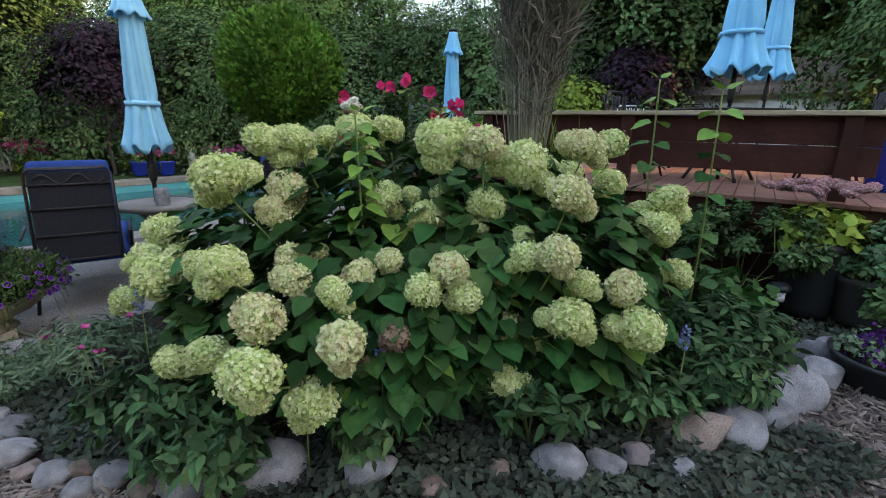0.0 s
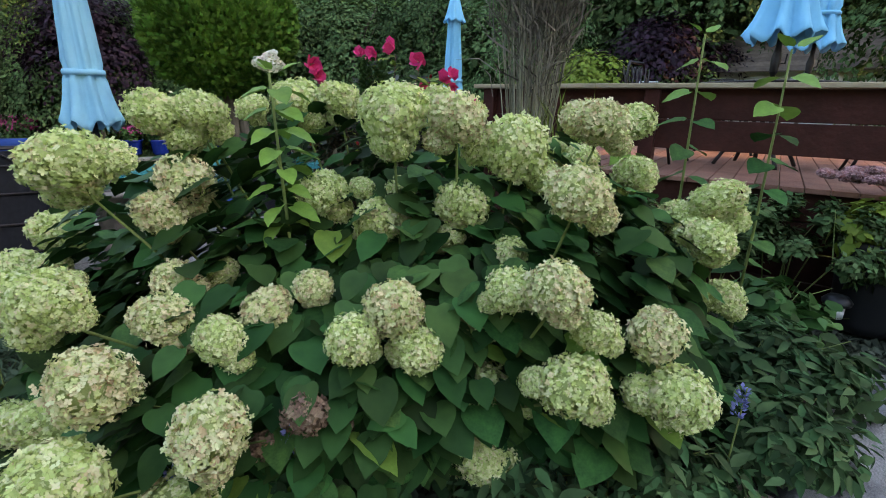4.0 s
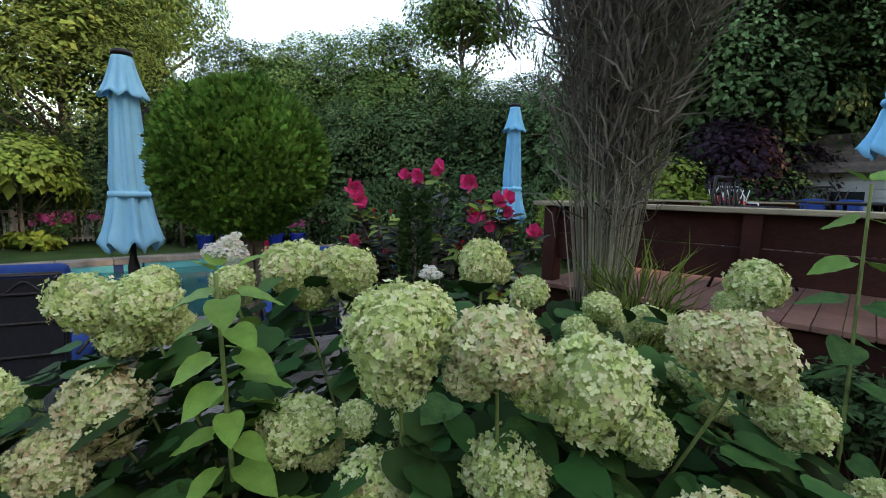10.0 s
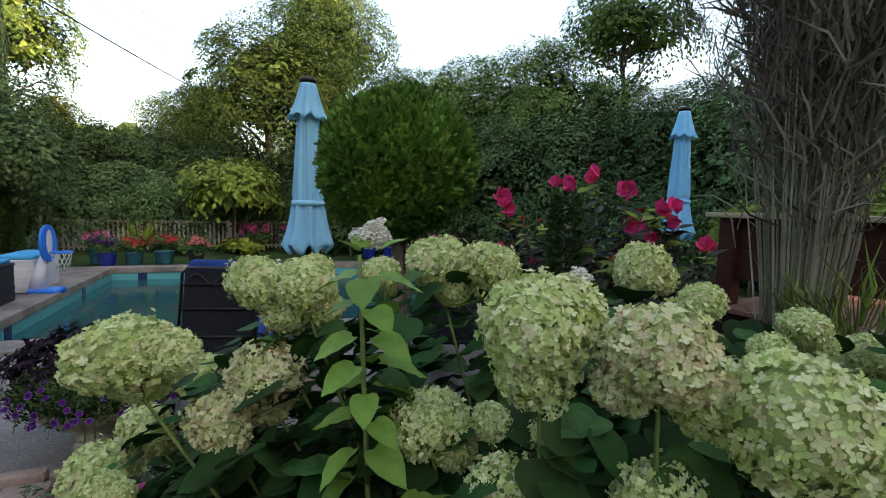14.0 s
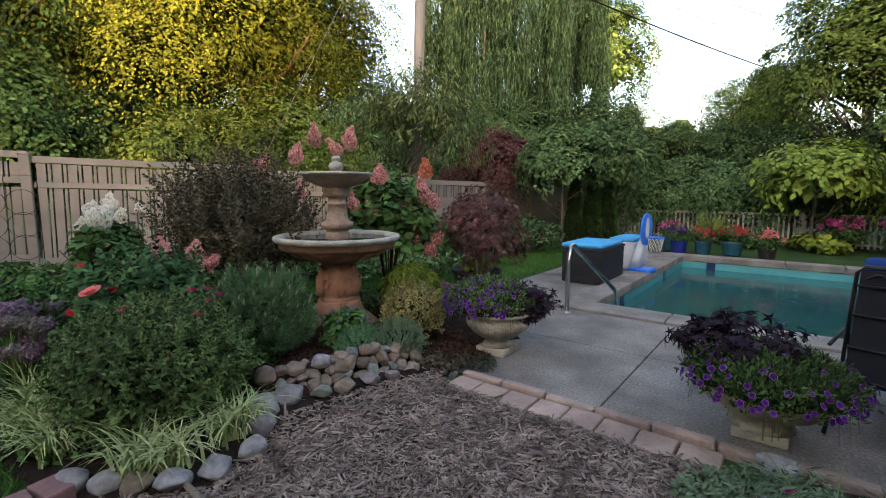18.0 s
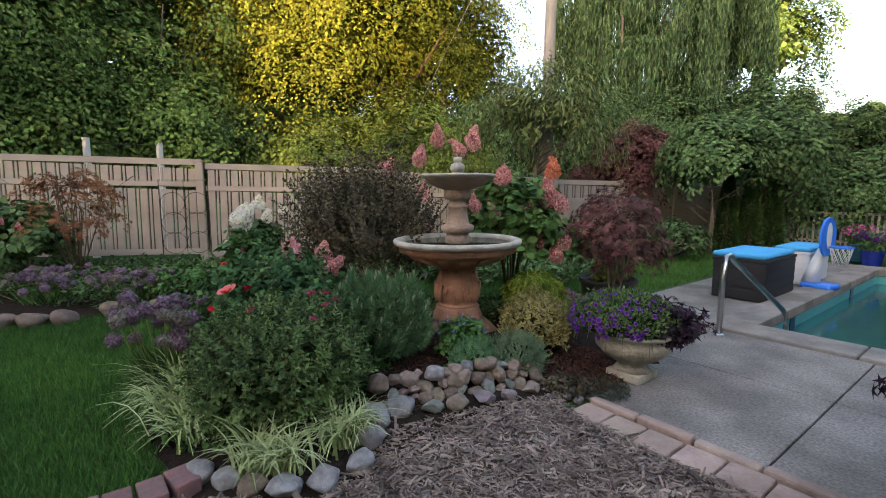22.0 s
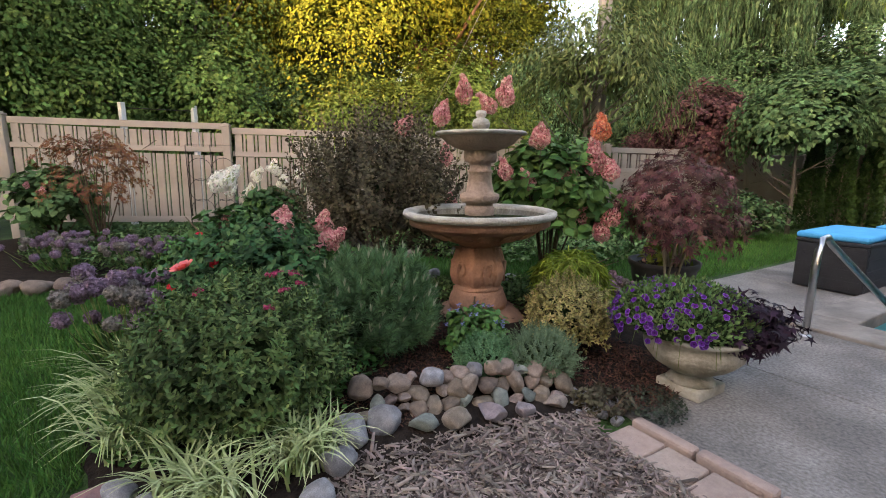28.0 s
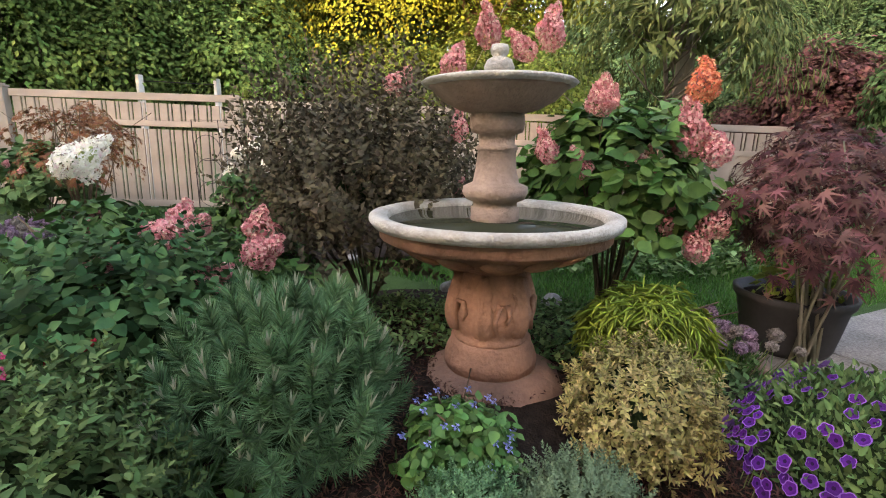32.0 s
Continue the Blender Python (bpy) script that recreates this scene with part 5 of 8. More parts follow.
        put(nm, scatter_mesh(nm, HEART, P, D, out * dip + np.array((0, 0, 1.0)) + r.normal(0, 0.2, (n, 3)), r.uniform(lo, hi, n), "hydleaf"), t, kind="stuff")


big_hydrangea()


def leafy_stalk(at, top, n, label, dip=0.5, lf=0.12, young=3, lowest=0.4, whorl=2):
    t = thing("hydrangea_shoot", label, "plant", (*at, 0.17))
    h = top - 0.17
    tubes("stem", [([(0, 0, 0), (0.02, 0.02, h * 0.5), (0.0, 0, h)], [0.008, 0.006, 0.004])], "stem", t, 6)
    for i in range(n):
        f = lowest + (1 - lowest) * i / (n - 1)
        for s in range(whorl):
            a = i * 1.57 + 0.5 + s * 2 * math.pi / whorl + R.normal(0, 0.25)
            c, q = math.cos(a), math.sin(a)
            dp = -0.9 if i == n - 1 else dip * R.uniform(0.6, 1.5) * (1.2 - 0.7 * (f - lowest) / (1 - lowest))
            at_stem = Vector((0.01, 0.01, h * f)) + Vector((c, q, 0.4)) * 0.03
            put("leaf", HYD_LEAF[young if f > 0.8 or young == 4 else 0], t, leaf_pose(at_stem, (c, q, -dp), lf * R.uniform(0.8, 1.1) * (0.6 if i == n - 1 else 1), face=(c * dp + R.normal(0, 0.25), q * dp - 0.25, 1.0)))


leafy_stalk((1.2, 2.85), 1.7, 9, "tall green hydrangea shoot with heart-shaped leaves", 0.3, 0.11)
leafy_stalk((1.5, 2.78), 1.64, 9, "tall green hydrangea shoot with heart-shaped leaves", 0.3, 0.12)
leafy_stalk((1.05, 3.12), 1.33, 6, "green hydrangea shoot under a pale flower head", 0.7, 0.11)
leafy_stalk((-0.27, 2.1), 1.49, 9, "lime-green upright hydrangea shoot amid the flower heads", 0.14, 0.092, 4, 0.66, 3)

# ---- topiary ----
def topiary(at, z, r):
    t = thing("topiary_tree", "globe-clipped arborvitae on a bare trunk", "tree", (*at, 0))
    tubes("trunk", [([(0, 0, 0), (0.02, 0, z * 0.5), (0, 0, z)], [0.04, 0.035, 0.03]), ([(0.01, 0, 0.9), (0.06, 0.03, 1.2), (0.05, 0.02, z)], [0.02, 0.025, 0.02])], "bark", t, 8)
    n = 30000
    O = rdir(n)
    lump = 1 + 0.035 * np.sin(O[:, 0] * 9) + 0.03 * np.sin(O[:, 1] * 11 + 1) + R.normal(0, 0.025, n)
    P = O * lump[:, None] * np.array((r, r, r * 0.95)) * R.uniform(0.78, 0.99, (n, 1)) + np.array((0, 0, z))
    D = unit(O * 0.5 + rdir(n) * 0.55 + np.array((0, 0, 0.5)))
    put("crown", scatter_mesh("crown", SPRAY, P, D, unit(rdir(n) * 0.8 + O), R.uniform(0.024, 0.045, n), "thuja"), t)
    # added solid ball inside the crown, coloured as the shade between sprays
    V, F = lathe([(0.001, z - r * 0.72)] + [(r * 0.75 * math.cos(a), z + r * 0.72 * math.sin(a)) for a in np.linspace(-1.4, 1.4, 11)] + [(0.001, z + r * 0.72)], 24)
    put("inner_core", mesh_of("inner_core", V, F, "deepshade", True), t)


topiary((-1.02, 3.25), 1.775, 0.365)

# ---- trees ----
def make_tree(name, label, height, crown_z, rad, leaf, material, leaves, clumps, clump_r, bark="bark", base=0.16, seed=1, nl=14, shape=DIAMOND, droop=0.2, group="background trees", low=-0.6):
    r = np.random.default_rng(seed)
    t = thing(name, label, "tree", group=group)
    lm = limbs(height * 0.9, nl, max(rad[0], 0.5) * 0.9, r, base, 0.25, 0.02 * height)
    tubes("trunk", lm[:1], bark, t, 8)
    for k in range(nl):
        tubes("limb", lm[1 + 2 * k:3 + 2 * k], bark, t, 6)
    put("crown", bough_cloud("crown", shape, leaves, int(clumps * 0.75), rad, clump_r * 1.45, leaf, material, r, droop, low), t, pose(0, 0, crown_z))
    put("inner_crown", leaf_cloud("inner_crown", shape, leaves // 8, clumps // 2, tuple(q * 0.62 for q in rad), clump_r, leaf * 2.2, material, r, droop, low), t, pose(0, 0, crown_z))
    return t


def place(t, spots):
    for i, (x, y, s, rz) in enumerate(spots):
        m = pose(x, y, 0, 0, 0, rz)
        if i == 0:
            t.matrix_world, t.scale = m, (s, s, s)
        else:
            t.scale = (s, s, s)
            copy_thing(t, m)
    s = spots[0][2]
    t.scale = (s, s, s)

def away(bearing, dist, s=1.0, rz=0.0):
    """A spot by its bearing from the path (degrees, anticlockwise from +y) and its distance."""
    return (-math.sin(radians(bearing)) * dist, 1.0 + math.cos(radians(bearing)) * dist, s, rz)


place(make_tree("shade_tree", "tall broad green deciduous tree behind the garden", 12, 8.2, (3.6, 3.6, 4.2), 0.125, "tree", 36000, 90, 0.95, seed=11, base=0.3), [(-18.0, 19.9, 1.08, 0), away(30, 36, 0.9, 200)])
place(make_tree("shade_tree", "light green leafy tree behind the pool lawn", 8.5, 5.2, (3.4, 3.4, 3.4), 0.105, "lighttree", 34000, 80, 0.85, seed=12, base=0.22), [away(49, 19, 1.0, 0), away(57, 24, 0.8, 120), away(22, 27, 1.0, 60)])
place(make_tree("shade_tree", "mid-green tree in the woods behind the pool", 7, 4.2, (2.8, 2.8, 3.2), 0.1, "tree", 27000, 80, 0.7, seed=13, base=0.16), [away(27, 19, 1.0, 0), away(18, 17, 1.0, 70), away(9, 16.5, 0.8, 140), away(33, 22, 1.05, 220), away(2, 18, 0.8, 290), away(44, 22, 0.9, 30)])
place(make_tree("shade_tree", "dark green tree towering behind the deck", 12, 6.8, (4.2, 4.2, 5.2), 0.12, "dark", 30000, 120, 0.95, seed=14, base=0.3), [away(-11, 18, 0.85, 0), away(-20, 15.5, 1.0, 100), away(-33, 19, 1.2, 190), away(-48, 15, 1.1, 250), away(-15, 20, 1.1, 15), away(-26, 18, 1.1, 75), away(-40, 18, 1.15, 145), away(-28, 24, 1.2, 215), away(-37, 23, 1.3, 80), away(-31, 27, 1.4, 20)])

# out-of-view trees, added only to block low sun from fence and trees
place(make_tree("shade_tree", "unseen tall tree added to block the low sun", 12, 6.8, (4.2, 4.2, 5.2), 0.4, "dark", 5000, 80, 1.1, seed=34, base=0.3), [away(-66, 26, 1.6, 20), away(-75, 26, 1.7, 130), away(-82, 27, 1.7, 210), away(-90, 27, 1.7, 310), away(-97, 27, 1.7, 60), away(-104, 26, 1.35, 160), away(-128, 31, 1.6, 40), away(-136, 33, 1.6, 70), away(-146, 34, 1.6, 170), away(-90, 14, 0.75, 230), away(-101, 15, 0.75, 280), away(-80, 14, 0.75, 10)])
place(make_tree("shade_tree", "dark leafy understorey tree at the wood's edge", 4.4, 2.3, (2.2, 2.2, 2.3), 0.095, "dark", 14000, 50, 0.6, seed=15, base=0.09), [away(37, 17, 1.0, 0), away(30, 15.5, 1.0, 50), away(22, 15, 0.95, 100), away(14, 15, 1.0, 150), away(5, 14.5, 1.0, 200), away(60, 19, 0.88, 250), away(66, 19, 0.92, 300), away(53, 19, 0.88, 20), away(46, 18.5, 0.88, 70), away(72, 20, 1.2, 130)] + [away(-4, 13, 1.0, 10), away(-13, 16, 1.05, 60), away(-23, 17, 1.1, 33), away(-44, 12, 1.1, 222), away(-19, 15.5, 1.6, 31), away(-24, 17, 1.7, 77), away(-29, 20, 1.9, 140), away(-35, 20, 1.9, 12), away(-40, 21, 1.9, 60), away(80, 19, 1.1, 44), away(87, 18.5, 1.1, 91), away(94, 18.5, 1.1, 133), away(100, 18, 1.1, 178), away(9, 17, 1.1, 240), away(75, 22, 1.2, 300)])
place(make_tree("shade_tree", "leafy green tree crowding over the tan fence", 4.6, 2.6, (2.1, 2.1, 2.3), 0.08, "fenceleaf", 24000, 80, 0.6, seed=35, base=0.09, low=-0.8), [(-12.4, -12.6, 1.0, 10), (-13.4, -9.8, 1.0, 70), (-14.4, -7.2, 0.68, 130), (-15.4, -4.8, 0.66, 190), (-16.6, -2.4, 1.0, 250), (-17.8, 0.2, 1.0, 310), (-18.8, 2.8, 1.05, 20), (-10.5, -14.5, 1.0, 99), (-13.0, -14.5, 1.25, 200), (-14.6, -11.6, 1.3, 40), (-15.8, -8.6, 1.25, 160)])
place(make_tree("shade_tree", "sparse twisted tree with thin foliage against the sky", 11, 8.5, (3.2, 3.2, 2.6), 0.16, "tree", 8000, 70, 0.7, seed=16, base=0.24, nl=26, low=0.0), [away(9, 22, 1.0, 0)])
place(make_tree("golden_tree", "tall yellow-gold tree glowing in the evening sun behind the fence", 13, 7.2, (4.2, 4.2, 6.0), 0.105, "gold", 60000, 130, 1.0, "warmbark", seed=17, base=0.3), [away(112, 18, 1.0, 0), away(120, 18.5, 1.0, 90), away(105, 20, 0.9, 170), away(127, 20, 1.0, 200), away(116, 23, 1.15, 40)])
place(make_tree("shade_tree", "deep green tree leaning over the tan fence", 9, 5.0, (3.4, 3.4, 4.2), 0.1, "tree", 40000, 90, 0.85, seed=18, base=0.2), [away(136, 18, 1.1, 0), away(146, 17.5, 1.1, 100), away(129, 19, 0.9, 220), away(157, 16, 1.1, 40), away(170, 17, 1.1, 160), away(185, 18, 1.1, 280)])
place(make_tree("shade_tree", "dark green shrubby tree behind the fence", 4.5, 2.6, (2.0, 2.0, 1.8), 0.1, "tree", 13000, 45, 0.6, seed=19, base=0.08), [away(133, 17, 1.2, 0), away(124, 17, 1.1, 80), away(142, 16.5, 1.2, 160), away(150, 16.5, 1.2, 200)])
place(make_tree("golden_shrub", "bright yellow-green shrub behind the fence", 3.6, 2.3, (1.6, 1.6, 1.4), 0.1, "lighttree", 10000, 40, 0.5, seed=20, base=0.06), [away(119, 14.5, 1.0, 0), away(111, 14.8, 1.0, 90), away(104, 14.5, 0.9, 190), (-15.6, -4.3, 1.35, 60)])
place(make_tree("golden_tree", "tall golden-green tree beyond the willow", 13, 9, (2.8, 2.8, 4.2), 0.18, "gold", 14000, 50, 0.9, seed=21, base=0.2), [away(69, 40, 0.62, 70), away(56, 36, 0.7, 30)])
place(make_tree("shade_tree", "tall dark green tree beyond the willow", 13, 9, (2.8, 2.8, 4.2), 0.16, "tree", 16000, 50, 0.9, seed=37, base=0.2), [away(72.2, 34, 1.12, 0)])
place(make_tree("peach_tree", "thin tree with drooping yellow-green leaves behind the fountain bed", 3.6, 2.85, (1.7, 1.7, 1.0), 0.13, "peachleaf", 5000, 60, 0.42, seed=22, base=0.06, nl=20, shape=NARROW, droop=1.1), [away(95, 10.6, 1.05, 0)])
place(make_tree("red_maple", "round maroon-leaved maple behind the tan fence", 4.2, 2.7, (1.5, 1.5, 1.5), 0.13, "mapleleaf", 9000, 44, 0.5, seed=23, base=0.07), [away(84.0, 14.8, 0.8, 0), away(88.5, 15.2, 0.55, 90)])
place(make_tree("lilac_tree", "small multi-stem tree with dense dark green leaves by the fence", 3.4, 2.6, (1.3, 1.3, 0.9), 0.13, "dark", 9000, 40, 0.42, seed=24, base=0.05, nl=10), [away(76.5, 13.2, 0.9, 0), away(72, 15, 1.0, 100)])
place(make_tree("plum_tree", "purple-black leaved plum tree beyond the pool", 3.6, 2.6, (1.4, 1.4, 1.3), 0.11, "purple", 6000, 40, 0.45, seed=25, base=0.05, nl=16), [away(39.5, 14.5, 1.0, 0)])
place(make_tree("plum_tree", "purple-black leaved shrub behind the deck", 2.6, 1.6, (1.2, 1.2, 1.2), 0.11, "purple", 4000, 30, 0.4, seed=26, base=0.05), [(4.3, 13.4, 1.25, 0), (5.6, 14.0, 1.1, 90)])
place(make_tree("dogwood_tree", "layered pale green dogwood at the wood's edge", 3.0, 1.9, (1.5, 1.5, 0.9), 0.16, "lime", 3000, 40, 0.4, seed=27, base=0.05), [away(52.5, 15.5, 1.0, 0)])
place(make_tree("viburnum_shrub", "bright green shrub behind the deck", 1.9, 1.5, (1.0, 0.9, 0.75), 0.1, "lime", 4600, 44, 0.3, seed=28, base=0.04), [(2.55, 12.3, 1.1, 0), (3.3, 12.5, 0.85, 90), (0.9, 11.9, 0.8, 60)])

place(make_tree("laurel_shrub", "broad dark green shrub filling the wood's edge", 2.4, 1.15, (1.7, 1.7, 1.25), 0.095, "dark", 8000, 60, 0.5, seed=29, base=0.05, low=-0.8), [away(b, d, s, b * 37.0) for b, d, s in [(q, 17.6, 1.1) for q in range(44, 84, 5)] + [(q, 15.6, 1.0) for q in range(6, 44, 5)] + [(q, 13.2, 1.0) for q in range(-21, 6, 6)] + [(q, 18.0, 1.3) for q in range(-45, -22, 6)]])


def willow(at):
    r = np.random.default_rng(31)
    t = thing("willow_tree", "large weeping willow with hanging pale green curtains", "tree", (*at, 0))
    lm = limbs(8.5, 22, 4.0, r, 0.35, 0.35, 0.2, 0.9)
    tubes("trunk", lm[:1], "bark", t, 10)
    for k in range(22):
        tubes("limb", lm[1 + 2 * k:3 + 2 * k], "bark", t, 7)
    PP, DD = [], []
    for c in range(96):
        a, q = r.uniform(0, 6.28), math.sqrt(r.uniform(0.02, 1)) * 4.0
        top = 11.8 - 0.3 * q ** 1.55 + r.normal(0, 0.6) if c % 5 < 3 else r.uniform(6.0, 8.6)
        hub = np.array((q * math.cos(a), q * math.sin(a), top))
        fall = r.uniform(2.2, 4.6)
        for _ in range(36):
            az = a + r.normal(0, 1.0)
            reach, ln = r.uniform(0.1, 0.62), fall * r.uniform(0.45, 1.15)
            k = int((reach + ln) / 0.085)
            s = np.linspace(0, 1, k)
            arc = np.minimum(s * (reach + ln) / (reach * 1.5), 1.0)
            d = np.array((math.cos(az), math.sin(az), 0))
            drop = np.maximum(s * (reach + ln) - reach * 0.9, 0) + 0.25 * reach * arc ** 2 - 0.3 * reach * np.sin(arc * 2.0)
            PP.append(hub + d * (reach * np.sin(arc * 1.57))[:, None] - np.array((0, 0, 1.0)) * drop[:, None] + r.normal(0, 0.025, (k, 3)))
            DD.append(np.tile(d, (k, 1)) * (1 - arc)[:, None] * 0.8 + r.normal(0, 0.12, (k, 3)) - np.array((0, 0, 1.0)) * (0.2 + arc)[:, None])
    P, D = np.concatenate(PP), np.concatenate(DD)
    keep = P[:, 2] > 1.6
    P, D = P[keep], D[keep]
    n = len(P)
    put("crown", scatter_mesh("crown", (NARROW[0] * np.array((1.15, 1, 1)), NARROW[1]), P, unit(D), rdir(n, r), r.uniform(0.14, 0.25, n), "willow"), t)


willow(away(82, 22)[:2])


def columnar(spots):
    r = np.random.default_rng(33)
    t = thing("arborvitae", "narrow columnar dark green arborvitae by the fence", "tree", group="arborvitae row")
    n = 4500
    z = r.uniform(0, 1, n) ** 0.8
    rad = 0.27 * np.sqrt(np.maximum(1 - z, 0.02)) * (0.85 + 0.15 * r.uniform(size=n))
    a = r.uniform(0, 6.28, n)
    P = np.stack([rad * np.cos(a), rad * np.sin(a), 0.05 + z * 1.95], 1)
    O = np.stack([np.cos(a), np.sin(a), 0.7 + 0 * a], 1)
    put("crown", scatter_mesh("crown", SPRAY, P, unit(O + rdir(n, r) * 0.5), rdir(n, r), r.uniform(0.06, 0.11, n), "arbor"), t)
    tubes("trunk", [([(0, 0, 0), (0, 0, 1.8)], [0.05, 0.01])], "bark", t, 6)
    place(t, spots)


columnar([(-13.3, 4.53, 0.92, 0), (-13.5, 5.1, 0.96, 90), (-13.65, 5.63, 0.92, 200)])

# ---- shrubs and beds ----
def shrub(name, label, at, rad, z, material, n, clumps, clump_r, leaf, shape=DIAMOND, seed=1, stems="brownstem", category="shrub", droop=0.1, low=-0.5, nl=10, stem_r=0.012, zc=None, layered=False):
    r = np.random.default_rng(seed)
    g = gz(*at)
    t = thing(name, label, category, (*at, g))
    zc = z if zc is None else zc
    for q in [([(r.normal(0, 0.04), r.normal(0, 0.04), -0.02), (r.normal(0, rad[0] * 0.3), r.normal(0, rad[1] * 0.3), zc), (r.normal(0, rad[0] * 0.5), r.normal(0, rad[1] * 0.5), zc + rad[2] * 0.8)], [stem_r, stem_r * 0.7, stem_r * 0.3]) for _ in range(nl)]:
        tubes("stem", [q], stems, t, 5)
    cloud = bough_cloud if layered else leaf_cloud
    put("foliage", cloud("foliage", shape, n, clumps, rad, clump_r, leaf, material, r, droop, low), t, pose(0, 0, zc))
    return t


t = shrub("panicle_hydrangea", "tall hydrangea with pink cone flowers behind the fountain", (-6.55, 0.1), (0.6, 0.8, 0.62), 1.08, "panicleleaf", 3400, 90, 0.2, 0.11, OVATE, 42, nl=16)
for i, (x, y, z, r) in enumerate([(-6.05, -0.75, 2.21, 0.12), (-6.17, -0.33, 2.19, 0.12), (-6.38, 0.6, 1.82, 0.13), (-6.09, -0.52, 2.07, 0.1), (-5.96, -0.94, 1.99, 0.12), (-5.83, -1.3, 1.85, 0.12), (-5.91, -0.89, 1.55, 0.09), (-6.06, -0.3, 1.41, 0.1), (-6.2, 0.02, 1.75, 0.13), (-6.24, 0.34, 1.34, 0.12), (-6.33, 0.55, 1.54, 0.14), (-6.36, 0.71, 1.42, 0.12), (-6.23, 0.49, 0.96, 0.1), (-6.31, 0.78, 0.98, 0.12), (-6.25, 0.65, 0.8, 0.11), (-5.86, -0.81, 1.09, 0.08), (-6.11, -0.08, 1.31, 0.09), (-6.1, 0.1, 1.72, 0.08)]):
    head_at(t, "orange" if i == 2 else "pink", x + 6.55, y - 0.1, z - gz(-6.55, 0.1), r, (R.normal(0, 25), R.normal(0, 25)), flat=1.0 + 0.25 * (i % 3 < 2))
t = shrub("panicle_hydrangea", "low hydrangea with dusty pink flower cones", (-4.75, -1.85), (0.55, 0.5, 0.32), 0.38, "green", 2800, 60, 0.18, 0.07, OVATE, 43)
for x, y, z, r in [(-4.25, -1.62, 0.98, 0.135), (-4.38, -1.74, 1.05, 0.085), (-4.26, -1.34, 0.79, 0.09), (-4.62, -1.4, 0.84, 0.12), (-4.75, -1.6, 0.95, 0.11), (-4.05, -1.9, 0.86, 0.08), (-3.98, -1.72, 0.9, 0.07), (-4.18, -1.4, 0.66, 0.06), (-4.1, -2.05, 1.0, 0.07), (-4.3, -1.2, 0.64, 0.05), (-4.6, -1.9, 0.95, 0.08), (-4.95, -1.75, 0.88, 0.08)]:
    head_at(t, "pink", x + 4.75, y + 1.85, z - gz(-4.75, -1.85), r, (R.normal(0, 30), R.normal(0, 30)))
t = shrub("panicle_hydrangea", "hydrangea with white blush flower cones near the fence", (-6.5, -3.7), (0.45, 0.45, 0.45), 0.7, "green", 1600, 40, 0.2, 0.1, OVATE, 44)
for x, y, z, r in [(-6.41, -3.95, 1.1, 0.12), (-6.48, -3.87, 1.3, 0.14), (-6.56, -3.66, 1.4, 0.15), (-6.57, -3.53, 1.2, 0.14), (-6.6, -3.3, 1.3, 0.1)]:
    head_at(t, "white", x + 6.5, y + 3.7, z - gz(-6.5, -3.7), r * 0.72, (R.normal(0, 15), R.normal(0, 15)))
t = shrub("panicle_hydrangea", "young hydrangea with one large blush-white cone", (-4.12, -2.0), (0.3, 0.3, 0.3), 0.7, "green", 700, 24, 0.15, 0.09, OVATE, 144)
head_at(t, "white", 0.02, 0.02, 1.34 - gz(-4.12, -2.0), 0.098, (-20, -42), flat=1.35)


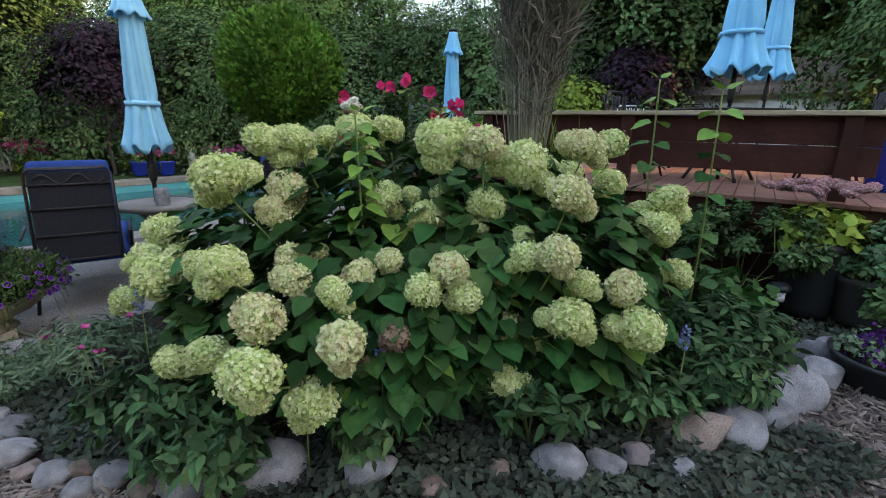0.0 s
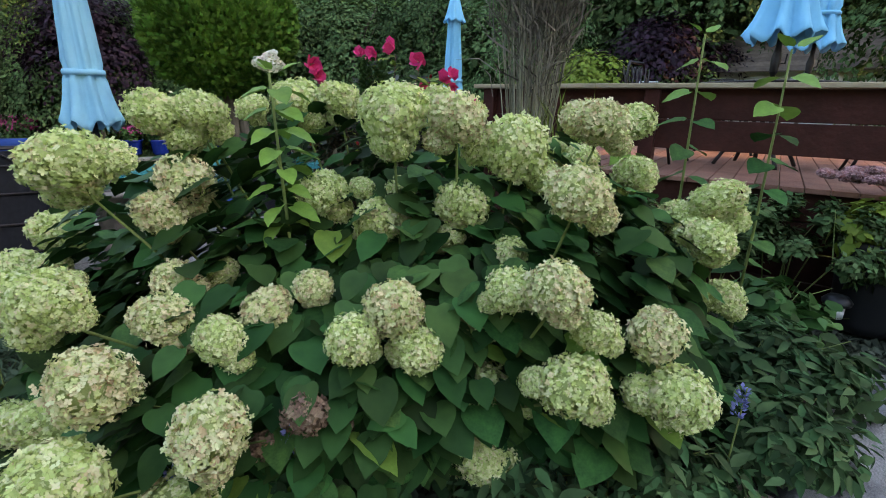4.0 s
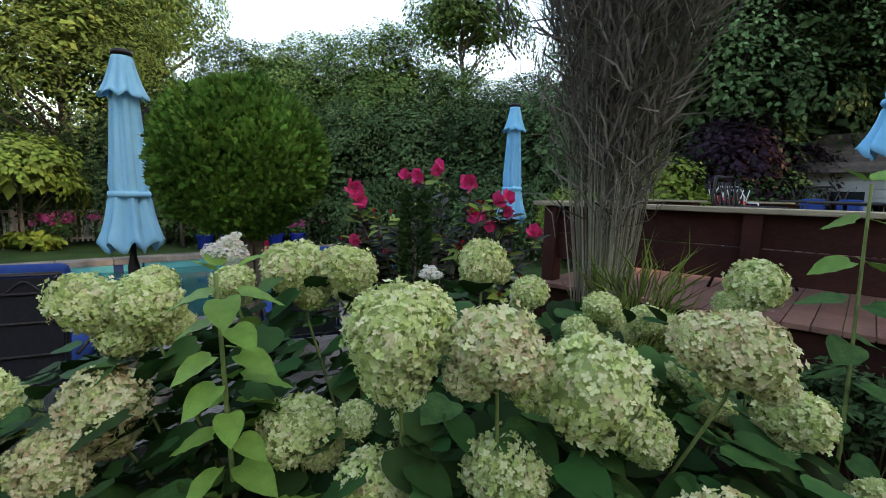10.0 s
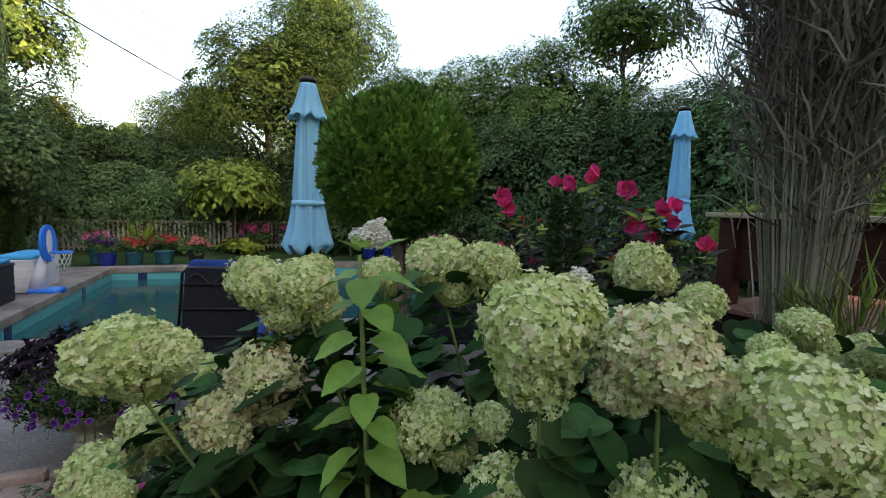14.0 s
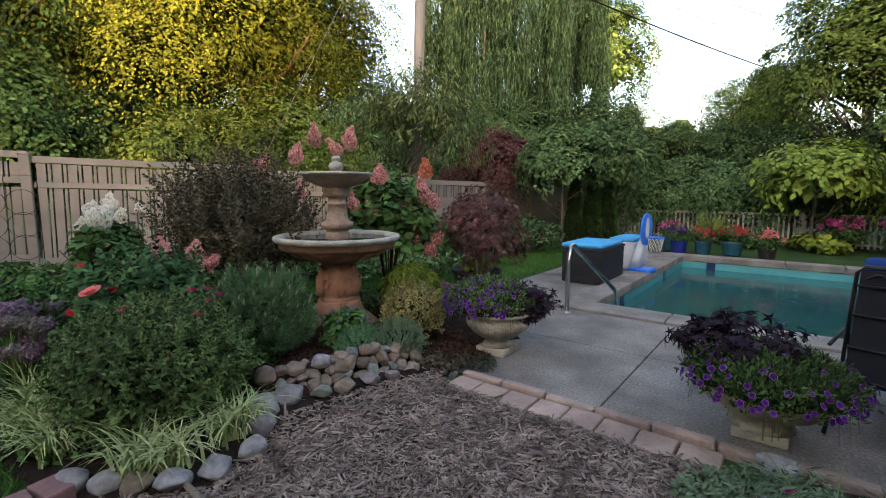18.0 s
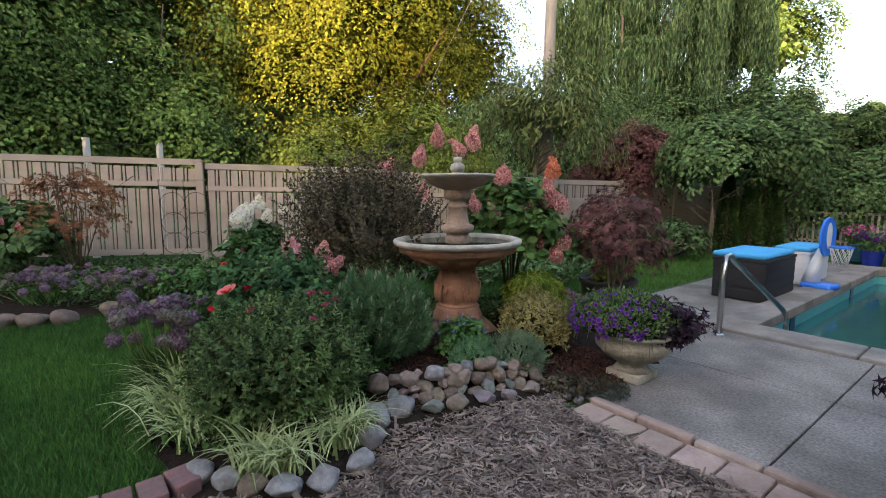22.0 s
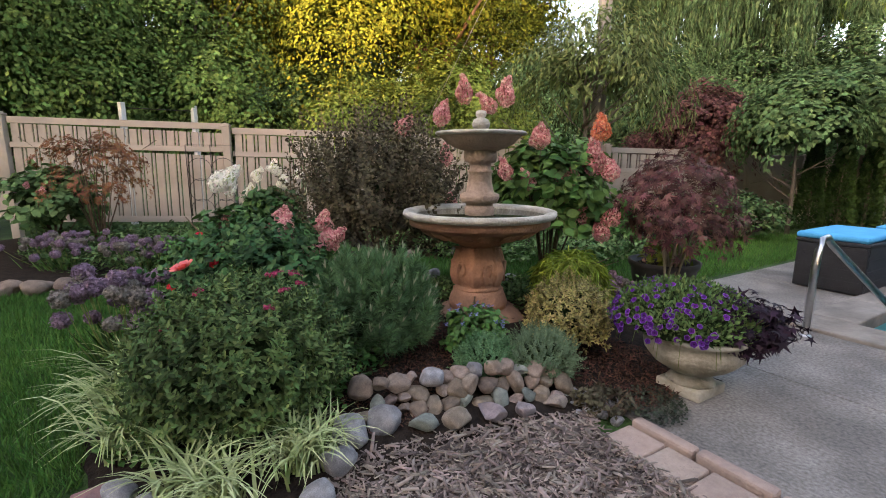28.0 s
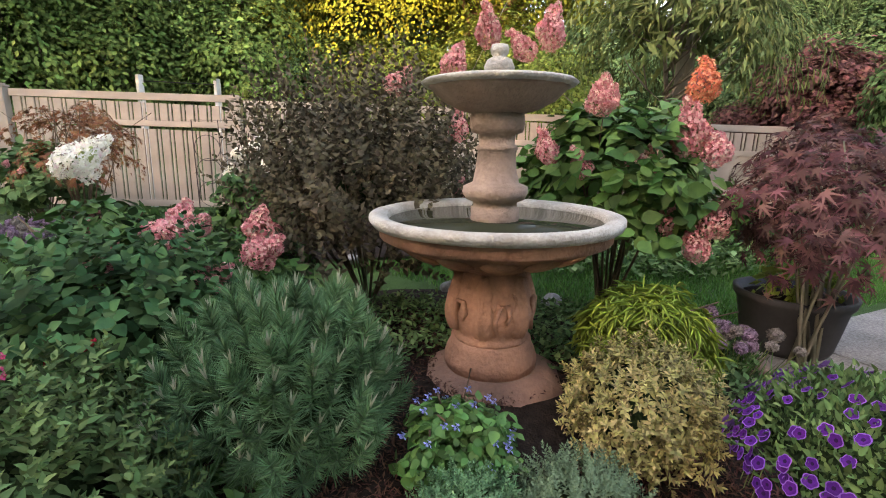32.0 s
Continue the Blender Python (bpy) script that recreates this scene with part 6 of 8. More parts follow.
def mugo_pine(at, rad, z):
    r = np.random.default_rng(45)
    g = gz(*at)
    t = thing("mugo_pine", "rounded dark green mugo pine shrub beside the fountain", "shrub", (*at, g))
    sh = (NEEDLE[0] * np.array((2.0, 1, 1)), NEEDLE[1])
    tufts = []
    for _ in range(4):
        k = 190
        f, a = r.uniform(0, 1, k), r.uniform(0, 6.28, k)
        tip = np.radians(26 + 48 * (1 - f) + r.normal(0, 6, k))
        d = np.stack([np.sin(tip) * np.cos(a), np.sin(tip) * np.sin(a), np.cos(tip)], 1)
        tufts.append(scatter_mesh("needle_tuft", sh, np.stack([0 * f, 0 * f, f * 0.085 - 0.08], 1), d, rdir(k, r), r.uniform(0.042, 0.056, k), "pine"))
    bud = scatter_mesh("bud", (NEEDLE[0] * np.array((4.5, 1, 1)), NEEDLE[1]), np.zeros((9, 3)), unit(rdir(9, r) * 0.35 + np.array((0, 0, 1.0))), rdir(9, r), r.uniform(0.025, 0.045, 9), "candle")
    n = 190
    i = np.arange(n)
    cz = 1 - 1.28 * (i + 0.5) / n
    a = i * 2.39996
    q = np.sqrt(1 - cz * cz)
    O = np.stack([q * np.cos(a), q * np.sin(a), cz], 1) + r.normal(0, 0.05, (n, 3))
    for o in O:
        lump = 0.93 + 0.1 * math.sin(o[0] * 7) * math.cos(o[1] * 6) + r.normal(0, 0.05)
        p = Vector(o * np.array(rad) * lump)
        ax = Vector(o) * 0.65 + Vector((r.normal(0, 0.15), r.normal(0, 0.15), 0.85))
        s = r.uniform(1.35, 1.7)
        tf = put("needle_tuft", tufts[int(r.integers(0, 4))], t, Matrix.Translation(p + Vector((0, 0, z))) @ ax.to_track_quat("Z", "Y").to_matrix().to_4x4() @ Matrix.Diagonal((s, s, s, 1)))
        if r.uniform() < 0.7 and o[2] > -0.1:
            put("bud", bud, tf, pose(0, 0, 0.02))
    for _ in range(16):
        d = rdir(1, r)[0]
        d[2] = abs(d[2]) * 0.6 - 0.05
        e = d * np.array(rad) * 0.85
        tubes("branch", [([(0, 0, 0), (e[0] * 0.4, e[1] * 0.4, z * 0.5), (e[0], e[1], z + e[2])], [0.02, 0.014, 0.006])], "brownstem", t, 5)
    # added dark solid under the tufts paints the shade between them
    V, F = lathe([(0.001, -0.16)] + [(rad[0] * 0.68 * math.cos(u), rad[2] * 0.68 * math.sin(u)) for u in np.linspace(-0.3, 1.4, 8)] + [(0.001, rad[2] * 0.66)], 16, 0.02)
    put("inner_core", mesh_of("inner_core", V, F, "shadecore", True), t, pose(0, 0, z))


mugo_pine((-4.1, -0.75), (0.47, 0.47, 0.44), 0.27)


def sprig(shape, material, n, length, leaf, up=0.5):
    return dict(shape=shape, material=material, n=n, length=length, leaf=leaf, up=up)


def sprig_shrub(name, label, at, rad, zc, sp, count, seed, stem="brownstem", tilt=0.8, low=-0.55, layers=(1.0, 0.86), core=0.74):
    """A mound whose surface is made of leafy shoots: leaves in whorls up short stems, smaller at the tips."""
    r = np.random.default_rng(seed)
    t = thing(name, label, "shrub", (*at, gz(*at)))
    PP, DD, NN, SS = [], [], [], []
    for lay, k in enumerate(layers):
        n = int(count * (0.65 if lay else 1))
        i = np.arange(n)
        cz = 1 - (1 - low) * (i + 0.5) / n
        a = i * 2.39996 + lay
        q = np.sqrt(1 - cz * cz)
        O = np.stack([q * np.cos(a), q * np.sin(a), cz], 1) + r.normal(0, 0.06, (n, 3))
        lump = k * (1 + 0.09 * np.sin(O[:, 0] * 6 + seed) * np.cos(O[:, 1] * 5) + r.normal(0, 0.06, n))
        B = O * np.array(rad) * lump[:, None] + np.array((0, 0, zc))
        A = unit(O * tilt + np.array((0, 0, 0.6)) + r.normal(0, 0.22, (n, 3)))
        X = unit(np.cross(A, rdir(n, r)))
        Y = np.cross(A, X)
        for j in range(sp["n"]):
            f = j / (sp["n"] - 1)
            w = j * 2.4 + r.normal(0, 0.2, n)
            side = X * np.cos(w)[:, None] + Y * np.sin(w)[:, None]
            PP.append(B + A * (f * sp["length"]))
            DD.append(side + A * (sp["up"] * 0.4 + f * 1.1 + r.normal(0, 0.15, (n, 1))))
            NN.append(A - side * 0.6)
            SS.append(sp["leaf"] * (1.1 - 0.45 * f) * r.uniform(0.75, 1.25, n))
    put("foliage", scatter_mesh("foliage", sp["shape"], np.concatenate(PP), np.concatenate(DD), np.concatenate(NN), np.concatenate(SS), sp["material"]), t, kind="stuff")
    for _ in range(14):
        d = rdir(1, r)[0]
        d[2] = abs(d[2]) * 0.7
        e = d * np.array(rad) * 0.85
        tubes("stem", [([(0, 0, 0), (e[0] * 0.4, e[1] * 0.4, zc * 0.6), (e[0], e[1], zc + e[2])], [0.009, 0.006, 0.003])], stem, t, 5)
    # added core behind the shoots, its dark tone standing in for inner shade
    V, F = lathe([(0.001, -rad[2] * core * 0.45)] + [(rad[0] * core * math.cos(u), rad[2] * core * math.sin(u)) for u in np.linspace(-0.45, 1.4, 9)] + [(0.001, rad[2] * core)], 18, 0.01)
    put("inner_core", mesh_of("inner_core", V, F, "shadecore", True), t, pose(0, 0, zc))
    return t


SPIREA = sprig((OVATE[0] * np.array((0.68, 1, 1)), OVATE[1]), "spirea", 13, 0.11, 0.043)
t = sprig_shrub("spirea_shrub", "rounded bronze-green spirea shrub with a few crimson flowers", (-3.16, -1.06), (0.48, 0.48, 0.38), 0.3, SPIREA, 720, 46)
SPF = [leaf_cloud("flower_tuft", DIAMOND, 60, 8, (0.03, 0.03, 0.008), 0.01, 0.012, mt, np.random.default_rng(3), low=0.0) for mt in ("crimson", "crimson")]
for k, (x, y, z) in enumerate([(-2.7, -0.71, 0.5), (-2.75, -0.55, 0.75), (-2.8, -0.5, 0.83), (-2.9, -0.48, 0.84), (-2.85, -0.62, 0.88), (-2.63, -1.1, 0.61), (-3.0, -0.6, 0.86), (-3.05, -0.75, 0.84), (-2.75, -1.0, 0.78)]):
    put("flower_tuft", SPF[k % 2], t, pose(x + 2.92, y + 0.93, z - 0.03, R.normal(0, 15), R.normal(0, 15), 0))
NINE = sprig((OVATE[0] * np.array((0.9, 1, 1)), OVATE[1]), "duskshrub", 20, 0.4, 0.05, 0.6)
nb = sprig_shrub("dark_ninebark", "airy dark bronze-leaved shrub beside the fountain", (-5.7, -1.55), (0.74, 0.74, 0.66), 0.92, NINE, 400, 41, tilt=0.42, low=-0.75, layers=(0.98, 0.75, 0.5), core=0.3)
for x, y, z in [(-5.32, -2.0, 2.06), (-5.5, -1.88, 2.16), (-5.62, -1.68, 2.02), (-5.2, -2.15, 1.92), (-5.0, -2.1, 1.66), (-5.12, -2.05, 1.62), (-4.92, -2.0, 1.6), (-5.3, -1.85, 1.9), (-5.66, -1.8, 2.08), (-5.8, -1.5, 1.9), (-5.45, -2.2, 1.75), (-6.0, -1.4, 1.85), (-5.1, -1.75, 1.5)]:
    tip, foot = Vector((x + 5.7, y + 1.55, z - 0.12)), Vector(((x + 5.7) * 0.25, (y + 1.55) * 0.25, 0.35))
    mid = foot.lerp(tip, 0.5) + Vector(((x + 5.7) * 0.12, (y + 1.55) * 0.12, 0))
    tubes("stem", [([foot, mid, tip], [0.007, 0.005, 0.002])], "brownstem", nb, 5)
    f = np.linspace(0.1, 1.0, 30)[:, None]
    P = np.array(foot) * (1 - f) ** 2 + 2 * np.array(mid) * f * (1 - f) + np.array(tip) * f ** 2
    w = np.arange(30) * 2.4
    D = np.stack([np.cos(w), np.sin(w), 0.9 + 0 * w], 1)
    put("shoot_foliage", scatter_mesh("shoot_foliage", NINE["shape"], P, D, np.stack([-np.cos(w), -np.sin(w), 1 + 0 * w], 1), 0.056 * (1.1 - 0.4 * f[:, 0]) * R.uniform(0.8, 1.2, 30), "duskshrub"), nb)
EUO = sprig(LANCE, "variegate", 12, 0.045, 0.03)
sprig_shrub("euonymus_shrub", "golden variegated euonymus shrub by the fountain base", (-4.85, 0.52), (0.28, 0.28, 0.26), 0.24, EUO, 520, 47)
shrub("threadleaf_cypress", "lime-green threadleaf mop behind the variegated shrub", (-5.25, 0.5), (0.3, 0.3, 0.22), 0.44, "lime", 6500, 60, 0.1, 0.1, (NARROW[0] * np.array((0.42, 1, 2.2)), NARROW[1]), 48, droop=1.0)
THY = sprig(DIAMOND, "sage", 20, 0.07, 0.017, 0.3)
sprig_shrub("thyme_mound", "low grey-green thyme mound on the stones", (-4.22, 0.42), (0.2, 0.2, 0.15), 0.12, THY, 420, 49, "stem")
THG = sprig(DIAMOND, "speedleaf", 18, 0.06, 0.018, 0.3)
sprig_shrub("speedwell_mound", "low blue-green creeping mound at the fountain foot", (-4.02, 0.1), (0.17, 0.15, 0.12), 0.1, THG, 320, 51, "stem")
t = shrub("plumbago_clump", "low blue-flowered leafy clump below the fountain", (-4.25, -0.05), (0.2, 0.22, 0.2), 0.17, "green", 1500, 40, 0.08, 0.046, OVATE, seed=50)
BLF = leaf_cloud("flower", PETAL, 14, 3, (0.008, 0.008, 0.008), 0.006, 0.012, "bluef", np.random.default_rng(4))
for k in range(22):
    d = rdir(1)[0]
    put("flower", BLF, t, pose(d[0] * 0.2, d[1] * 0.22, 0.2 + abs(d[2]) * 0.18))


def sedge(name, label, at, n, ln, material="stripe", seed=1):
    r = np.random.default_rng(seed)
    t = thing(name, label, "ornamental grass", (*at, gz(*at)))
    V, F = [], []
    for i in range(n):
        a = r.uniform(0, 6.28)
        L, w = ln * r.uniform(0.65, 1.15), r.uniform(0.006, 0.011)
        b = np.array((r.normal(0, 0.05), r.normal(0, 0.05), 0))
        d, s = np.array((math.cos(a), math.sin(a), 0)), np.array((-math.sin(a), math.cos(a), 0))
        arch = r.uniform(0.5, 0.9)
        base = len(V)
        for q in range(6):
            f = q / 5
            p = b + d * (L * f * (0.3 + 0.42 * f)) + np.array((0, 0, L * (1.35 * f - arch * 1.25 * f * f)))
            wq = w * (1 - f * 0.9)
            V.append(p - s * wq), V.append(p + s * wq)
        for q in range(5):
            F.append((base + 2 * q, base + 2 * q + 1, base + 2 * q + 3, base + 2 * q + 2))
    put("blade_mass", mesh_of("blade_mass", V, F, material, True), t, kind="stuff")


for i, (x, y, n, ln) in enumerate([(-3.05, -1.78, 130, 0.55), (-2.86, -1.62, 110, 0.5), (-2.72, -1.4, 90, 0.42), (-2.58, -0.82, 100, 0.42), (-2.62, -0.66, 70, 0.38), (-2.9, -0.5, 100, 0.42), (-3.02, -0.46, 70, 0.36), (-3.3, -1.15, 60, 0.45)]):
    sedge("striped_sedge", "cream-striped arching grass clump at the bed edge", (x, y), n, ln, seed=60 + i)


def tall_grass(at):
    r = np.random.default_rng(71)
    t = thing("ornamental_grass", "tall bronze-purple ornamental grass clump with pale canes", "ornamental grass", (*at, gz(*at)))
    P, D, S = [], [], []
    for k in range(72):
        a, sp = r.uniform(0, 6.28), r.uniform(0.0, 1.0) ** 0.6
        c, s = math.cos(a), math.sin(a)
        b = Vector((c * 0.1 * sp, s * 0.1 * sp, 0))
        h = r.uniform(2.5, 3.6)
        pts = [b, Vector((c * 0.12 * sp, s * 0.12 * sp, h * 0.35)), Vector((c * 0.26 * sp, s * 0.26 * sp, h * 0.7)), Vector((c * 0.68 * sp, s * 0.68 * sp, h))]
        tubes("cane", [(pts[:2] + [pts[1].lerp(pts[2], 0.8)], [0.0055, 0.0045, 0.002])], "cane", t, 5)
        for q in range(110):
            f = 0.5 + 0.5 * (q / 109) ** 0.75
            g = f * 3
            p = pts[min(int(g), 2)].lerp(pts[min(int(g), 2) + 1], g - min(int(g), 2))
            az = r.uniform(0, 6.28)
            w = r.uniform(0.15, 0.75)
            P.append((p.x + r.normal(0, 0.03), p.y + r.normal(0, 0.03), p.z)), D.append((math.cos(az) * w + c * 0.2, math.sin(az) * w + s * 0.2, r.uniform(0.1, 1.5))), S.append(r.uniform(0.08, 0.26))
    n = len(P)
    sh = (np.array([(-0.018, 0, 0), (0.018, 0, 0), (0.02, 0.5, 0.1), (-0.02, 0.5, 0.1), (0, 1, -0.2)]), BLADE[1])
    put("blade_mass", scatter_mesh("blade_mass", sh, P, D, rdir(n, r), S, "straw"), t, kind="stuff")
    n = 700
    a = r.uniform(0, 6.28, n)
    thin = (sh[0] * np.array((0.8, 1, 1)), sh[1])
    put("green_blade_mass", scatter_mesh("green_blades", thin, np.stack([0.12 * np.cos(a) + 0.14, 0.12 * np.sin(a) - 0.12, r.uniform(0.45, 1.2, n)], 1), np.stack([np.cos(a), np.sin(a), r.uniform(0.6, 3.0, n)], 1), rdir(n, r), r.uniform(0.12, 0.3, n), "lighttree"), t, kind="stuff")


tall_grass((0.6, 3.6))


def hibiscus(at):
    r = np.random.default_rng(72)
    t = shrub("hibiscus_shrub", "dark-leaved hibiscus shrub with large hot-pink flowers", at, (0.66, 0.45, 0.5), 0.8, "duskshrub", 1500, 80, 0.17, 0.09, (LANCE[0] * np.array((0.8, 1, 1)), LANCE[1]), 73, nl=16)
    PP, DD, NN = [], [], []
    for k in range(5):
        a = k * 2 * math.pi / 5
        PP.append((0.05 * math.cos(a), 0.05 * math.sin(a), 0.02 * (k % 2))), DD.append((math.cos(a), math.sin(a), 0.95)), NN.append((-math.cos(a) * 0.8 + math.sin(a) * 0.45, -math.sin(a) * 0.8 - math.cos(a) * 0.45, 1))
    wide = (PETAL[0] * np.array((1.45, 1, 1.6)), PETAL[1])
    fl = scatter_mesh("flower", wide, PP, DD, NN, [1.0, 0.94, 1.05, 0.97, 1.02], "hotpink")
    bud = scatter_mesh("bud", wide, [(0, 0, 0)] * 5, [(0.3 * math.cos(k * 1.256), 0.3 * math.sin(k * 1.256), 1) for k in range(5)], [(-math.cos(k * 1.256), -math.sin(k * 1.256), 0.3) for k in range(5)], [1.0] * 5, "red")
    eye = scatter_mesh("stamen", NEEDLE, [(0, 0, 0)] * 5, [(0.1 * k - 0.2, 0.1, 1) for k in range(5)], [(1, 0, 0)] * 5, [0.8] * 5, "stripe")
    P, D, G = [], [], []
    blooms = [(-0.91, 4.23, 1.66, 0.085), (-0.88, 4.23, 1.57, 0.075), (-0.57, 4.33, 1.73, 0.06), (-0.46, 4.37, 1.74, 0.075), (-0.33, 4.41, 1.79, 0.085), (-0.16, 4.45, 1.7, 0.085), (-0.16, 4.43, 1.51, 0.1), (-0.01, 4.48, 1.58, 0.08), (0.08, 4.51, 1.6, 0.07), (-0.03, 4.47, 1.46, 0.065), (0.12, 4.52, 1.52, 0.06), (0.28, 4.55, 1.36, 0.08), (-0.86, 4.22, 1.34, 0.06), (-1.41, 4.05, 1.29, 0.09), (-0.68, 4.26, 1.22, 0.05)]
    tips = [(x - at[0], y - at[1], z - gz(*at), s) for x, y, z, s in blooms] + [(r.uniform(-0.7, 0.7), r.uniform(-0.35, 0.2), r.uniform(1.0, 1.6), 0.0) for _ in range(46)]
    for x, y, z, s in tips:
        b = Vector((x * 0.25, y * 0.25, 0))
        top = Vector((x, y + 0.02, z - s * 0.4))
        mid = b.lerp(top, 0.55) + Vector((-x * 0.12, 0, 0.08))
        tubes("stem", [([b, mid, top], [0.009, 0.006, 0.004])], "brownstem", t, 5)
        for q in range(34):
            f = r.uniform(0.35, 1.0)
            p = mid.lerp(top, (f - 0.35) / 0.65)
            az = r.uniform(0, 6.28)
            (G if f > 0.86 and r.uniform() < 0.6 else P).append((p, (math.cos(az), math.sin(az), r.uniform(-0.3, 0.7))))
        if s:
            m = pose(x, y, z, 62 + r.normal(0, 30), r.normal(0, 40), r.uniform(-70, 80)) @ Matrix.Diagonal((s * 1.12, s * 1.12, s * 1.12, 1))
            f = put("flower", fl, t, m)
            put("stamen", eye, f)
        else:
            put("bud", bud, t, pose(x, y, z, r.normal(0, 20), r.normal(0, 20), 0) @ Matrix.Diagonal((0.022, 0.022, 0.03, 1)))
    for nm, rows, mt in (("stem_foliage", P, "hibleaf"), ("tip_foliage", G, "lime")):
        n = len(rows)
        put(nm, scatter_mesh(nm, LANCE, [tuple(q[0]) for q in rows], [q[1] for q in rows], unit(np.array((0, -0.4, 0.9)) + rdir(n, r) * 0.5), r.uniform(0.07, 0.13, n), mt), t, kind="stuff")


hibiscus((-0.45, 4.5))


def dwarf_column(at, h, rad):
    r = np.random.default_rng(75)
    t = thing("dwarf_conifer", "narrow dark green conifer column before the hibiscus", "shrub", (*at, gz(*at)))
    n = 3600
    z, a = r.uniform(0.1, 1, n), r.uniform(0, 6.28, n)
    q = rad * (1.05 - 0.35 * z) * r.uniform(0.7, 1.05, n)
    P = np.stack([q * np.cos(a), q * np.sin(a), z * h], 1)
    put("foliage", scatter_mesh("foliage", SPRAY, P, np.stack([np.cos(a), np.sin(a), 0.5 + 0 * a], 1) + rdir(n, r) * 0.4, rdir(n, r), r.uniform(0.03, 0.05, n), "arbor"), t, kind="stuff")
    tubes("trunk", [([(0, 0, 0), (0, 0, h * 0.9)], [0.02, 0.008])], "bark", t, 6)


dwarf_column((-0.37, 3.85), 1.62, 0.085)


# ---- urns, pots ----
def urn(at, label, seed, wide=1.0):
    r = np.random.default_rng(seed)
    t = thing("stone_urn", label, "planter", (*at, 0.0), "stone urns on the patio")
    part("plinth", boxm(-0.15, 0.15, -0.15, 0.15, 0, 0.07, 0.012), "urnstone", t, m=pose(0, 0, 0, 0, 0, 52))
    V, F = lathe([(0.001, 0.07), (0.13, 0.07), (0.11, 0.1), (0.09, 0.13), (0.14, 0.16), (0.21, 0.21), (0.255, 0.27), (0.265, 0.33), (0.25, 0.37), (0.27, 0.385), (0.285, 0.4), (0.27, 0.415), (0.24, 0.41), (0.22, 0.36), (0.001, 0.35)], 48, 0.001, 2, 14, 0.035)
    put("bowl", mesh_of("bowl", V, F, "urnstone", True), t, Matrix.Diagonal((wide, wide, 1, 1)))
    V, F = lathe([(0.001, 0.355), (0.235, 0.375), (0.2, 0.4), (0.001, 0.41)], 20)
    put("soil", mesh_of("soil", V, F, "soil", True), t, Matrix.Diagonal((wide, wide, 1, 1)))
    return t


def trumpet(k, dish, lobe=0.14):
    """Five soft lobes round a dished middle: a petunia seen from the front."""
    n = 30
    V, F = [(0.0, 0.0, -dish)], []
    for ring, f in enumerate((0.55, 1.0)):
        for i in range(n):
            a = 2 * math.pi * i / n
            q = k * f * (1 - (lobe * abs(math.sin(2.5 * a)) ** 3 if ring else 0))
            V.append((q * math.cos(a), q * math.sin(a), -dish * 0.15 if ring == 0 else dish * 0.1 * math.cos(5 * a) - 0.04))
    for i in range(n):
        b = (i + 1) % n
        F += [(0, 1 + i, 1 + b), (1 + i, 1 + n + i, 1 + n + b, 1 + b)]
    return V, F


def petunias(at, z, rad, label, seed, dark_dir, n=190, squash=0.55, low=-0.25):
    r = np.random.default_rng(seed)
    t = thing("petunia_plant", label, "flowers", (*at, z))
    size = np.array((rad, rad, rad * squash))
    m = 5200
    o = rdir(m, r)
    o[:, 2] = np.where(o[:, 2] < low, -o[:, 2], o[:, 2])
    P = o * size * r.uniform(0.8, 1.04, (m, 1)) + r.normal(0, 0.012, (m, 3))
    D = unit(o * 0.7 + rdir(m, r) * 0.7 + np.array((0, 0, 0.5)))
    put("foliage", scatter_mesh("foliage", (OVATE[0] * np.array((0.62, 1, 1)), OVATE[1]), P, D, unit(o + rdir(m, r) * 0.5), r.uniform(0.022, 0.04, m), "petunialeaf"), t, kind="stuff")
    # dark mound under the leaves: painted shade inside the planting
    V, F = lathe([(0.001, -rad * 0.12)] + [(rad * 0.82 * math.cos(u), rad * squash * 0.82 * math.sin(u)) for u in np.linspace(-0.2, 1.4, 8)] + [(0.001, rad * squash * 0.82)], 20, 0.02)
    put("inner_core", mesh_of("inner_core", V, F, "shadecore", True), t)
    for _ in range(26):
        a = r.uniform(0, 6.28)
        c, q = math.cos(a) * rad * 0.86, math.sin(a) * rad * 0.86
        tubes("trailing_stem", [([(c * 0.8, q * 0.8, 0), (c * 1.05, q * 1.05, -0.03), (c * 1.1, q * 1.1, -r.uniform(0.1, 0.2))], 0.002)], "stem", t, 4)
    me = mesh_of("petunia", *trumpet(1.0, 0.3), "petalrim", True)
    V, F = trumpet(0.86, 0.26)
    inner = mesh_of("petal_face", [(x, y, w + 0.05) for x, y, w in V], F, "violet", True)
    V, F = trumpet(0.32, 0.1, 0.0)
    ey = mesh_of("flower_eye", [(x, y, w - 0.06) for x, y, w in V], F, "eye", True)
    d = np.array((math.cos(dark_dir), math.sin(dark_dir), 0))
    for _ in range(n):
        q = rdir(1, r)[0]
        q[2] = abs(q[2]) * 0.85 - 0.14
        q = q / np.linalg.norm(q)
        if q @ d > 0.8 or (q[2] > 0.8 and r.uniform() < 0.4):
            continue
        p = Vector(q * size * r.uniform(1.02, 1.12))
        s = r.uniform(0.017, 0.0225)
        f = put("petunia", me, t, Matrix.Translation(p) @ Vector(q * (1, 1, 0.6) + np.array((0, 0, 0.35)) + r.normal(0, 0.22, 3)).to_track_quat("Z", "Y").to_matrix().to_4x4() @ Matrix.Rotation(r.uniform(0, 6.28), 4, "Z") @ Matrix.Diagonal((s, s, s, 1)))
        put("petal_face", inner, f), put("flower_eye", ey, f)
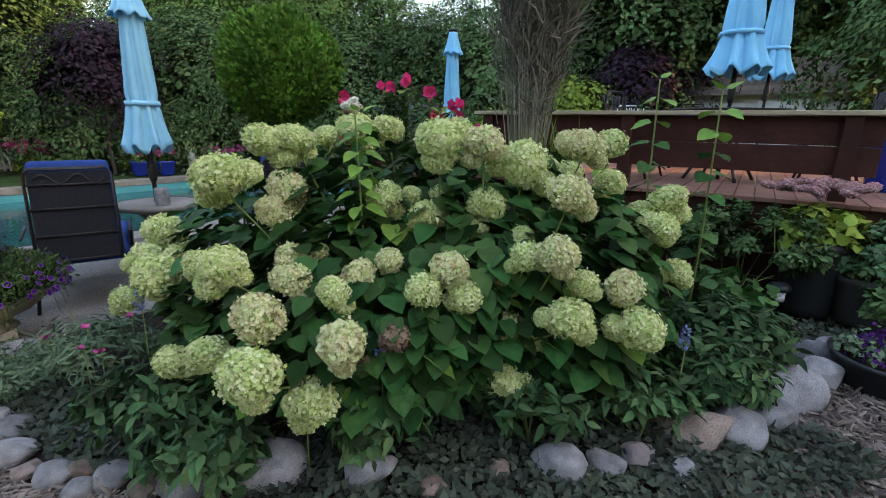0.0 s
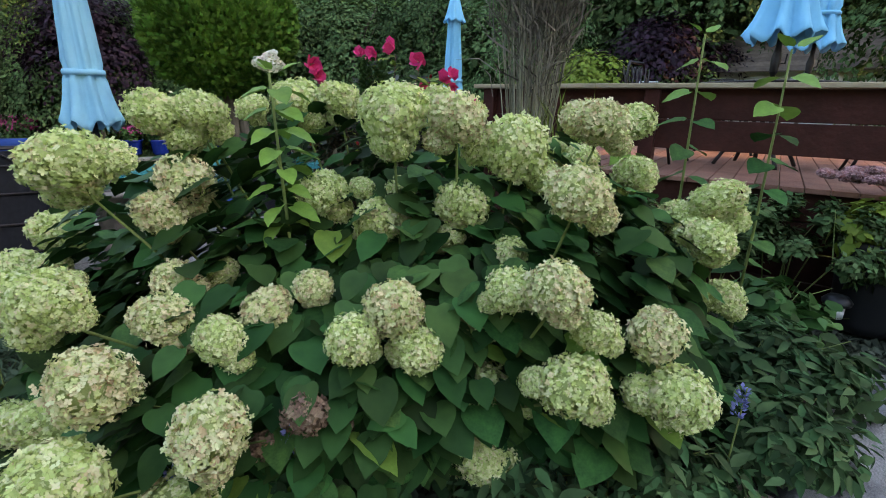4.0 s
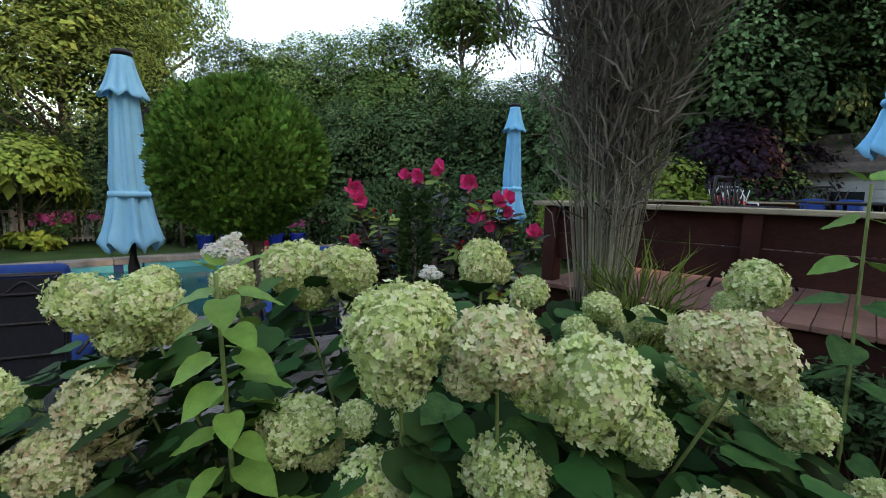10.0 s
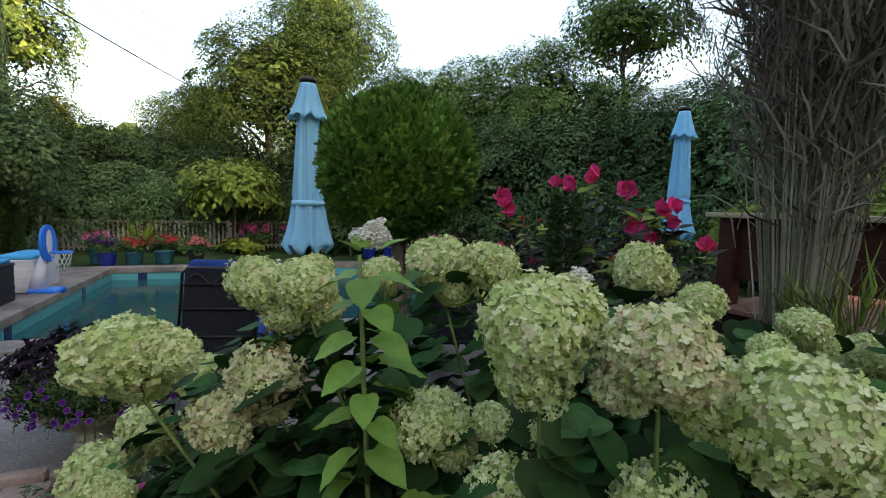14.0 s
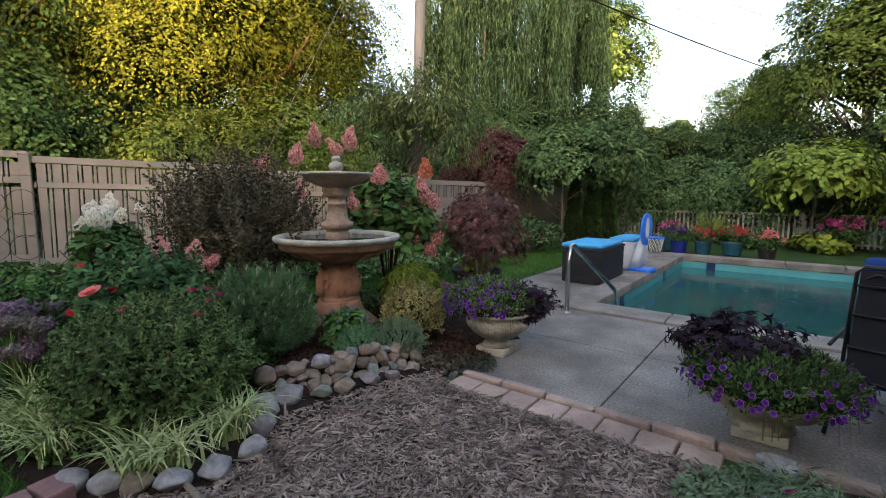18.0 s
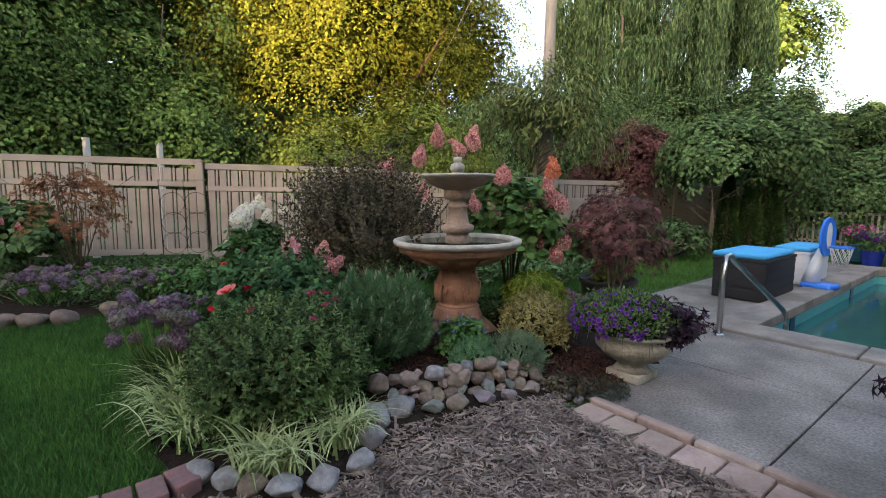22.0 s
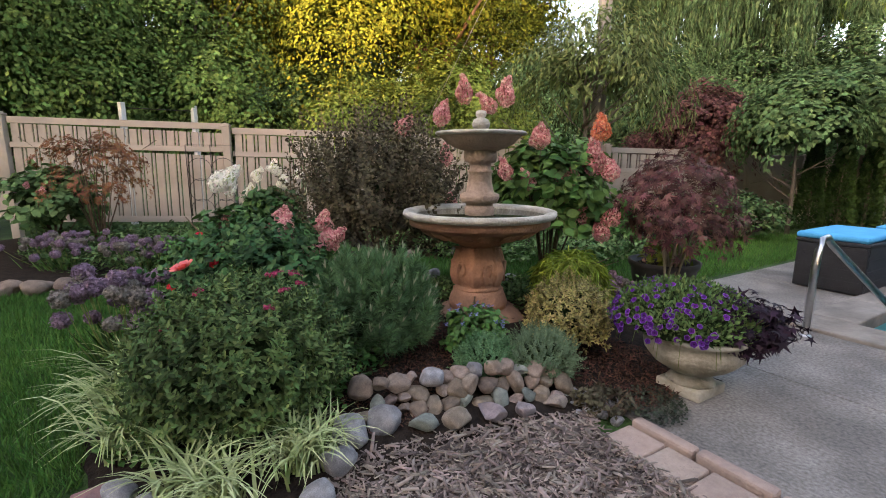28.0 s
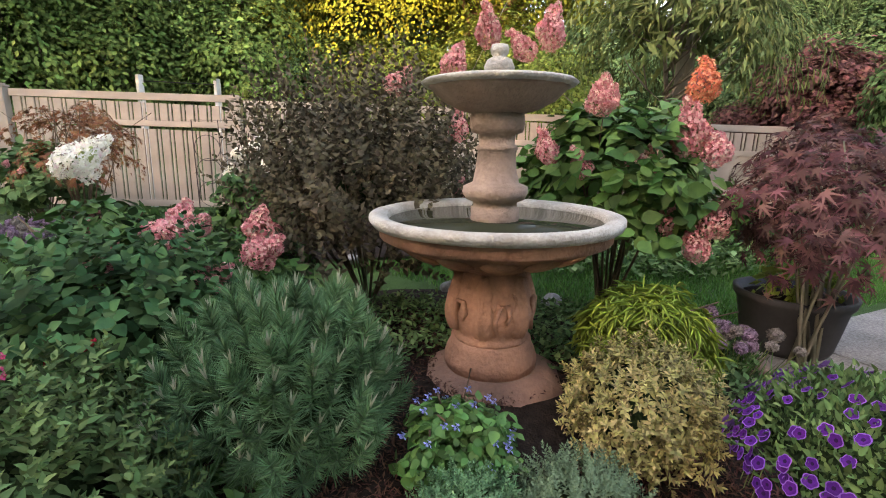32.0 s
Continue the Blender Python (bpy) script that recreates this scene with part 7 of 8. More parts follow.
    return t


def sweet_potato(at, z, rad, label, seed):
    t = thing("sweet_potato_vine", label, "plant", (*at, z))
    me = leaf_cloud("foliage", STAR, 900, 60, (rad, rad, rad * 0.55), 0.1, 0.048, "purple", np.random.default_rng(seed), 0.4)
    put("foliage", me, t)
    for _ in range(10):
        tubes("stem", [([(0, 0, -0.1), (R.normal(0, rad * 0.4), R.normal(0, rad * 0.4), 0.05)], 0.004)], "brownstem", t, 5)


urn((-4.56, 1.35), "weathered fluted stone urn planter on the patio corner", 81, 1.12)
petunias((-4.6, 1.27), 0.46, 0.42, "purple petunias spilling over the stone urn", 82, 0.9, 360, 0.58, -0.1)
sweet_potato((-4.56, 1.6), 0.5, 0.32, "purple-black sweet potato vine in the stone urn", 83)
urn((-3.02, 2.85), "wide weathered fluted stone urn planter beside the path", 84, 1.4)
petunias((-2.92, 2.8), 0.4, 0.46, "purple petunias spilling over the stone urn", 85, 2.6, 180, 0.42)
sweet_potato((-3.14, 2.78), 0.52, 0.42, "purple-black sweet potato vine in the stone urn", 86)

# ---- stones ----
def stone_mesh(name, seed, material, sq=0.65):
    r = np.random.default_rng(seed)
    bm = bmesh.new()
    bmesh.ops.create_icosphere(bm, subdivisions=3, radius=1.0)
    off = Vector(r.uniform(0, 50, 3))
    for v in bm.verts:
        k = 1 + 0.22 * noise.noise(v.co * 0.9 + off) + 0.1 * noise.noise(v.co * 2.3 + off)
        v.co = Vector((v.co.x * k, v.co.y * k, v.co.z * k * sq))
    hard = sq < 0.6
    for _ in range(11 if hard else 8):
        n = Vector(rdir(1, r)[0])
        lim = (r.uniform(0.5, 0.72) if hard else r.uniform(0.6, 0.78)) * (sq if abs(n.z) > 0.7 else 1)
        for v in bm.verts:
            e = v.co.dot(n) - lim
            if e > 0:
                v.co -= n * e * (1.0 if hard else 0.8)
    me = bpy.data.meshes.new(name)
    bm.to_mesh(me)
    bm.free()
    me.materials.append(M[material])
    me.polygons.foreach_set("use_smooth", [True] * len(me.polygons))
    return me


STONES = [stone_mesh("stone", 90 + i, "stone" if i < 4 else "tanstone" if i < 7 else ("greenstone", "mauvestone", "pinkstone")[i % 3], 0.62 + 0.1 * (i % 3) if i < 7 else 0.5) for i in range(13)]


def stone(x, y, s, k=None, z=None, label="", el=1.0):
    k = int(R.integers(0, 7)) if k is None else k
    zz = gz(x, y) + s * 0.35 if z is None else z
    ob = put("edging_stone", STONES[k], None, pose(x, y, zz, R.normal(0, 8), R.normal(0, 8), R.uniform(0, 360)) @ Matrix.Diagonal((s * el, s, s * R.uniform(0.85, 1.1), 1)))
    return tagged(ob, label or ("flat multicoloured field stone stacked at the bed edge" if k > 6 else "rounded tan field stone edging the bed" if k > 3 else "rounded grey field stone edging the bed"), "stone", "bed edging stones")


for x, y, s, k in [(-2.58, 2.64, 0.114, 3), (-2.27, 2.37, 0.076, 0), (-2.18, 2.18, 0.115, 8), (-1.99, 1.94, 0.081, 0), (-1.81, 1.86, 0.084, 1), (-1.65, 1.68, 0.091, 2), (-1.85, 1.77, 0.081, 0), (-1.34, 1.56, 0.081, 3), (-1.26, 1.60, 0.058, 5), (-1.10, 1.55, 0.075, 2), (-1.18, 1.49, 0.064, 0), (-0.93, 1.50, 0.068, 4), (-0.79, 1.56, 0.137, 0), (-0.50, 1.59, 0.133, 2), (-0.14, 1.61, 0.115, 1), (0.34, 1.65, 0.056, 4), (0.57, 1.68, 0.107, 0), (0.76, 1.71, 0.085, 3), (0.91, 1.74, 0.101, 7), (1.17, 1.93, 0.209, 8), (1.38, 1.95, 0.130, 2), (1.58, 2.07, 0.126, 1), (1.80, 2.29, 0.178, 3), (2.10, 2.50, 0.129, 0), (2.24, 2.70, 0.144, 2), (2.46, 2.84, 0.137, 3)] + [(-1.5, 1.6, 0.08, 8), (0.1, 1.55, 0.06, 5), (1.05, 1.7, 0.06, 1), (2.0, 2.38, 0.07, 2)]:
    stone(x, y, s, k)
for x, y, s, k in [(-2.98, -0.33, 0.1, 1), (-3.16, -0.36, 0.12, 0), (-3.3, -0.24, 0.11, 3), (-3.36, -0.06, 0.1, 9), (-3.46, 0.1, 0.09, 4), (-3.58, 0.26, 0.1, 7), (-3.72, 0.42, 0.09, 10), (-3.88, 0.56, 0.09, 11), (-4.04, 0.7, 0.08, 0), (-2.76, -0.3, 0.09, 3), (-2.58, -0.42, 0.1, 2), (-2.47, -0.58, 0.1, 1), (-2.45, -0.76, 0.08, 5), (-2.46, -0.92, 0.09, 0), (-2.45, -1.1, 0.1, 3)]:
    stone(x, y, s, k)
for lay in range(3):
    for q in range(13):
        f = (q + 0.5 * (lay % 2) + R.normal(0, 0.12)) / 13
        x, y = -3.3 - 0.74 * f - 0.045 * lay, -0.36 + 1.0 * f - 0.035 * lay
        st = stone(x, y, R.uniform(0.052, 0.086), int(R.choice([4, 5, 6, 12, 9, 4, 5, 6, 12, 4, 0, 8, 11])), z=gz(x, y) + 0.02 + 0.052 * lay + R.normal(0, 0.01), el=R.uniform(0.95, 1.25))
        st.matrix_basis = st.matrix_basis @ pose(0, 0, 0, R.uniform(-30, 30), R.uniform(-30, 30), 0)
for x, y in [(-3.95, -5.68), (-4.27, -5.5), (-4.42, -5.23), (-4.6, -4.98), (-5.03, -4.7), (-5.4, -4.4), (-5.9, -4.1)]:
    stone(x, y, 0.17, 4 + int(R.integers(0, 3)))
eb = thing("brick_edging", "row of red edging bricks between lawn and mulch", "edging", kind="structure")
for k, (x, y) in enumerate([(-2.38, -1.14), (-2.25, -1.2), (-2.13, -1.28), (-2.03, -1.38), (-1.94, -1.49), (-1.87, -1.61), (-1.8, -1.73)]):
    part("brick", boxm(-0.062, 0.062, -0.1, 0.1, -0.06, 0.055, 0.008), "redbrick", eb, m=pose(x, y, 0.02, 0, 0, -28 - 5 * k + R.normal(0, 2)))
# ---- poolside ----
def storage_box(u, v, lu, lv, h, label, material, cushion):
    t = thing("storage_box", label, "storage box", kind="")
    t.matrix_world = PFM @ pose(u, v, 0)
    part("body", boxm(0, lu, 0, lv, 0.012, h, 0.012), material, t)
    part("lid", boxm(-0.015, lu + 0.015, -0.015, lv + 0.015, h, h + 0.045, 0.012), material, t)
    for k in range(4):
        part("rib", boxm(0.02, lu - 0.02, -0.008, -0.001, 0.06 + k * 0.13, 0.15 + k * 0.13, 0.003), material, t)
        part("rib", boxm(lu + 0.001, lu + 0.008, 0.02, lv - 0.02, 0.06 + k * 0.13, 0.15 + k * 0.13, 0.003), material, t)
    c = thing("seat_cushion", "aqua blue outdoor cushion lying on the storage box", "cushion")
    c.matrix_world = PFM @ pose(u, v, h + 0.045)
    part("pad", boxm(*cushion, 0.0, 0.075, 0.03), "aqua", c, smooth=True)


storage_box(-1.02, 4.33, 0.68, 1.14, 0.55, "black resin deck storage box beside the pool", "wicker", (-0.02, 0.68, -0.02, 1.08))
storage_box(-0.85, 6.2, 0.5, 1.0, 0.5, "grey resin deck storage box beside the pool", "toywhite", (0.0, 0.5, 0.0, 1.0))


def hoop():
    t = thing("basketball_hoop", "blue and white toy poolside basketball hoop", "toy")
    t.matrix_world = Matrix.Translation((-8.96, 4.62, 0)) @ pose(0, 0, 0, 0, 0, 40)
    part("base", boxm(-0.2, 0.22, -0.17, 0.17, 0.0, 0.1, 0.04), "toyblue", t, smooth=True)
    V, F = [], []
    tube_into(V, F, [(-0.12, 0, 0.08), (-0.1, 0, 0.3), (0.0, 0, 0.62)], [0.13, 0.09, 0.06], 12)
    put("support", mesh_of("support", V, F, "toywhite", True), t)
    bm = bmesh.new()
    bmesh.ops.create_cone(bm, segments=32, radius1=1, radius2=1, depth=1, cap_ends=True)
    bmesh.ops.transform(bm, matrix=pose(0.05, 0, 0.82, 0, 90, 0) @ Matrix.Diagonal((0.3, 0.2, 0.035, 1)), verts=bm.verts)
    part("backboard", bm, "toyblue", t, smooth=False)
    bm = bmesh.new()
    bmesh.ops.create_cone(bm, segments=32, radius1=1, radius2=1, depth=1, cap_ends=True)
    bmesh.ops.transform(bm, matrix=pose(0.072, 0, 0.84, 0, 90, 0) @ Matrix.Diagonal((0.2, 0.07, 0.006, 1)), verts=bm.verts)
    part("decal", bm, "toywhite", t)
    ring = [(0.24 + 0.14 * math.cos(a), 0.14 * math.sin(a), 0.68) for a in np.linspace(0, 2 * math.pi, 25)]
    tubes("rim", [(ring, 0.014)], "toyblue", t, 8)
    net = []
    for k in range(12):
        for sg in (-1, 1):
            net.append(([(0.24 + (0.14 - 0.05 * f) * math.cos(k * math.pi / 6 + sg * f * 0.9), (0.14 - 0.05 * f) * math.sin(k * math.pi / 6 + sg * f * 0.9), 0.68 - 0.26 * f) for f in (0, 0.33, 0.66, 1)], 0.004))
    tubes("net", net, "whitepaint", t, 4)


hoop()


def grab_rail():
    t = thing("pool_handrail", "curved stainless steel pool handrail on the coping", "handrail")
    t.matrix_world = PFM
    for u in (-0.13,):
        pts = [(u, 2.42, 0.0), (u, 2.42, 0.6), (u, 2.44, 0.76), (u, 2.5, 0.84), (u, 2.58, 0.85), (u, 2.68, 0.78), (u + 0.22, 3.62, 0.12), (u + 0.23, 3.74, -0.1), (u + 0.23, 3.74, -0.7)]
        tubes("tube", [(pts, 0.029)], "steel", t, 12)
        V, F = lathe([(0.001, 0), (0.05, 0), (0.045, 0.012), (0.022, 0.02)], 20)
        put("escutcheon", mesh_of("escutcheon", V, F, "steel", True), t, pose(u, 2.42, 0.002))


grab_rail()


def lounger(at, rz, label):
    t = thing("lounge_chair", label, "lounge chair", (*at, 0), rz=rz)
    bk = pose(0, 0, 0.36, -12, 0, 0) @ Matrix.Diagonal((0.86, 1, 1, 1))
    part("cushion_back", boxm(-0.3, 0.3, 0.03, 0.16, 0.06, 0.81, 0.045), "navy", t, "navy blue back cushion", m=bk, smooth=True)
    part("back_sling", boxm(-0.29, 0.29, 0.0, 0.02, 0.04, 0.72, 0.004), "mesh", t, "black mesh sling", m=bk)
    fr = [([(-0.31, 0, 0.0), (-0.31, 0, 0.7), (-0.27, 0, 0.74), (0.27, 0, 0.74), (0.31, 0, 0.7), (0.31, 0, 0.0)], 0.013)]
    fr += [([(-0.3, -0.012, z), (0.3, -0.012, z)], 0.008) for z in (0.05, 0.24, 0.44, 0.62)]
    tubes("back_frame", fr, "bronze", t, 8, m=bk)
    tubes("scroll", [([(-0.25 + 0.5 * f, -0.015, 0.66 + 0.035 * math.sin(f * math.pi * 4)) for f in np.linspace(0, 1, 25)], 0.006)], "bronze", t, 6, m=bk)
    part("seat_cushion", boxm(-0.31, 0.31, 0.05, 1.3, 0.36, 0.46, 0.035), "navy", t, "navy blue seat cushion", smooth=True)
    tubes("seat_frame", [([(-0.33, 0, 0.36), (-0.33, 1.35, 0.36), (0.33, 1.35, 0.36), (0.33, 0, 0.36)], 0.014)], "bronze", t, 8)
    for x in (-0.3, 0.3):
        tubes("arm", [([(x * 1.1, 0.0, 0.6), (x * 1.15, 0.4, 0.62), (x * 1.12, 0.52, 0.55), (x * 1.08, 0.5, 0.36)], 0.012)], "bronze", t, 8)
        for y in (0.05, 1.2):
            tubes("leg", [([(x, y, 0.36), (x, y + 0.02, 0.2), (x * 1.08, y, 0.0)], 0.013)], "bronze", t, 8)


lounger((-2.74, 3.42), 37, "navy cushioned metal lounge chair seen from behind by the pool")
lounger((-1.6, 4.9), 37, "navy cushioned metal lounge chair by the pool")


def side_table(at, h, r):
    t = thing("side_table", "round grey cast stone side table by the pool", "table", (*at, 0))
    V, F = lathe([(0.001, h - 0.05), (r * 0.9, h - 0.05), (r, h - 0.035), (r, h - 0.01), (r * 0.96, h), (0.001, h)], 40, 0.001)
    put("top", mesh_of("top", V, F, "coping", True), t)
    V, F = lathe([(0.001, 0), (0.2, 0), (0.19, 0.06), (0.1, 0.12), (0.08, 0.3), (0.1, h - 0.15), (0.18, h - 0.05), (0.001, h - 0.05)], 28, 0.002, 4, 6, 0.1)
    put("pedestal", mesh_of("pedestal", V, F, "coping", True), t)


side_table((-2.64, 4.22), 0.72, 0.34)
j = thing("candle_jar", "grey stoneware jar standing on the side table", "jar", (-2.5, 4.1, 0.72))
Vj, Fj = lathe([(0.001, 0), (0.055, 0), (0.06, 0.01), (0.058, 0.14), (0.05, 0.15), (0.048, 0.13), (0.001, 0.12)], 20)
put("body", mesh_of("body", Vj, Fj, "stone", True), j)


def pot(name, label, at, r, h, material, z=0.0, fill=None, fr=0.0, fh=0.0, n=900, leaf=0.06, seed=1, flower=None, shape=DIAMOND, group=""):
    t = thing(name, label, "plant pot", (*at, z), group)
    V, F = lathe([(0.001, 0), (r * 0.72, 0), (r * 0.78, h * 0.1), (r * 0.93, h * 0.8), (r, h * 0.88), (r * 1.03, h), (r * 0.93, h), (r * 0.88, h * 0.85), (0.001, h * 0.84)], 28)
    put("pot", mesh_of("pot", V, F, material, True), t)
    V, F = lathe([(0.001, h * 0.85), (r * 0.87, h * 0.86), (0.001, h * 0.9)], 16)
    put("soil", mesh_of("soil", V, F, "soil", True), t)
    if fill:
        p = thing("potted_plant", "leafy plant growing in the pot beside it" if not flower else "flowering plant growing in a pot", "plant", (*at, z + h * 0.88))
        rr = np.random.default_rng(seed)
        put("foliage", leaf_cloud("foliage", shape, n, 30, (fr, fr, fh / 2), fr * 0.35, leaf, fill, rr), p, pose(0, 0, fh * 0.45))
        if flower:
            put("bloom_mass", leaf_cloud("bloom_mass", DIAMOND, n // 2, 30, (fr * 1.05, fr * 1.05, fh / 2), fr * 0.3, leaf * 0.8, flower, rr, low=0.0), p, pose(0, 0, fh * 0.55), kind="stuff")
    return t


for i, (x, y, f) in enumerate([(-8.45, 12.1, "magenta"), (-7.9, 12.35, "magenta"), (-7.1, 13.3, "magenta"), (-6.6, 13.6, "magenta")]):
    pot("glazed_pot", "cobalt blue glazed pot by the far pool edge", (x, y), 0.24, 0.38, "bluepot", 0, "green", 0.3, 0.4, 500, 0.08, 100 + i, f, group="cobalt pots")
for i, (u, v, mt, rr, h, fl) in enumerate([(0.3, 9.75, "tealpot", 0.2, 0.32, "red"), (0.9, 9.9, "tealpot", 0.24, 0.34, "red"), (-0.2, 9.6, "bluepot", 0.2, 0.34, "violet"), (1.6, 9.8, "greypot", 0.2, 0.28, "salmon"), (-0.5, 10.1, "tealpot", 0.2, 0.4, "magenta")]):
    x, y, _ = PF(u, v)
    pot("glazed_pot", "glazed planter crowded at the pool corner", (x, y), rr, h, mt, 0, "green", 0.32, 0.42, 600, 0.07, 110 + i, fl, group="pool corner pots")

# ---- more of the beds ----
def inside(x, y, poly):
    c, n = False, len(poly)
    for i in range(n):
        (x0, y0), (x1, y1) = poly[i], poly[(i + 1) % n]
        if (y0 > y) != (y1 > y) and x < (x1 - x0) * (y - y0) / (y1 - y0) + x0:
            c = not c
    return c


def allium(at, n, spread, zlo, zhi, hr, seed, label):
    r = np.random.default_rng(seed)
    g = gz(*at)
    t = thing("allium_clump", label, "flowers", (*at, g))
    me = ALLIUM
    for k in range(n):
        x, y, z = r.normal(0, spread), r.normal(0, spread), r.uniform(zlo, zhi)
        tubes("stem", [([(x * 0.4, y * 0.4, 0), (x * 0.8, y * 0.8, z * 0.6), (x, y, z)], [0.004, 0.003, 0.0025])], "stem", t, 4)
        s = hr * r.uniform(0.75, 1.15)
        kk = 0 if r.uniform() < 0.6 else 1
        fh = put("flower_head", me[kk], t, pose(x, y, z, r.normal(0, 20), r.normal(0, 20), r.uniform(0, 360)) @ Matrix.Diagonal((s, s, s, 1)))
        put("inner_core", ALLIUM_CORE[kk], fh)
    m = 170
    a = r.uniform(0, 6.28, m)
    put("leaf_tuft", scatter_mesh("leaf_tuft", BLADE, np.stack([r.normal(0, spread * 0.5, m), r.normal(0, spread * 0.5, m), 0 * a], 1), np.stack([np.cos(a) * 0.6, np.sin(a) * 0.6, 1 + 0 * a], 1), rdir(m, r), r.uniform(zlo * 0.8, zlo * 1.5, m), "green"), t)


ALLIUM = [floret_head("allium_head", 150, "mauve", 201, 0.92, 0, 0.17, 0), floret_head("allium_head", 150, "alliumdry", 202, 0.92, 0, 0.17, 0)]
ALLIUM_CORE = [core_mesh("inner_core", m) for m in ("mauve", "alliumdry")]
allium((-3.28, -2.08), 54, 0.16, 0.36, 0.72, 0.055, 203, "mauve allium globes beside the striped grass")
allium((-5.3, -6.2), 48, 0.26, 0.28, 0.46, 0.052, 204, "mauve allium globes in the fence bed")
allium((-5.55, -4.85), 44, 0.24, 0.28, 0.5, 0.052, 205, "mauve allium globes in the fence bed")
allium((-6.1, 0.95), 24, 0.16, 0.2, 0.34, 0.04, 206, "small dark allium globes behind the fountain")


def rose_bush(at):
    r = np.random.default_rng(207)
    rs = sprig((OVATE[0] * np.array((1.15, 1, 1)), OVATE[1]), "roseleaf", 9, 0.13, 0.062, 0.2)
    t = sprig_shrub("rose_bush", "green rose bush with coral pink blooms", at, (0.5, 0.42, 0.42), 0.4, rs, 260, 208, "stem", core=0.5)
    PP, DD, NN, SS = [], [], [], []
    for ring, (k, s, up) in enumerate(((6, 1.0, 0.25), (5, 0.72, 0.7), (4, 0.45, 1.4))):
        for q in range(k):
            a = q * 2 * math.pi / k + ring * 0.5
            PP.append((0, 0, 0.02 * ring)), DD.append((math.cos(a), math.sin(a), up)), NN.append((-math.cos(a) * up, -math.sin(a) * up, 1)), SS.append(s)
    wide = (PETAL[0] * np.array((1.5, 1, 1)), PETAL[1])
    me = [scatter_mesh("rose", wide, PP, DD, NN, SS, mt) for mt in ("salmon", "red")]
    for x, y, z, s, k in [(-3.2, -1.47, 0.86, 0.075, 0), (-3.75, -1.95, 0.95, 0.03, 1), (-3.6, -1.35, 0.62, 0.05, 1), (-3.35, -1.3, 0.66, 0.04, 1), (-3.95, -1.6, 0.9, 0.03, 1), (-3.3, -1.7, 0.7, 0.035, 1), (-3.62, -1.14, 0.72, 0.04, 1), (-3.45, -1.5, 0.84, 0.035, 1), (-3.7, -1.7, 0.9, 0.03, 0), (-4.0, -1.9, 0.85, 0.03, 0)]:
        put("rose", me[k], t, pose(x - at[0], y - at[1], z - gz(*at), r.normal(10, 20), r.normal(35, 15), r.uniform(0, 40)) @ Matrix.Diagonal((s, s, s, 1)))


rose_bush((-3.85, -1.55))
shrub("leafy_perennial", "bright green feathery clump in the fence bed", (-5.75, -4.3), (0.5, 0.5, 0.25), 0.3, "green", 2200, 50, 0.14, 0.06, seed=209)
t = shrub("panicle_hydrangea", "hydrangea with fading pink flowers against the fence", (-6.2, -8.0), (0.75, 0.75, 0.6), 0.75, "dark", 2600, 60, 0.22, 0.13, OVATE, 210)
for k in range(7):
    q = rdir(1)[0]
    head_at(t, "pink", q[0] * 0.7, q[1] * 0.7, 0.75 + abs(q[2]) * 0.45, 0.06)
t = shrub("japanese_maple", "small bronze-orange maple in front of the tan fence", (-6.3, -7.0), (0.8, 0.8, 0.75), 1.22, "orangeleaf", 1700, 52, 0.18, 0.075, PALM, 211, nl=14, category="tree", layered=True)
t = shrub("japanese_maple", "small maroon japanese maple with thin stems by a charcoal pot", (-6.5, 1.36), (0.58, 0.6, 0.48), 1.06, "mapleleaf", 1700, 60, 0.2, 0.095, PALM, 212, stems="cane", nl=12, category="tree", low=-0.9, layered=True)
pot("planter_pot", "large charcoal pot at the patio corner", (-6.84, 1.32), 0.36, 0.42, "greypot", 0.0, "lime", 0.28, 0.25, 260, 0.08, 213)
shrub("leafy_perennial", "mixed green perennials along the fence", (-10.2, 1.2), (0.9, 0.9, 0.35), 0.35, "green", 2400, 60, 0.22, 0.09, seed=214)
shrub("leafy_perennial", "mixed green perennials along the fence", (-11.8, 3.0), (0.9, 0.9, 0.45), 0.4, "dark", 2400, 60, 0.22, 0.1, seed=215)
shrub("leafy_perennial", "mixed green perennials along the fence", (-8.6, -1.4), (0.8, 0.8, 0.35), 0.35, "green", 2000, 50, 0.22, 0.09, seed=216)
shrub("heuchera_clump", "low grey-purple foliage among pebbles", (-3.98, 0.82), (0.16, 0.16, 0.08), 0.07, "duskshrub", 700, 26, 0.05, 0.035, seed=217)
for i in range(34):
    a = R.uniform(0, 6.28)
    stone(-4.05 + 0.22 * math.cos(a) * R.uniform(), 0.78 + 0.2 * math.sin(a) * R.uniform(), R.uniform(0.018, 0.05), int(R.integers(0, 7)), z=R.uniform(0.01, 0.06), label="small rounded pebble in the bed corner")
for x, y, f, u in [(-8.9, -0.9, 1, 1), (-9.6, 0.2, 1, 1), (-10.4, 1.4, 1, 1), (-11.3, 2.3, 1, 1), (-7.8, -2.2, 1, 1), (-12.3, 3.1, 1, 1), (-8.3, -1.6, 1, 1), (-7.2, -2.9, 1, 1), (-10.0, 0.8, 1, 1), (-10.9, 1.9, 1, 1)]:
    stone(x, y, 0.12, int(R.integers(0, 7)))

for x, y in [(-6.62, 0.5), (-6.45, 0.85), (-6.2, 1.12), (-6.78, 0.1), (-6.86, -0.4), (-6.9, -0.95), (-6.8, -1.4)]:
    stone(x, y, 0.11, int(R.integers(0, 7)))

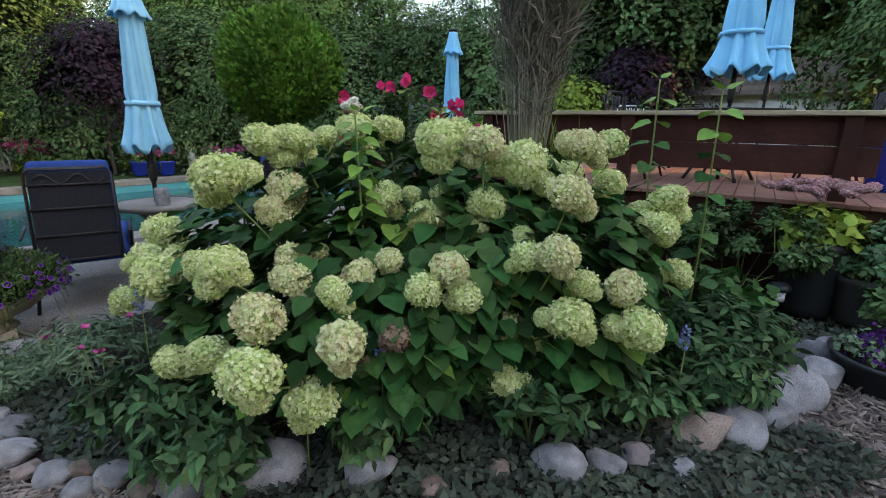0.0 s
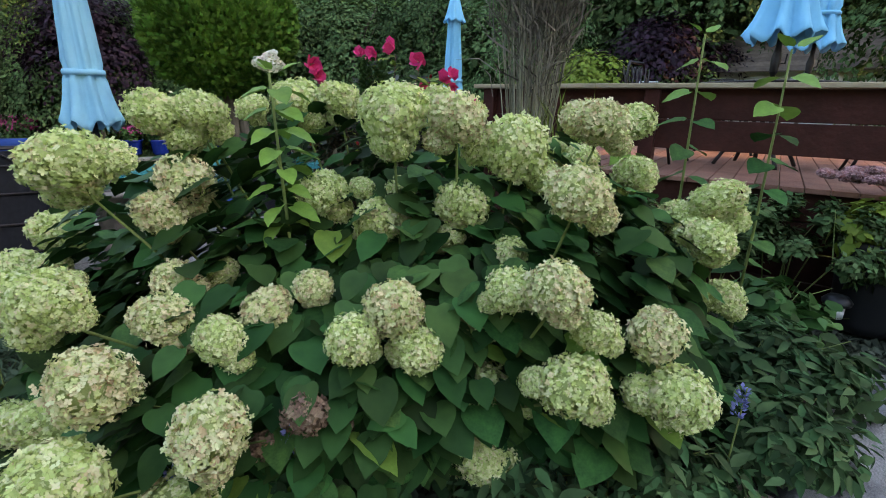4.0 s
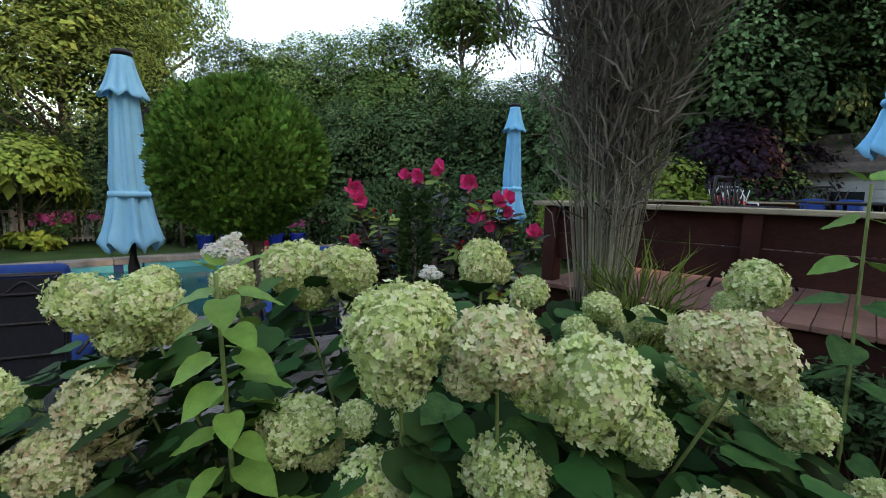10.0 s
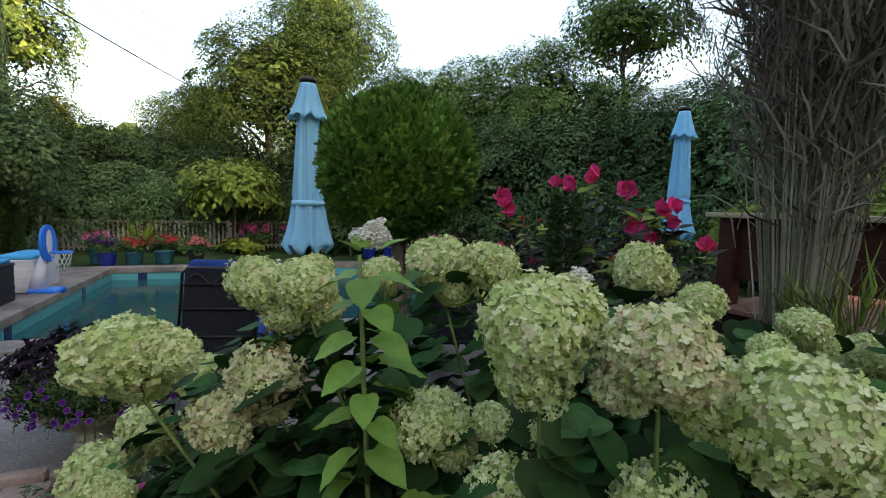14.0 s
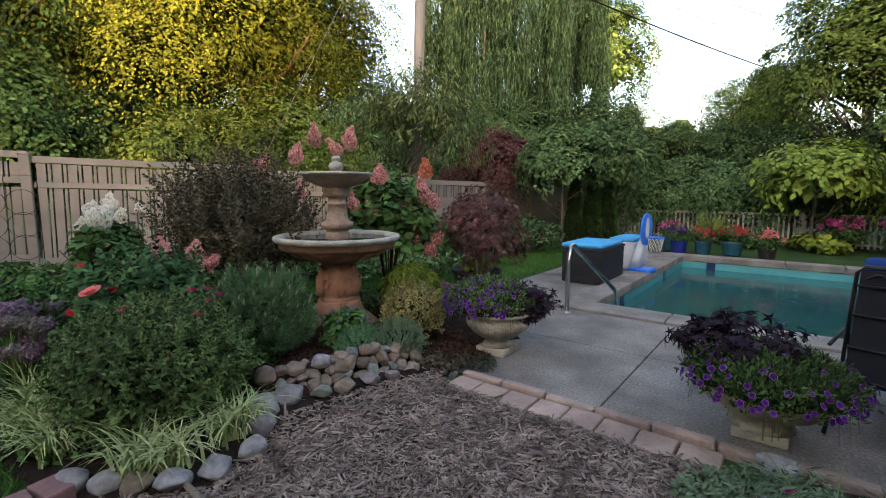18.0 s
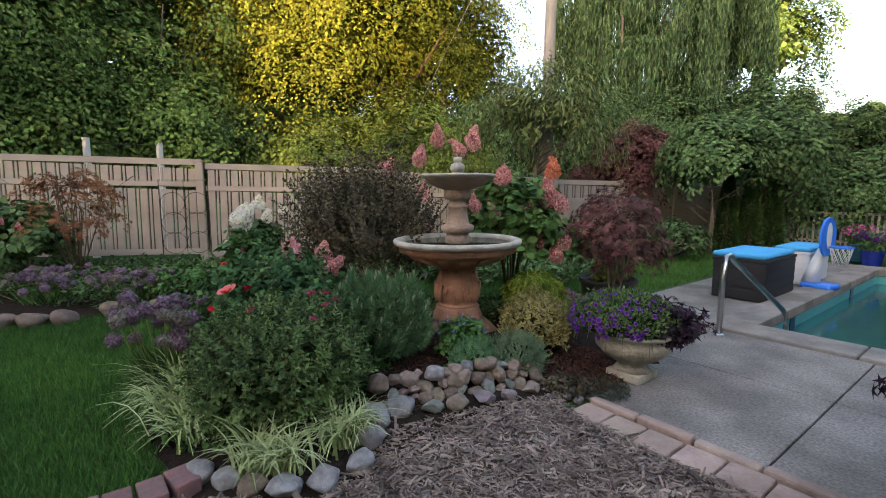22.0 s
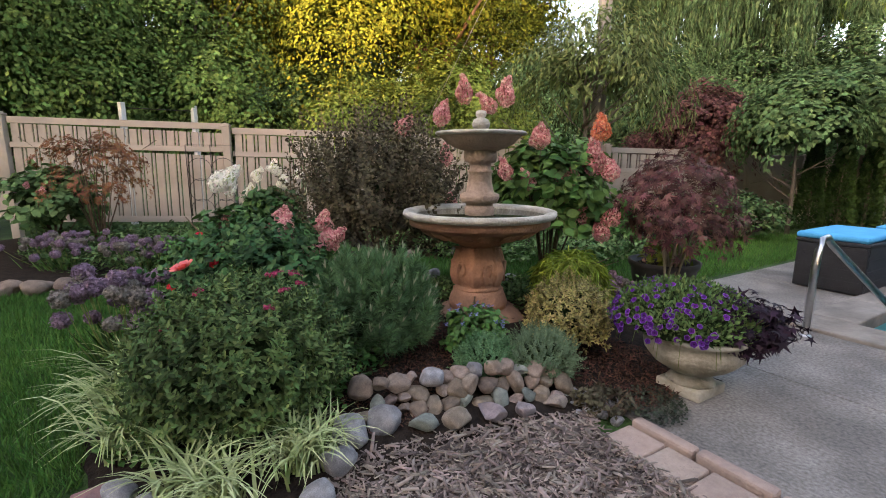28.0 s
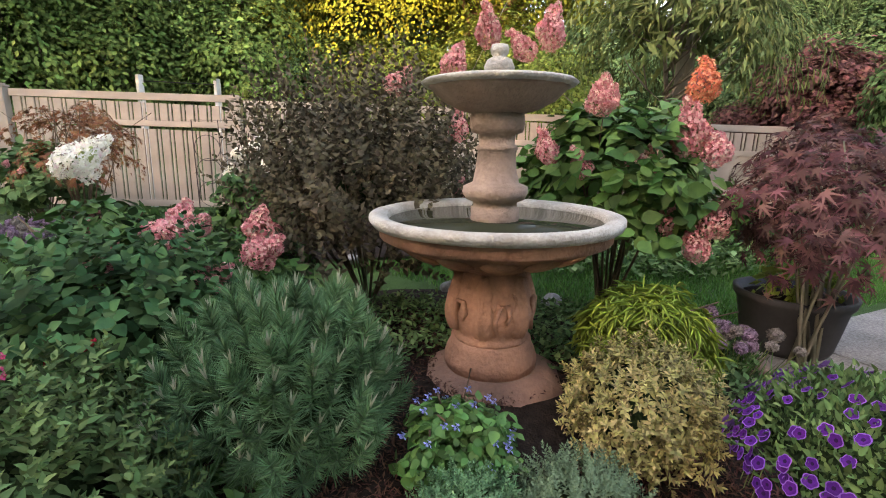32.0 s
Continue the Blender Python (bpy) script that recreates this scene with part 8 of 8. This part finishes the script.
# fence side: pole, cables, posts, trellis
pl = thing("utility_pole", "weathered grey wooden utility pole behind the fence", "pole", (-11.1, 0.27, 0))
tubes("shaft", [([(0, 0, -0.3), (0.03, 0.04, 4.5), (0.12, 0.16, 9.5)], [0.14, 0.12, 0.1])], "pole", pl, 12)
def cable(name, label, a, b, r, sag, material="wire"):
    pts = [Vector(a).lerp(Vector(b), f) - Vector((0, 0, sag * 4 * f * (1 - f))) for f in np.linspace(0, 1, 17)]
    tagged(tubes(name, [(pts, r)], material, None, 5), label, "cable", "overhead cables")


cable("overhead_cable", "black overhead cable running from the utility pole", (-11.0, 0.4, 7.2), (-22, 22, 5.4), 0.02, 0.5)
cable("overhead_cable", "thin pale overhead cable running from the utility pole", (-11.0, 0.4, 7.9), (-22, 22.5, 6.0), 0.009, 0.5, "pole")
cable("overhead_cable", "thin pale overhead cable running from the utility pole", (-11.0, 0.4, 8.1), (-20, 22.5, 6.4), 0.009, 0.5, "pole")
cable("guy_wire", "pale guy wire slanting down from the utility pole", (-11.0, 0.3, 8.6), (-9.2, -3.6, 0.2), 0.004, 0.0, "pole")
for x, y, z in [(-9.07, -10.03, 2.78), (-10.39, -9.3, 2.81)]:
    w = thing("line_post", "white painted post behind the fence", "post", (x, y, 0))
    part("shaft", boxm(-0.055, 0.055, -0.055, 0.055, -0.2, z, 0.006), "whitepaint", w)
cable("line_wire", "thin dark wire strung between the white posts", (-9.07, -10.03, 2.66), (-10.39, -9.3, 2.68), 0.012, 0.0)


def trellis(at, rz):
    t = thing("garden_trellis", "dark metal scroll trellis leaning on the fence", "trellis", (*at, 0.15), rz=rz)
    tubes("frame", [([(-0.45, 0, 0), (-0.45, 0, 1.62), (0.45, 0, 1.62), (0.45, 0, 0)], 0.009)], "bronze", t, 6)
    for z in (0.35, 0.75, 1.15):
        for x in (-0.22, 0.22):
            tubes("ring", [([(x + 0.22 * math.cos(a), 0, z + 0.22 * math.sin(a)) for a in np.linspace(0, 2 * math.pi, 21)], 0.006)], "bronze", t, 5)
    tubes("bar", [([(0, 0, 0), (0, 0, 1.62)], 0.006)], "bronze", t, 5)


trellis((-8.4, -6.75), 120)

# ---- bed round the big hydrangea ----
for nm, lb, at, rad, z, mt, n, lf, sh, sd in [
    ("salvia_clump", "green leafy salvia clump before the hydrangea", (-1.0, 1.78), (0.34, 0.26, 0.16), 0.2, "salvialeaf", 800, 0.075, LANCE, 221),
    ("salvia_clump", "green leafy salvia clump before the hydrangea", (-0.72, 1.55), (0.24, 0.16, 0.12), 0.14, "salvialeaf", 640, 0.078, LANCE, 222),
    ("salvia_clump", "blue-spiked salvia clump before the hydrangea", (-0.12, 1.68), (0.22, 0.13, 0.14), 0.18, "salvialeaf", 560, 0.065, LANCE, 223),
    ("salvia_clump", "insect-nibbled green salvia before the hydrangea", (0.5, 1.82), (0.24, 0.14, 0.12), 0.18, "salvialeaf", 560, 0.07, LANCE, 224),
    ("salvia_clump", "green leafy salvia clump before the hydrangea", (0.92, 1.95), (0.26, 0.16, 0.12), 0.18, "salvialeaf", 640, 0.065, LANCE, 225),
    ("leafy_perennial", "broad-leaved green perennial beside the hydrangea", (1.55, 2.5), (0.38, 0.3, 0.2), 0.22, "salvialeaf", 1700, 0.075, LANCE, 226),
    ("leafy_perennial", "broad-leaved green perennial beside the hydrangea", (1.35, 2.15), (0.25, 0.2, 0.14), 0.18, "salvialeaf", 1200, 0.07, LANCE, 227)] + [
    ("leafy_perennial", "green hosta-like plant beside the hydrangea", (1.95, 3.2), (0.3, 0.26, 0.2), 0.2, "green", 320, 0.1, OVATE, 228),
    ("spreading_shrub", "dark fine-leaved shrub before the deck", (2.3, 3.75), (0.7, 0.5, 0.42), 0.5, "dark", 4600, 0.05, DIAMOND, 229),
    ("spreading_shrub", "dark fine-leaved shrub before the deck", (3.1, 3.3), (0.4, 0.3, 0.3), 0.35, "dark", 2600, 0.05, DIAMOND, 233),
    ("spreading_shrub", "dark fine-leaved shrub before the deck", (2.0, 3.95), (0.5, 0.3, 0.36), 0.5, "dark", 3000, 0.05, DIAMOND, 234),
    ("spreading_shrub", "dark fine-leaved shrub before the deck", (1.3, 4.1), (0.6, 0.4, 0.36), 0.45, "dark", 3200, 0.05, DIAMOND, 230),
    ("spreading_shrub", "grey-green feathery shrub at the bed end", (-1.75, 2.25), (0.42, 0.4, 0.18), 0.18, "sage", 1800, 0.06, NARROW, 231),
    ("spreading_shrub", "grey-green feathery shrub at the bed end", (-2.1, 2.45), (0.24, 0.2, 0.1), 0.1, "sage", 700, 0.05, NARROW, 232)]:
    shrub(nm, lb, at, rad, z, mt, n, 40, 0.09, lf, sh, sd, "stem", "plant", 0.3, -0.3, 6, 0.006)
for x, y, z in [(-0.3, 1.68, 0.52), (-0.1, 1.66, 0.5), (-0.36, 1.58, 0.42), (0.75, 1.9, 0.55), (1.1, 1.95, 0.5), (-1.2, 1.95, 0.62)]:
    s = thing("salvia_spike", "pale blue salvia flower spike", "flower", (x, y, gz(x, y)))
    tubes("stem", [([(0, 0, 0), (0.01, 0, z)], [0.004, 0.002])], "stem", s, 5)
    k = 70
    zz = R.uniform(z - 0.1 - gz(x, y) * 0, z, k) - 0.0
    aa = R.uniform(0, 6.28, k)
    put("floret_spike", scatter_mesh("floret_spike", DIAMOND, np.stack([0.008 * np.cos(aa), 0.008 * np.sin(aa), zz], 1), np.stack([np.cos(aa), np.sin(aa), 0.6 + 0 * aa], 1), rdir(k), R.uniform(0.012, 0.02, k), "bluef"), s)
for x, y in [(-1.7, 2.2), (-1.55, 2.32), (-1.82, 2.1), (-1.5, 1.95), (-1.38, 1.9)]:
    f = thing("pink_bloom", "small lilac-pink bloom on a thin stem", "flower", (x, y, gz(x, y)))
    tubes("stem", [([(0, 0, 0), (0.0, 0.01, 0.36)], [0.003, 0.002])], "stem", f, 4)
    put("petals", scatter_mesh("petals", PETAL, [(0, 0, 0.36)] * 10, np.concatenate([rdir(10)[:, :2], np.full((10, 1), 0.4)], 1), [(0, 0, 1)] * 10, [0.03] * 10, "magenta"), f)


def ground_cover(name, label, n, cx, cy, rx, ry, leaf, material, seed, shape=DIAMOND, hi=0.05):
    r = np.random.default_rng(seed)
    a, q = r.uniform(0, 6.28, n), np.sqrt(r.uniform(0, 1, n))
    x, y = cx + rx * q * np.cos(a), cy + ry * q * np.sin(a)
    z = np.array([gz(u, v) for u, v in zip(x, y)]) + r.uniform(0.012, hi, n)
    D = unit(np.stack([r.normal(size=n), r.normal(size=n), r.uniform(0, 0.9, n)], 1))
    tagged(put(name, scatter_mesh(name, shape, np.stack([x, y, z], 1), D, unit(np.array((0, -0.3, 1)) + rdir(n, r) * 0.4), leaf * r.uniform(0.6, 1.3, n), material)), label, "ground cover", kind="stuff")


ground_cover("bugleweed_cover", "dark bugleweed leaves covering the bed floor", 9000, 0.1, 1.85, 1.75, 0.42, 0.045, "bugle", 241)
ground_cover("bugleweed_cover", "dark bugleweed leaves covering the bed floor", 6000, 2.3, 3.3, 0.75, 0.7, 0.045, "bugle", 242)
ground_cover("bugleweed_cover", "dark bugleweed leaves covering the bed floor", 2500, -1.6, 2.1, 0.6, 0.3, 0.045, "bugle", 243)
ground_cover("bark_mulch_bits", "red-brown bark mulch under the pine", 5200, -3.9, -0.45, 0.75, 0.5, 0.035, "redmulch", 244, NARROW, 0.03)
ground_cover("bark_mulch_bits", "red-brown bark mulch in the fountain bed", 4800, -4.6, 0.8, 0.6, 0.5, 0.035, "redmulch", 245, NARROW, 0.03)
ground_cover("leaf_cover", "low green leaves covering the bed", 5000, -3.6, -1.3, 1.0, 0.8, 0.06, "green", 246, hi=0.16)
ground_cover("leaf_cover", "low green leaves covering the fence bed", 9000, -6.5, -5.8, 1.5, 2.4, 0.08, "dark", 247, hi=0.32)
ground_cover("leaf_cover", "low dark leaves behind the fountain", 4500, -6.0, 0.1, 0.75, 1.0, 0.05, "dark", 250, hi=0.16)
ground_cover("leaf_cover", "low dark leaves along the back fence bed", 7000, -9.3, -1.2, 1.5, 2.6, 0.09, "dark", 255, hi=0.3)
ground_cover("leaf_cover", "low grey-green creeping leaves at the path edge", 1400, -2.25, 2.3, 0.3, 0.35, 0.04, "sage", 248, hi=0.08)
ground_cover("bark_mulch_bits", "red-brown bark mulch behind the pine", 7000, -5.3, -0.7, 0.8, 0.8, 0.035, "redmulch", 256, NARROW, 0.04)
ground_cover("leaf_cover", "low dark leaves under the bronze shrub", 2200, -5.5, -1.1, 0.7, 0.6, 0.05, "dark", 257, hi=0.14)
ground_cover("leaf_cover", "low dark leaves round the urn foot", 900, -4.2, 1.12, 0.24, 0.18, 0.026, "bugle", 249, hi=0.03)

# pots at the right of the bed
pot("planter_pot", "black plastic pot holding a hydrangea near the deck", (2.72, 3.58), 0.22, 0.56, "blackpot", 0.14, "lime", 0.27, 0.3, 420, 0.09, 251, None, OVATE)
p = thing("potted_hydrangea_flowers", "dusty pink flat hydrangea flower heads above the black pot", "flowers", (2.72, 3.58, 0.14))
for k in range(26):
    a = R.uniform(0, 6.28)
    q = 0.36 * math.sqrt(R.uniform())
    head_at(p, "dusty", q * math.cos(a), q * math.sin(a), 0.84 + 0.12 * (1 - q), 0.06, flat=0.6)
pot("planter_pot", "low black plastic tub of flowers on the mulch", (2.42, 2.48), 0.26, 0.2, "blackpot", 0.12, "sage", 0.24, 0.12, 500, 0.04, 252, "violet")
pot("planter_pot", "square-shouldered black pot with a dwarf conifer", (2.98, 3.38), 0.2, 0.34, "greypot", 0.14, "pine", 0.24, 0.46, 2600, 0.05, 253)
pot("glazed_pot", "tall dark blue glazed pot by the deck end", (3.95, 4.6), 0.2, 0.5, "bluepot", DZ, "sage", 0.3, 0.3, 500, 0.06, 254)
sl = thing("solar_light", "small round black solar path light", "path light", (2.42, 3.42, 0.15))
Vs, Fs = lathe([(0.001, 0.2), (0.07, 0.2), (0.075, 0.22), (0.05, 0.25), (0.001, 0.26)], 20)
put("cap", mesh_of("cap", Vs, Fs, "blackpot", True), sl)
Vs, Fs = lathe([(0.001, 0.12), (0.045, 0.12), (0.045, 0.2), (0.001, 0.2)], 16)
put("lens", mesh_of("lens", Vs, Fs, "whitepaint", True), sl)
tubes("stake", [([(0, 0, 0), (0, 0, 0.13)], 0.01)], "blackpot", sl, 8)

# ---- deck furniture ----
def deck_spot(x, y, rz=0):
    return DECKM @ pose(x, y, DZ, 0, 0, rz)


def patio_table(m, r, h):
    t = thing("patio_table", "round dark green metal patio table on the deck", "table")
    t.matrix_world = m
    V, F = lathe([(0.001, h - 0.02), (r, h - 0.02), (r + 0.012, h - 0.01), (r, h), (0.001, h)], 40)
    put("top", mesh_of("top", V, F, "bronze", True), t)
    for k in range(4):
        a = k * math.pi / 2 + 0.5
        tubes("leg", [([(0.3 * r * math.cos(a), 0.3 * r * math.sin(a), h - 0.02), (0.25 * r * math.cos(a), 0.25 * r * math.sin(a), h * 0.5), (0.6 * r * math.cos(a), 0.6 * r * math.sin(a), 0.05), (0.65 * r * math.cos(a), 0.65 * r * math.sin(a), 0.0)], 0.017)], "bronze", t, 8)


def metal_chair(m, material, label):
    t = thing("patio_chair", label, "chair", group="deck chairs")
    t.matrix_world = m
    part("seat", boxm(-0.23, 0.23, -0.22, 0.22, 0.42, 0.445, 0.008), material, t)
    fr = [([(-0.22, 0.22, 0.43), (-0.23, 0.27, 0.75), (-0.15, 0.29, 0.9), (0.15, 0.29, 0.9), (0.23, 0.27, 0.75), (0.22, 0.22, 0.43)], 0.014)]
    tubes("back_frame", fr, material, t, 8)
    for k in range(5):
        x = -0.18 + k * 0.09
        tubes("lattice", [([(x, 0.23, 0.45), (x + 0.12, 0.28, 0.86)], 0.007)], material, t, 5)
        tubes("lattice", [([(x, 0.23, 0.45), (x - 0.12, 0.28, 0.86)], 0.007)], material, t, 5)
    for x in (-0.2, 0.2):
        for y in (-0.2, 0.2):
            tubes("leg", [([(x, y, 0.42), (x * 1.05, y * 0.9, 0.2), (x * 1.2, y * 1.2, 0.0)], 0.013)], material, t, 8)
        tubes("arm", [([(x * 1.15, 0.25, 0.66), (x * 1.25, -0.1, 0.66), (x * 1.15, -0.2, 0.45)], 0.012)], material, t, 8)


patio_table(deck_spot(2.22, 1.11), 0.55, 0.72)
patio_table(deck_spot(1.95, 2.5), 0.68, 0.72)
metal_chair(deck_spot(1.4, 0.85, 80), "bronze", "dark metal patio chair on the deck")
metal_chair(deck_spot(3.1, 1.0, -90), "bronze", "dark metal patio chair on the deck")
metal_chair(deck_spot(1.63, 4.0, 20), "bronze", "dark metal patio chair on the deck")
metal_chair(deck_spot(0.55, 4.6, 35), "aluminium", "white lattice-backed metal chair on the deck")
for x, y in [(1.5, 2.05), (1.86, 2.12)]:
    c = thing("throw_pillow", "navy blue throw pillow on a deck chair", "pillow")
    c.matrix_world = deck_spot(x, y + 1.9, 0) @ pose(0, 0, 0.62, 70, 0, 0)
    part("cover", boxm(-0.13, 0.13, -0.13, 0.13, -0.05, 0.05, 0.045), "navy", c, smooth=True)
for i, (x, y) in enumerate([(0.5, 4.5), (4.5, 4.3), (5.2, 2.5), (3.9, 4.5)]):
    q = deck_spot(x, y).translation
    pot("planter_pot", "flower pot standing on the deck", (q.x, q.y), 0.2, 0.34, "tealpot", DZ, "green", 0.28, 0.45, 500, 0.08, 260 + i, ("red", "salmon", "red", "magenta")[i])

# ---- shed ----
def shed(at, rz):
    t = thing("garden_shed", "pale garden shed with a brown shingle roof", "shed", (*at, 0), rz=rz)
    t.scale = (1.15, 1.15, 1.15)
    part("wall", boxm(-1.7, 1.7, -1.3, 1.3, 0, 2.0), "siding", t)
    for k in range(12):
        part("siding_board", boxm(-1.72, 1.72, -1.325, -1.3, 0.05 + k * 0.16, 0.195 + k * 0.16, 0.004), "siding", t)
    for s in (-1, 1):
        for k in range(9):
            f = k / 9
            part("shingle_course", boxm(-1.95, 1.95, -0.11, 0.11, -0.012, 0.012), "roof", t, m=pose(0, s * (1.55 - 1.55 * f - 0.08), 1.95 + 0.85 * f + 0.05, s * 29 * -1 if s > 0 else 29, 0, 0))
    V = [(-1.7, -1.3, 2.0), (-1.7, 1.3, 2.0), (-1.7, 0, 2.72), (1.7, -1.3, 2.0), (1.7, 1.3, 2.0), (1.7, 0, 2.72)]
    put("gable", mesh_of("gable", V, [(0, 1, 2), (3, 5, 4), (0, 3, 4, 1)], "siding"), t)
    part("door", boxm(-0.45, 0.45, -1.36, -1.325, 0, 1.85, 0.006), "whitepaint", t)
    for x in (-1.1, 1.1):
        part("window", boxm(x - 0.28, x + 0.28, -1.345, -1.325, 1.0, 1.6), "darkglass", t)


shed((8.6, 13.6), -38)

# ---- far beds beyond the pool ----
for i, (u, v, rx, mt, lb) in enumerate([(2.5, 12.3, 0.9, "lime", "yellow-green hosta mound by the picket fence"), (4.5, 12.3, 0.9, "lime", "yellow-green hosta mound by the picket fence"), (6.5, 12.2, 0.9, "lime", "yellow-green hosta mound by the picket fence"), (8.6, 12.4, 0.9, "green", "green hosta mound by the picket fence"), (0.8, 12.4, 0.8, "green", "green mound by the picket fence"), (10.6, 12.4, 0.9, "green", "green mound by the picket fence")]):
    x, y, _ = PF(u, v)
    shrub("hosta_mound", lb, (x, y), (rx, rx * 0.5, 0.18), 0.18, mt, 700, 40, 0.16, 0.16, OVATE, 270 + i, "stem", "plant", 0.3, 0.0, 3)
for i, (x, y) in enumerate([(-11.2, 11.8), (-12.0, 11.0), (-10.2, 12.6), (-6.5, 15.0)]):
    t = shrub("phlox_clump", "clump of bright pink phlox by the picket fence", (x, y), (0.45, 0.45, 0.4), 0.45, "green", 600, 30, 0.16, 0.1, DIAMOND, 280 + i, "stem", "flowers")
    put("bloom_mass", leaf_cloud("blooms", DIAMOND, 900, 24, (0.5, 0.5, 0.35), 0.1, 0.06, "magenta", np.random.default_rng(290 + i), low=0.0), t, pose(0, 0, 0.62))
st = thing("garden_statue", "pale stone garden statue on a block by the pool", "statue", (-7.5, 12.9, 0))
Vs, Fs = lathe([(0.001, 0), (0.12, 0), (0.12, 0.12), (0.09, 0.14), (0.1, 0.3), (0.12, 0.42), (0.1, 0.52), (0.05, 0.56), (0.07, 0.6), (0.075, 0.66), (0.05, 0.71), (0.001, 0.73)], 18, 0.004, 5)
put("figure", mesh_of("figure", Vs, Fs, "fountrim", True), st)
x, y, _ = PF(0.4, 10.0)
sp = thing("spike_plant", "spiky cordyline rising from the corner pots", "plant", (x, y, 0.35))
aa = R.uniform(0, 6.28, 60)
put("leaves", scatter_mesh("leaves", (BLADE[0] * np.array((1.6, 1, 1)), BLADE[1]), np.zeros((60, 3)), np.stack([np.cos(aa) * 0.6, np.sin(aa) * 0.6, R.uniform(0.4, 1.6, 60)], 1), rdir(60), R.uniform(0.5, 0.85, 60), "lime"), sp)

# ---- mulch chips, grass blades ----
def mulch_chips(n, x0, x1, y0, y1, seed):
    r = np.random.default_rng(seed)
    x, y = r.uniform(x0, x1, n * 2), r.uniform(y0, y1, n * 2)
    k = np.array([inside(a, b, PATH_EDGE) for a, b in zip(x, y)])
    x, y = x[k][:n], y[k][:n]
    n = len(x)
    z = np.array([gz(a, b) for a, b in zip(x, y)]) + r.uniform(0.002, 0.022, n)
    w = 0.1
    sh = (np.array([(-w, 0, 0), (w, 0.03, 0), (w * 0.8, 1, 0.02), (-w * 0.7, 0.94, 0), (-w * 0.8, 0.02, 0.08), (w * 0.8, 0.05, 0.08), (w * 0.6, 0.96, 0.09), (-w * 0.5, 0.9, 0.07)]), [(4, 5, 6, 7), (0, 1, 5, 4), (1, 2, 6, 5), (2, 3, 7, 6), (3, 0, 4, 7)])
    D = np.stack([r.normal(size=n), r.normal(size=n), r.normal(0, 0.16, n)], 1)
    tagged(put("mulch_chip_layer", scatter_mesh("mulch_chip_layer", sh, np.stack([x, y, z], 1), D, unit(np.array((0, 0, 1.0)) + r.normal(0, 0.25, (n, 3))), r.gamma(2.6, 0.011, n) + 0.01, "chip")), "shredded wood mulch chips on the path", "mulch", kind="stuff")


mulch_chips(30000, -4.0, -1.2, -1.6, 2.4, 301)
mulch_chips(14000, 0.8, 3.2, 0.9, 3.0, 302)
mulch_chips(8000, -2.2, 1.0, 0.9, 2.2, 303)
mulch_chips(5000, -1.2, 3.2, -1.6, 1.0, 304)

LAWN_A = [(-2.25, -1.35), (-2.0, -1.75), (-1.6, -2.3), (-1.2, -3.2), (-2.2, -6.5), (-3.9, -5.85), (-4.55, -5.2), (-5.15, -4.75), (-6.3, -4.0), (-5.2, -3.35), (-3.55, -2.55), (-2.8, -1.85), (-2.5, -1.4)]
LAWN_B = [(-6.5, 0.6), (-6.9, -1.4), (-7.1, -3.0), (-8.4, -1.4), (-9.8, 0.8), (-11.3, 2.5), (-12.8, 3.8), (-12.9, 5.7), (-11.4, 4.5), (-9.02, 2.68), (-7.0, 1.1)]


def grass(name, n, poly, h, seed):
    r = np.random.default_rng(seed)
    P = np.array(poly)
    x, y = r.uniform(P[:, 0].min(), P[:, 0].max(), n * 3), r.uniform(P[:, 1].min(), P[:, 1].max(), n * 3)
    k = np.array([inside(a, b, poly) for a, b in zip(x, y)])
    x, y = x[k][:n], y[k][:n]
    n = len(x)
    z = np.array([gz(a, b) for a, b in zip(x, y)]) - 0.03
    sh = (BLADE[0] * np.array((2.2, 1, 1)), BLADE[1])
    tagged(put(name, scatter_mesh(name, sh, np.stack([x, y, z], 1), np.stack([r.normal(0, 0.4, n), r.normal(0, 0.4, n), np.ones(n)], 1), rdir(n, r), h * r.uniform(0.6, 1.25, n), "blade")), "short mown green grass blades", "grass", kind="stuff")


grass("lawn_grass", 60000, LAWN_A, 0.08, 311)
grass("lawn_grass", 30000, LAWN_B, 0.09, 312)

# ---- distance ----
def far_woods():
    r = np.random.default_rng(401)
    V, F, n = [], [], 360
    rows = (0.0, 2.5, 5.0, 7.0, 8.4)
    for i in range(n):
        a = 2 * math.pi * i / n
        top = 1 + 0.16 * math.sin(a * 7) + 0.12 * math.sin(a * 19 + 1) + r.normal(0, 0.07)
        for k, z in enumerate(rows):
            rr = 62 + r.normal(0, 0.9) + (1.5 * k if k > 2 else 0)
            V.append((rr * math.cos(a), 1 + rr * math.sin(a), z * top - (0.5 if k == 0 else 0)))
    m = len(rows)
    for i in range(n):
        for k in range(m - 1):
            a, b = i * m + k, ((i + 1) % n) * m + k
            F.append((a, b, b + 1, a + 1))
    tagged(put("backdrop", mesh_of("backdrop", V, F, "dark")), "distant dark green woods round the garden", "woods", kind="structure")


far_woods()

# ---- unseen house block behind the path, added to shade the garden from the sun ----
hs = thing("house", "unseen plain house block added to shade the garden", "house", kind="structure")
part("wall", boxm(10.0, 17.0, -16.0, 3.5, -0.1, 5.6), "siding", hs)
part("roof", boxm(9.6, 17.4, -16.4, 3.9, 5.6, 5.9), "roof", hs)
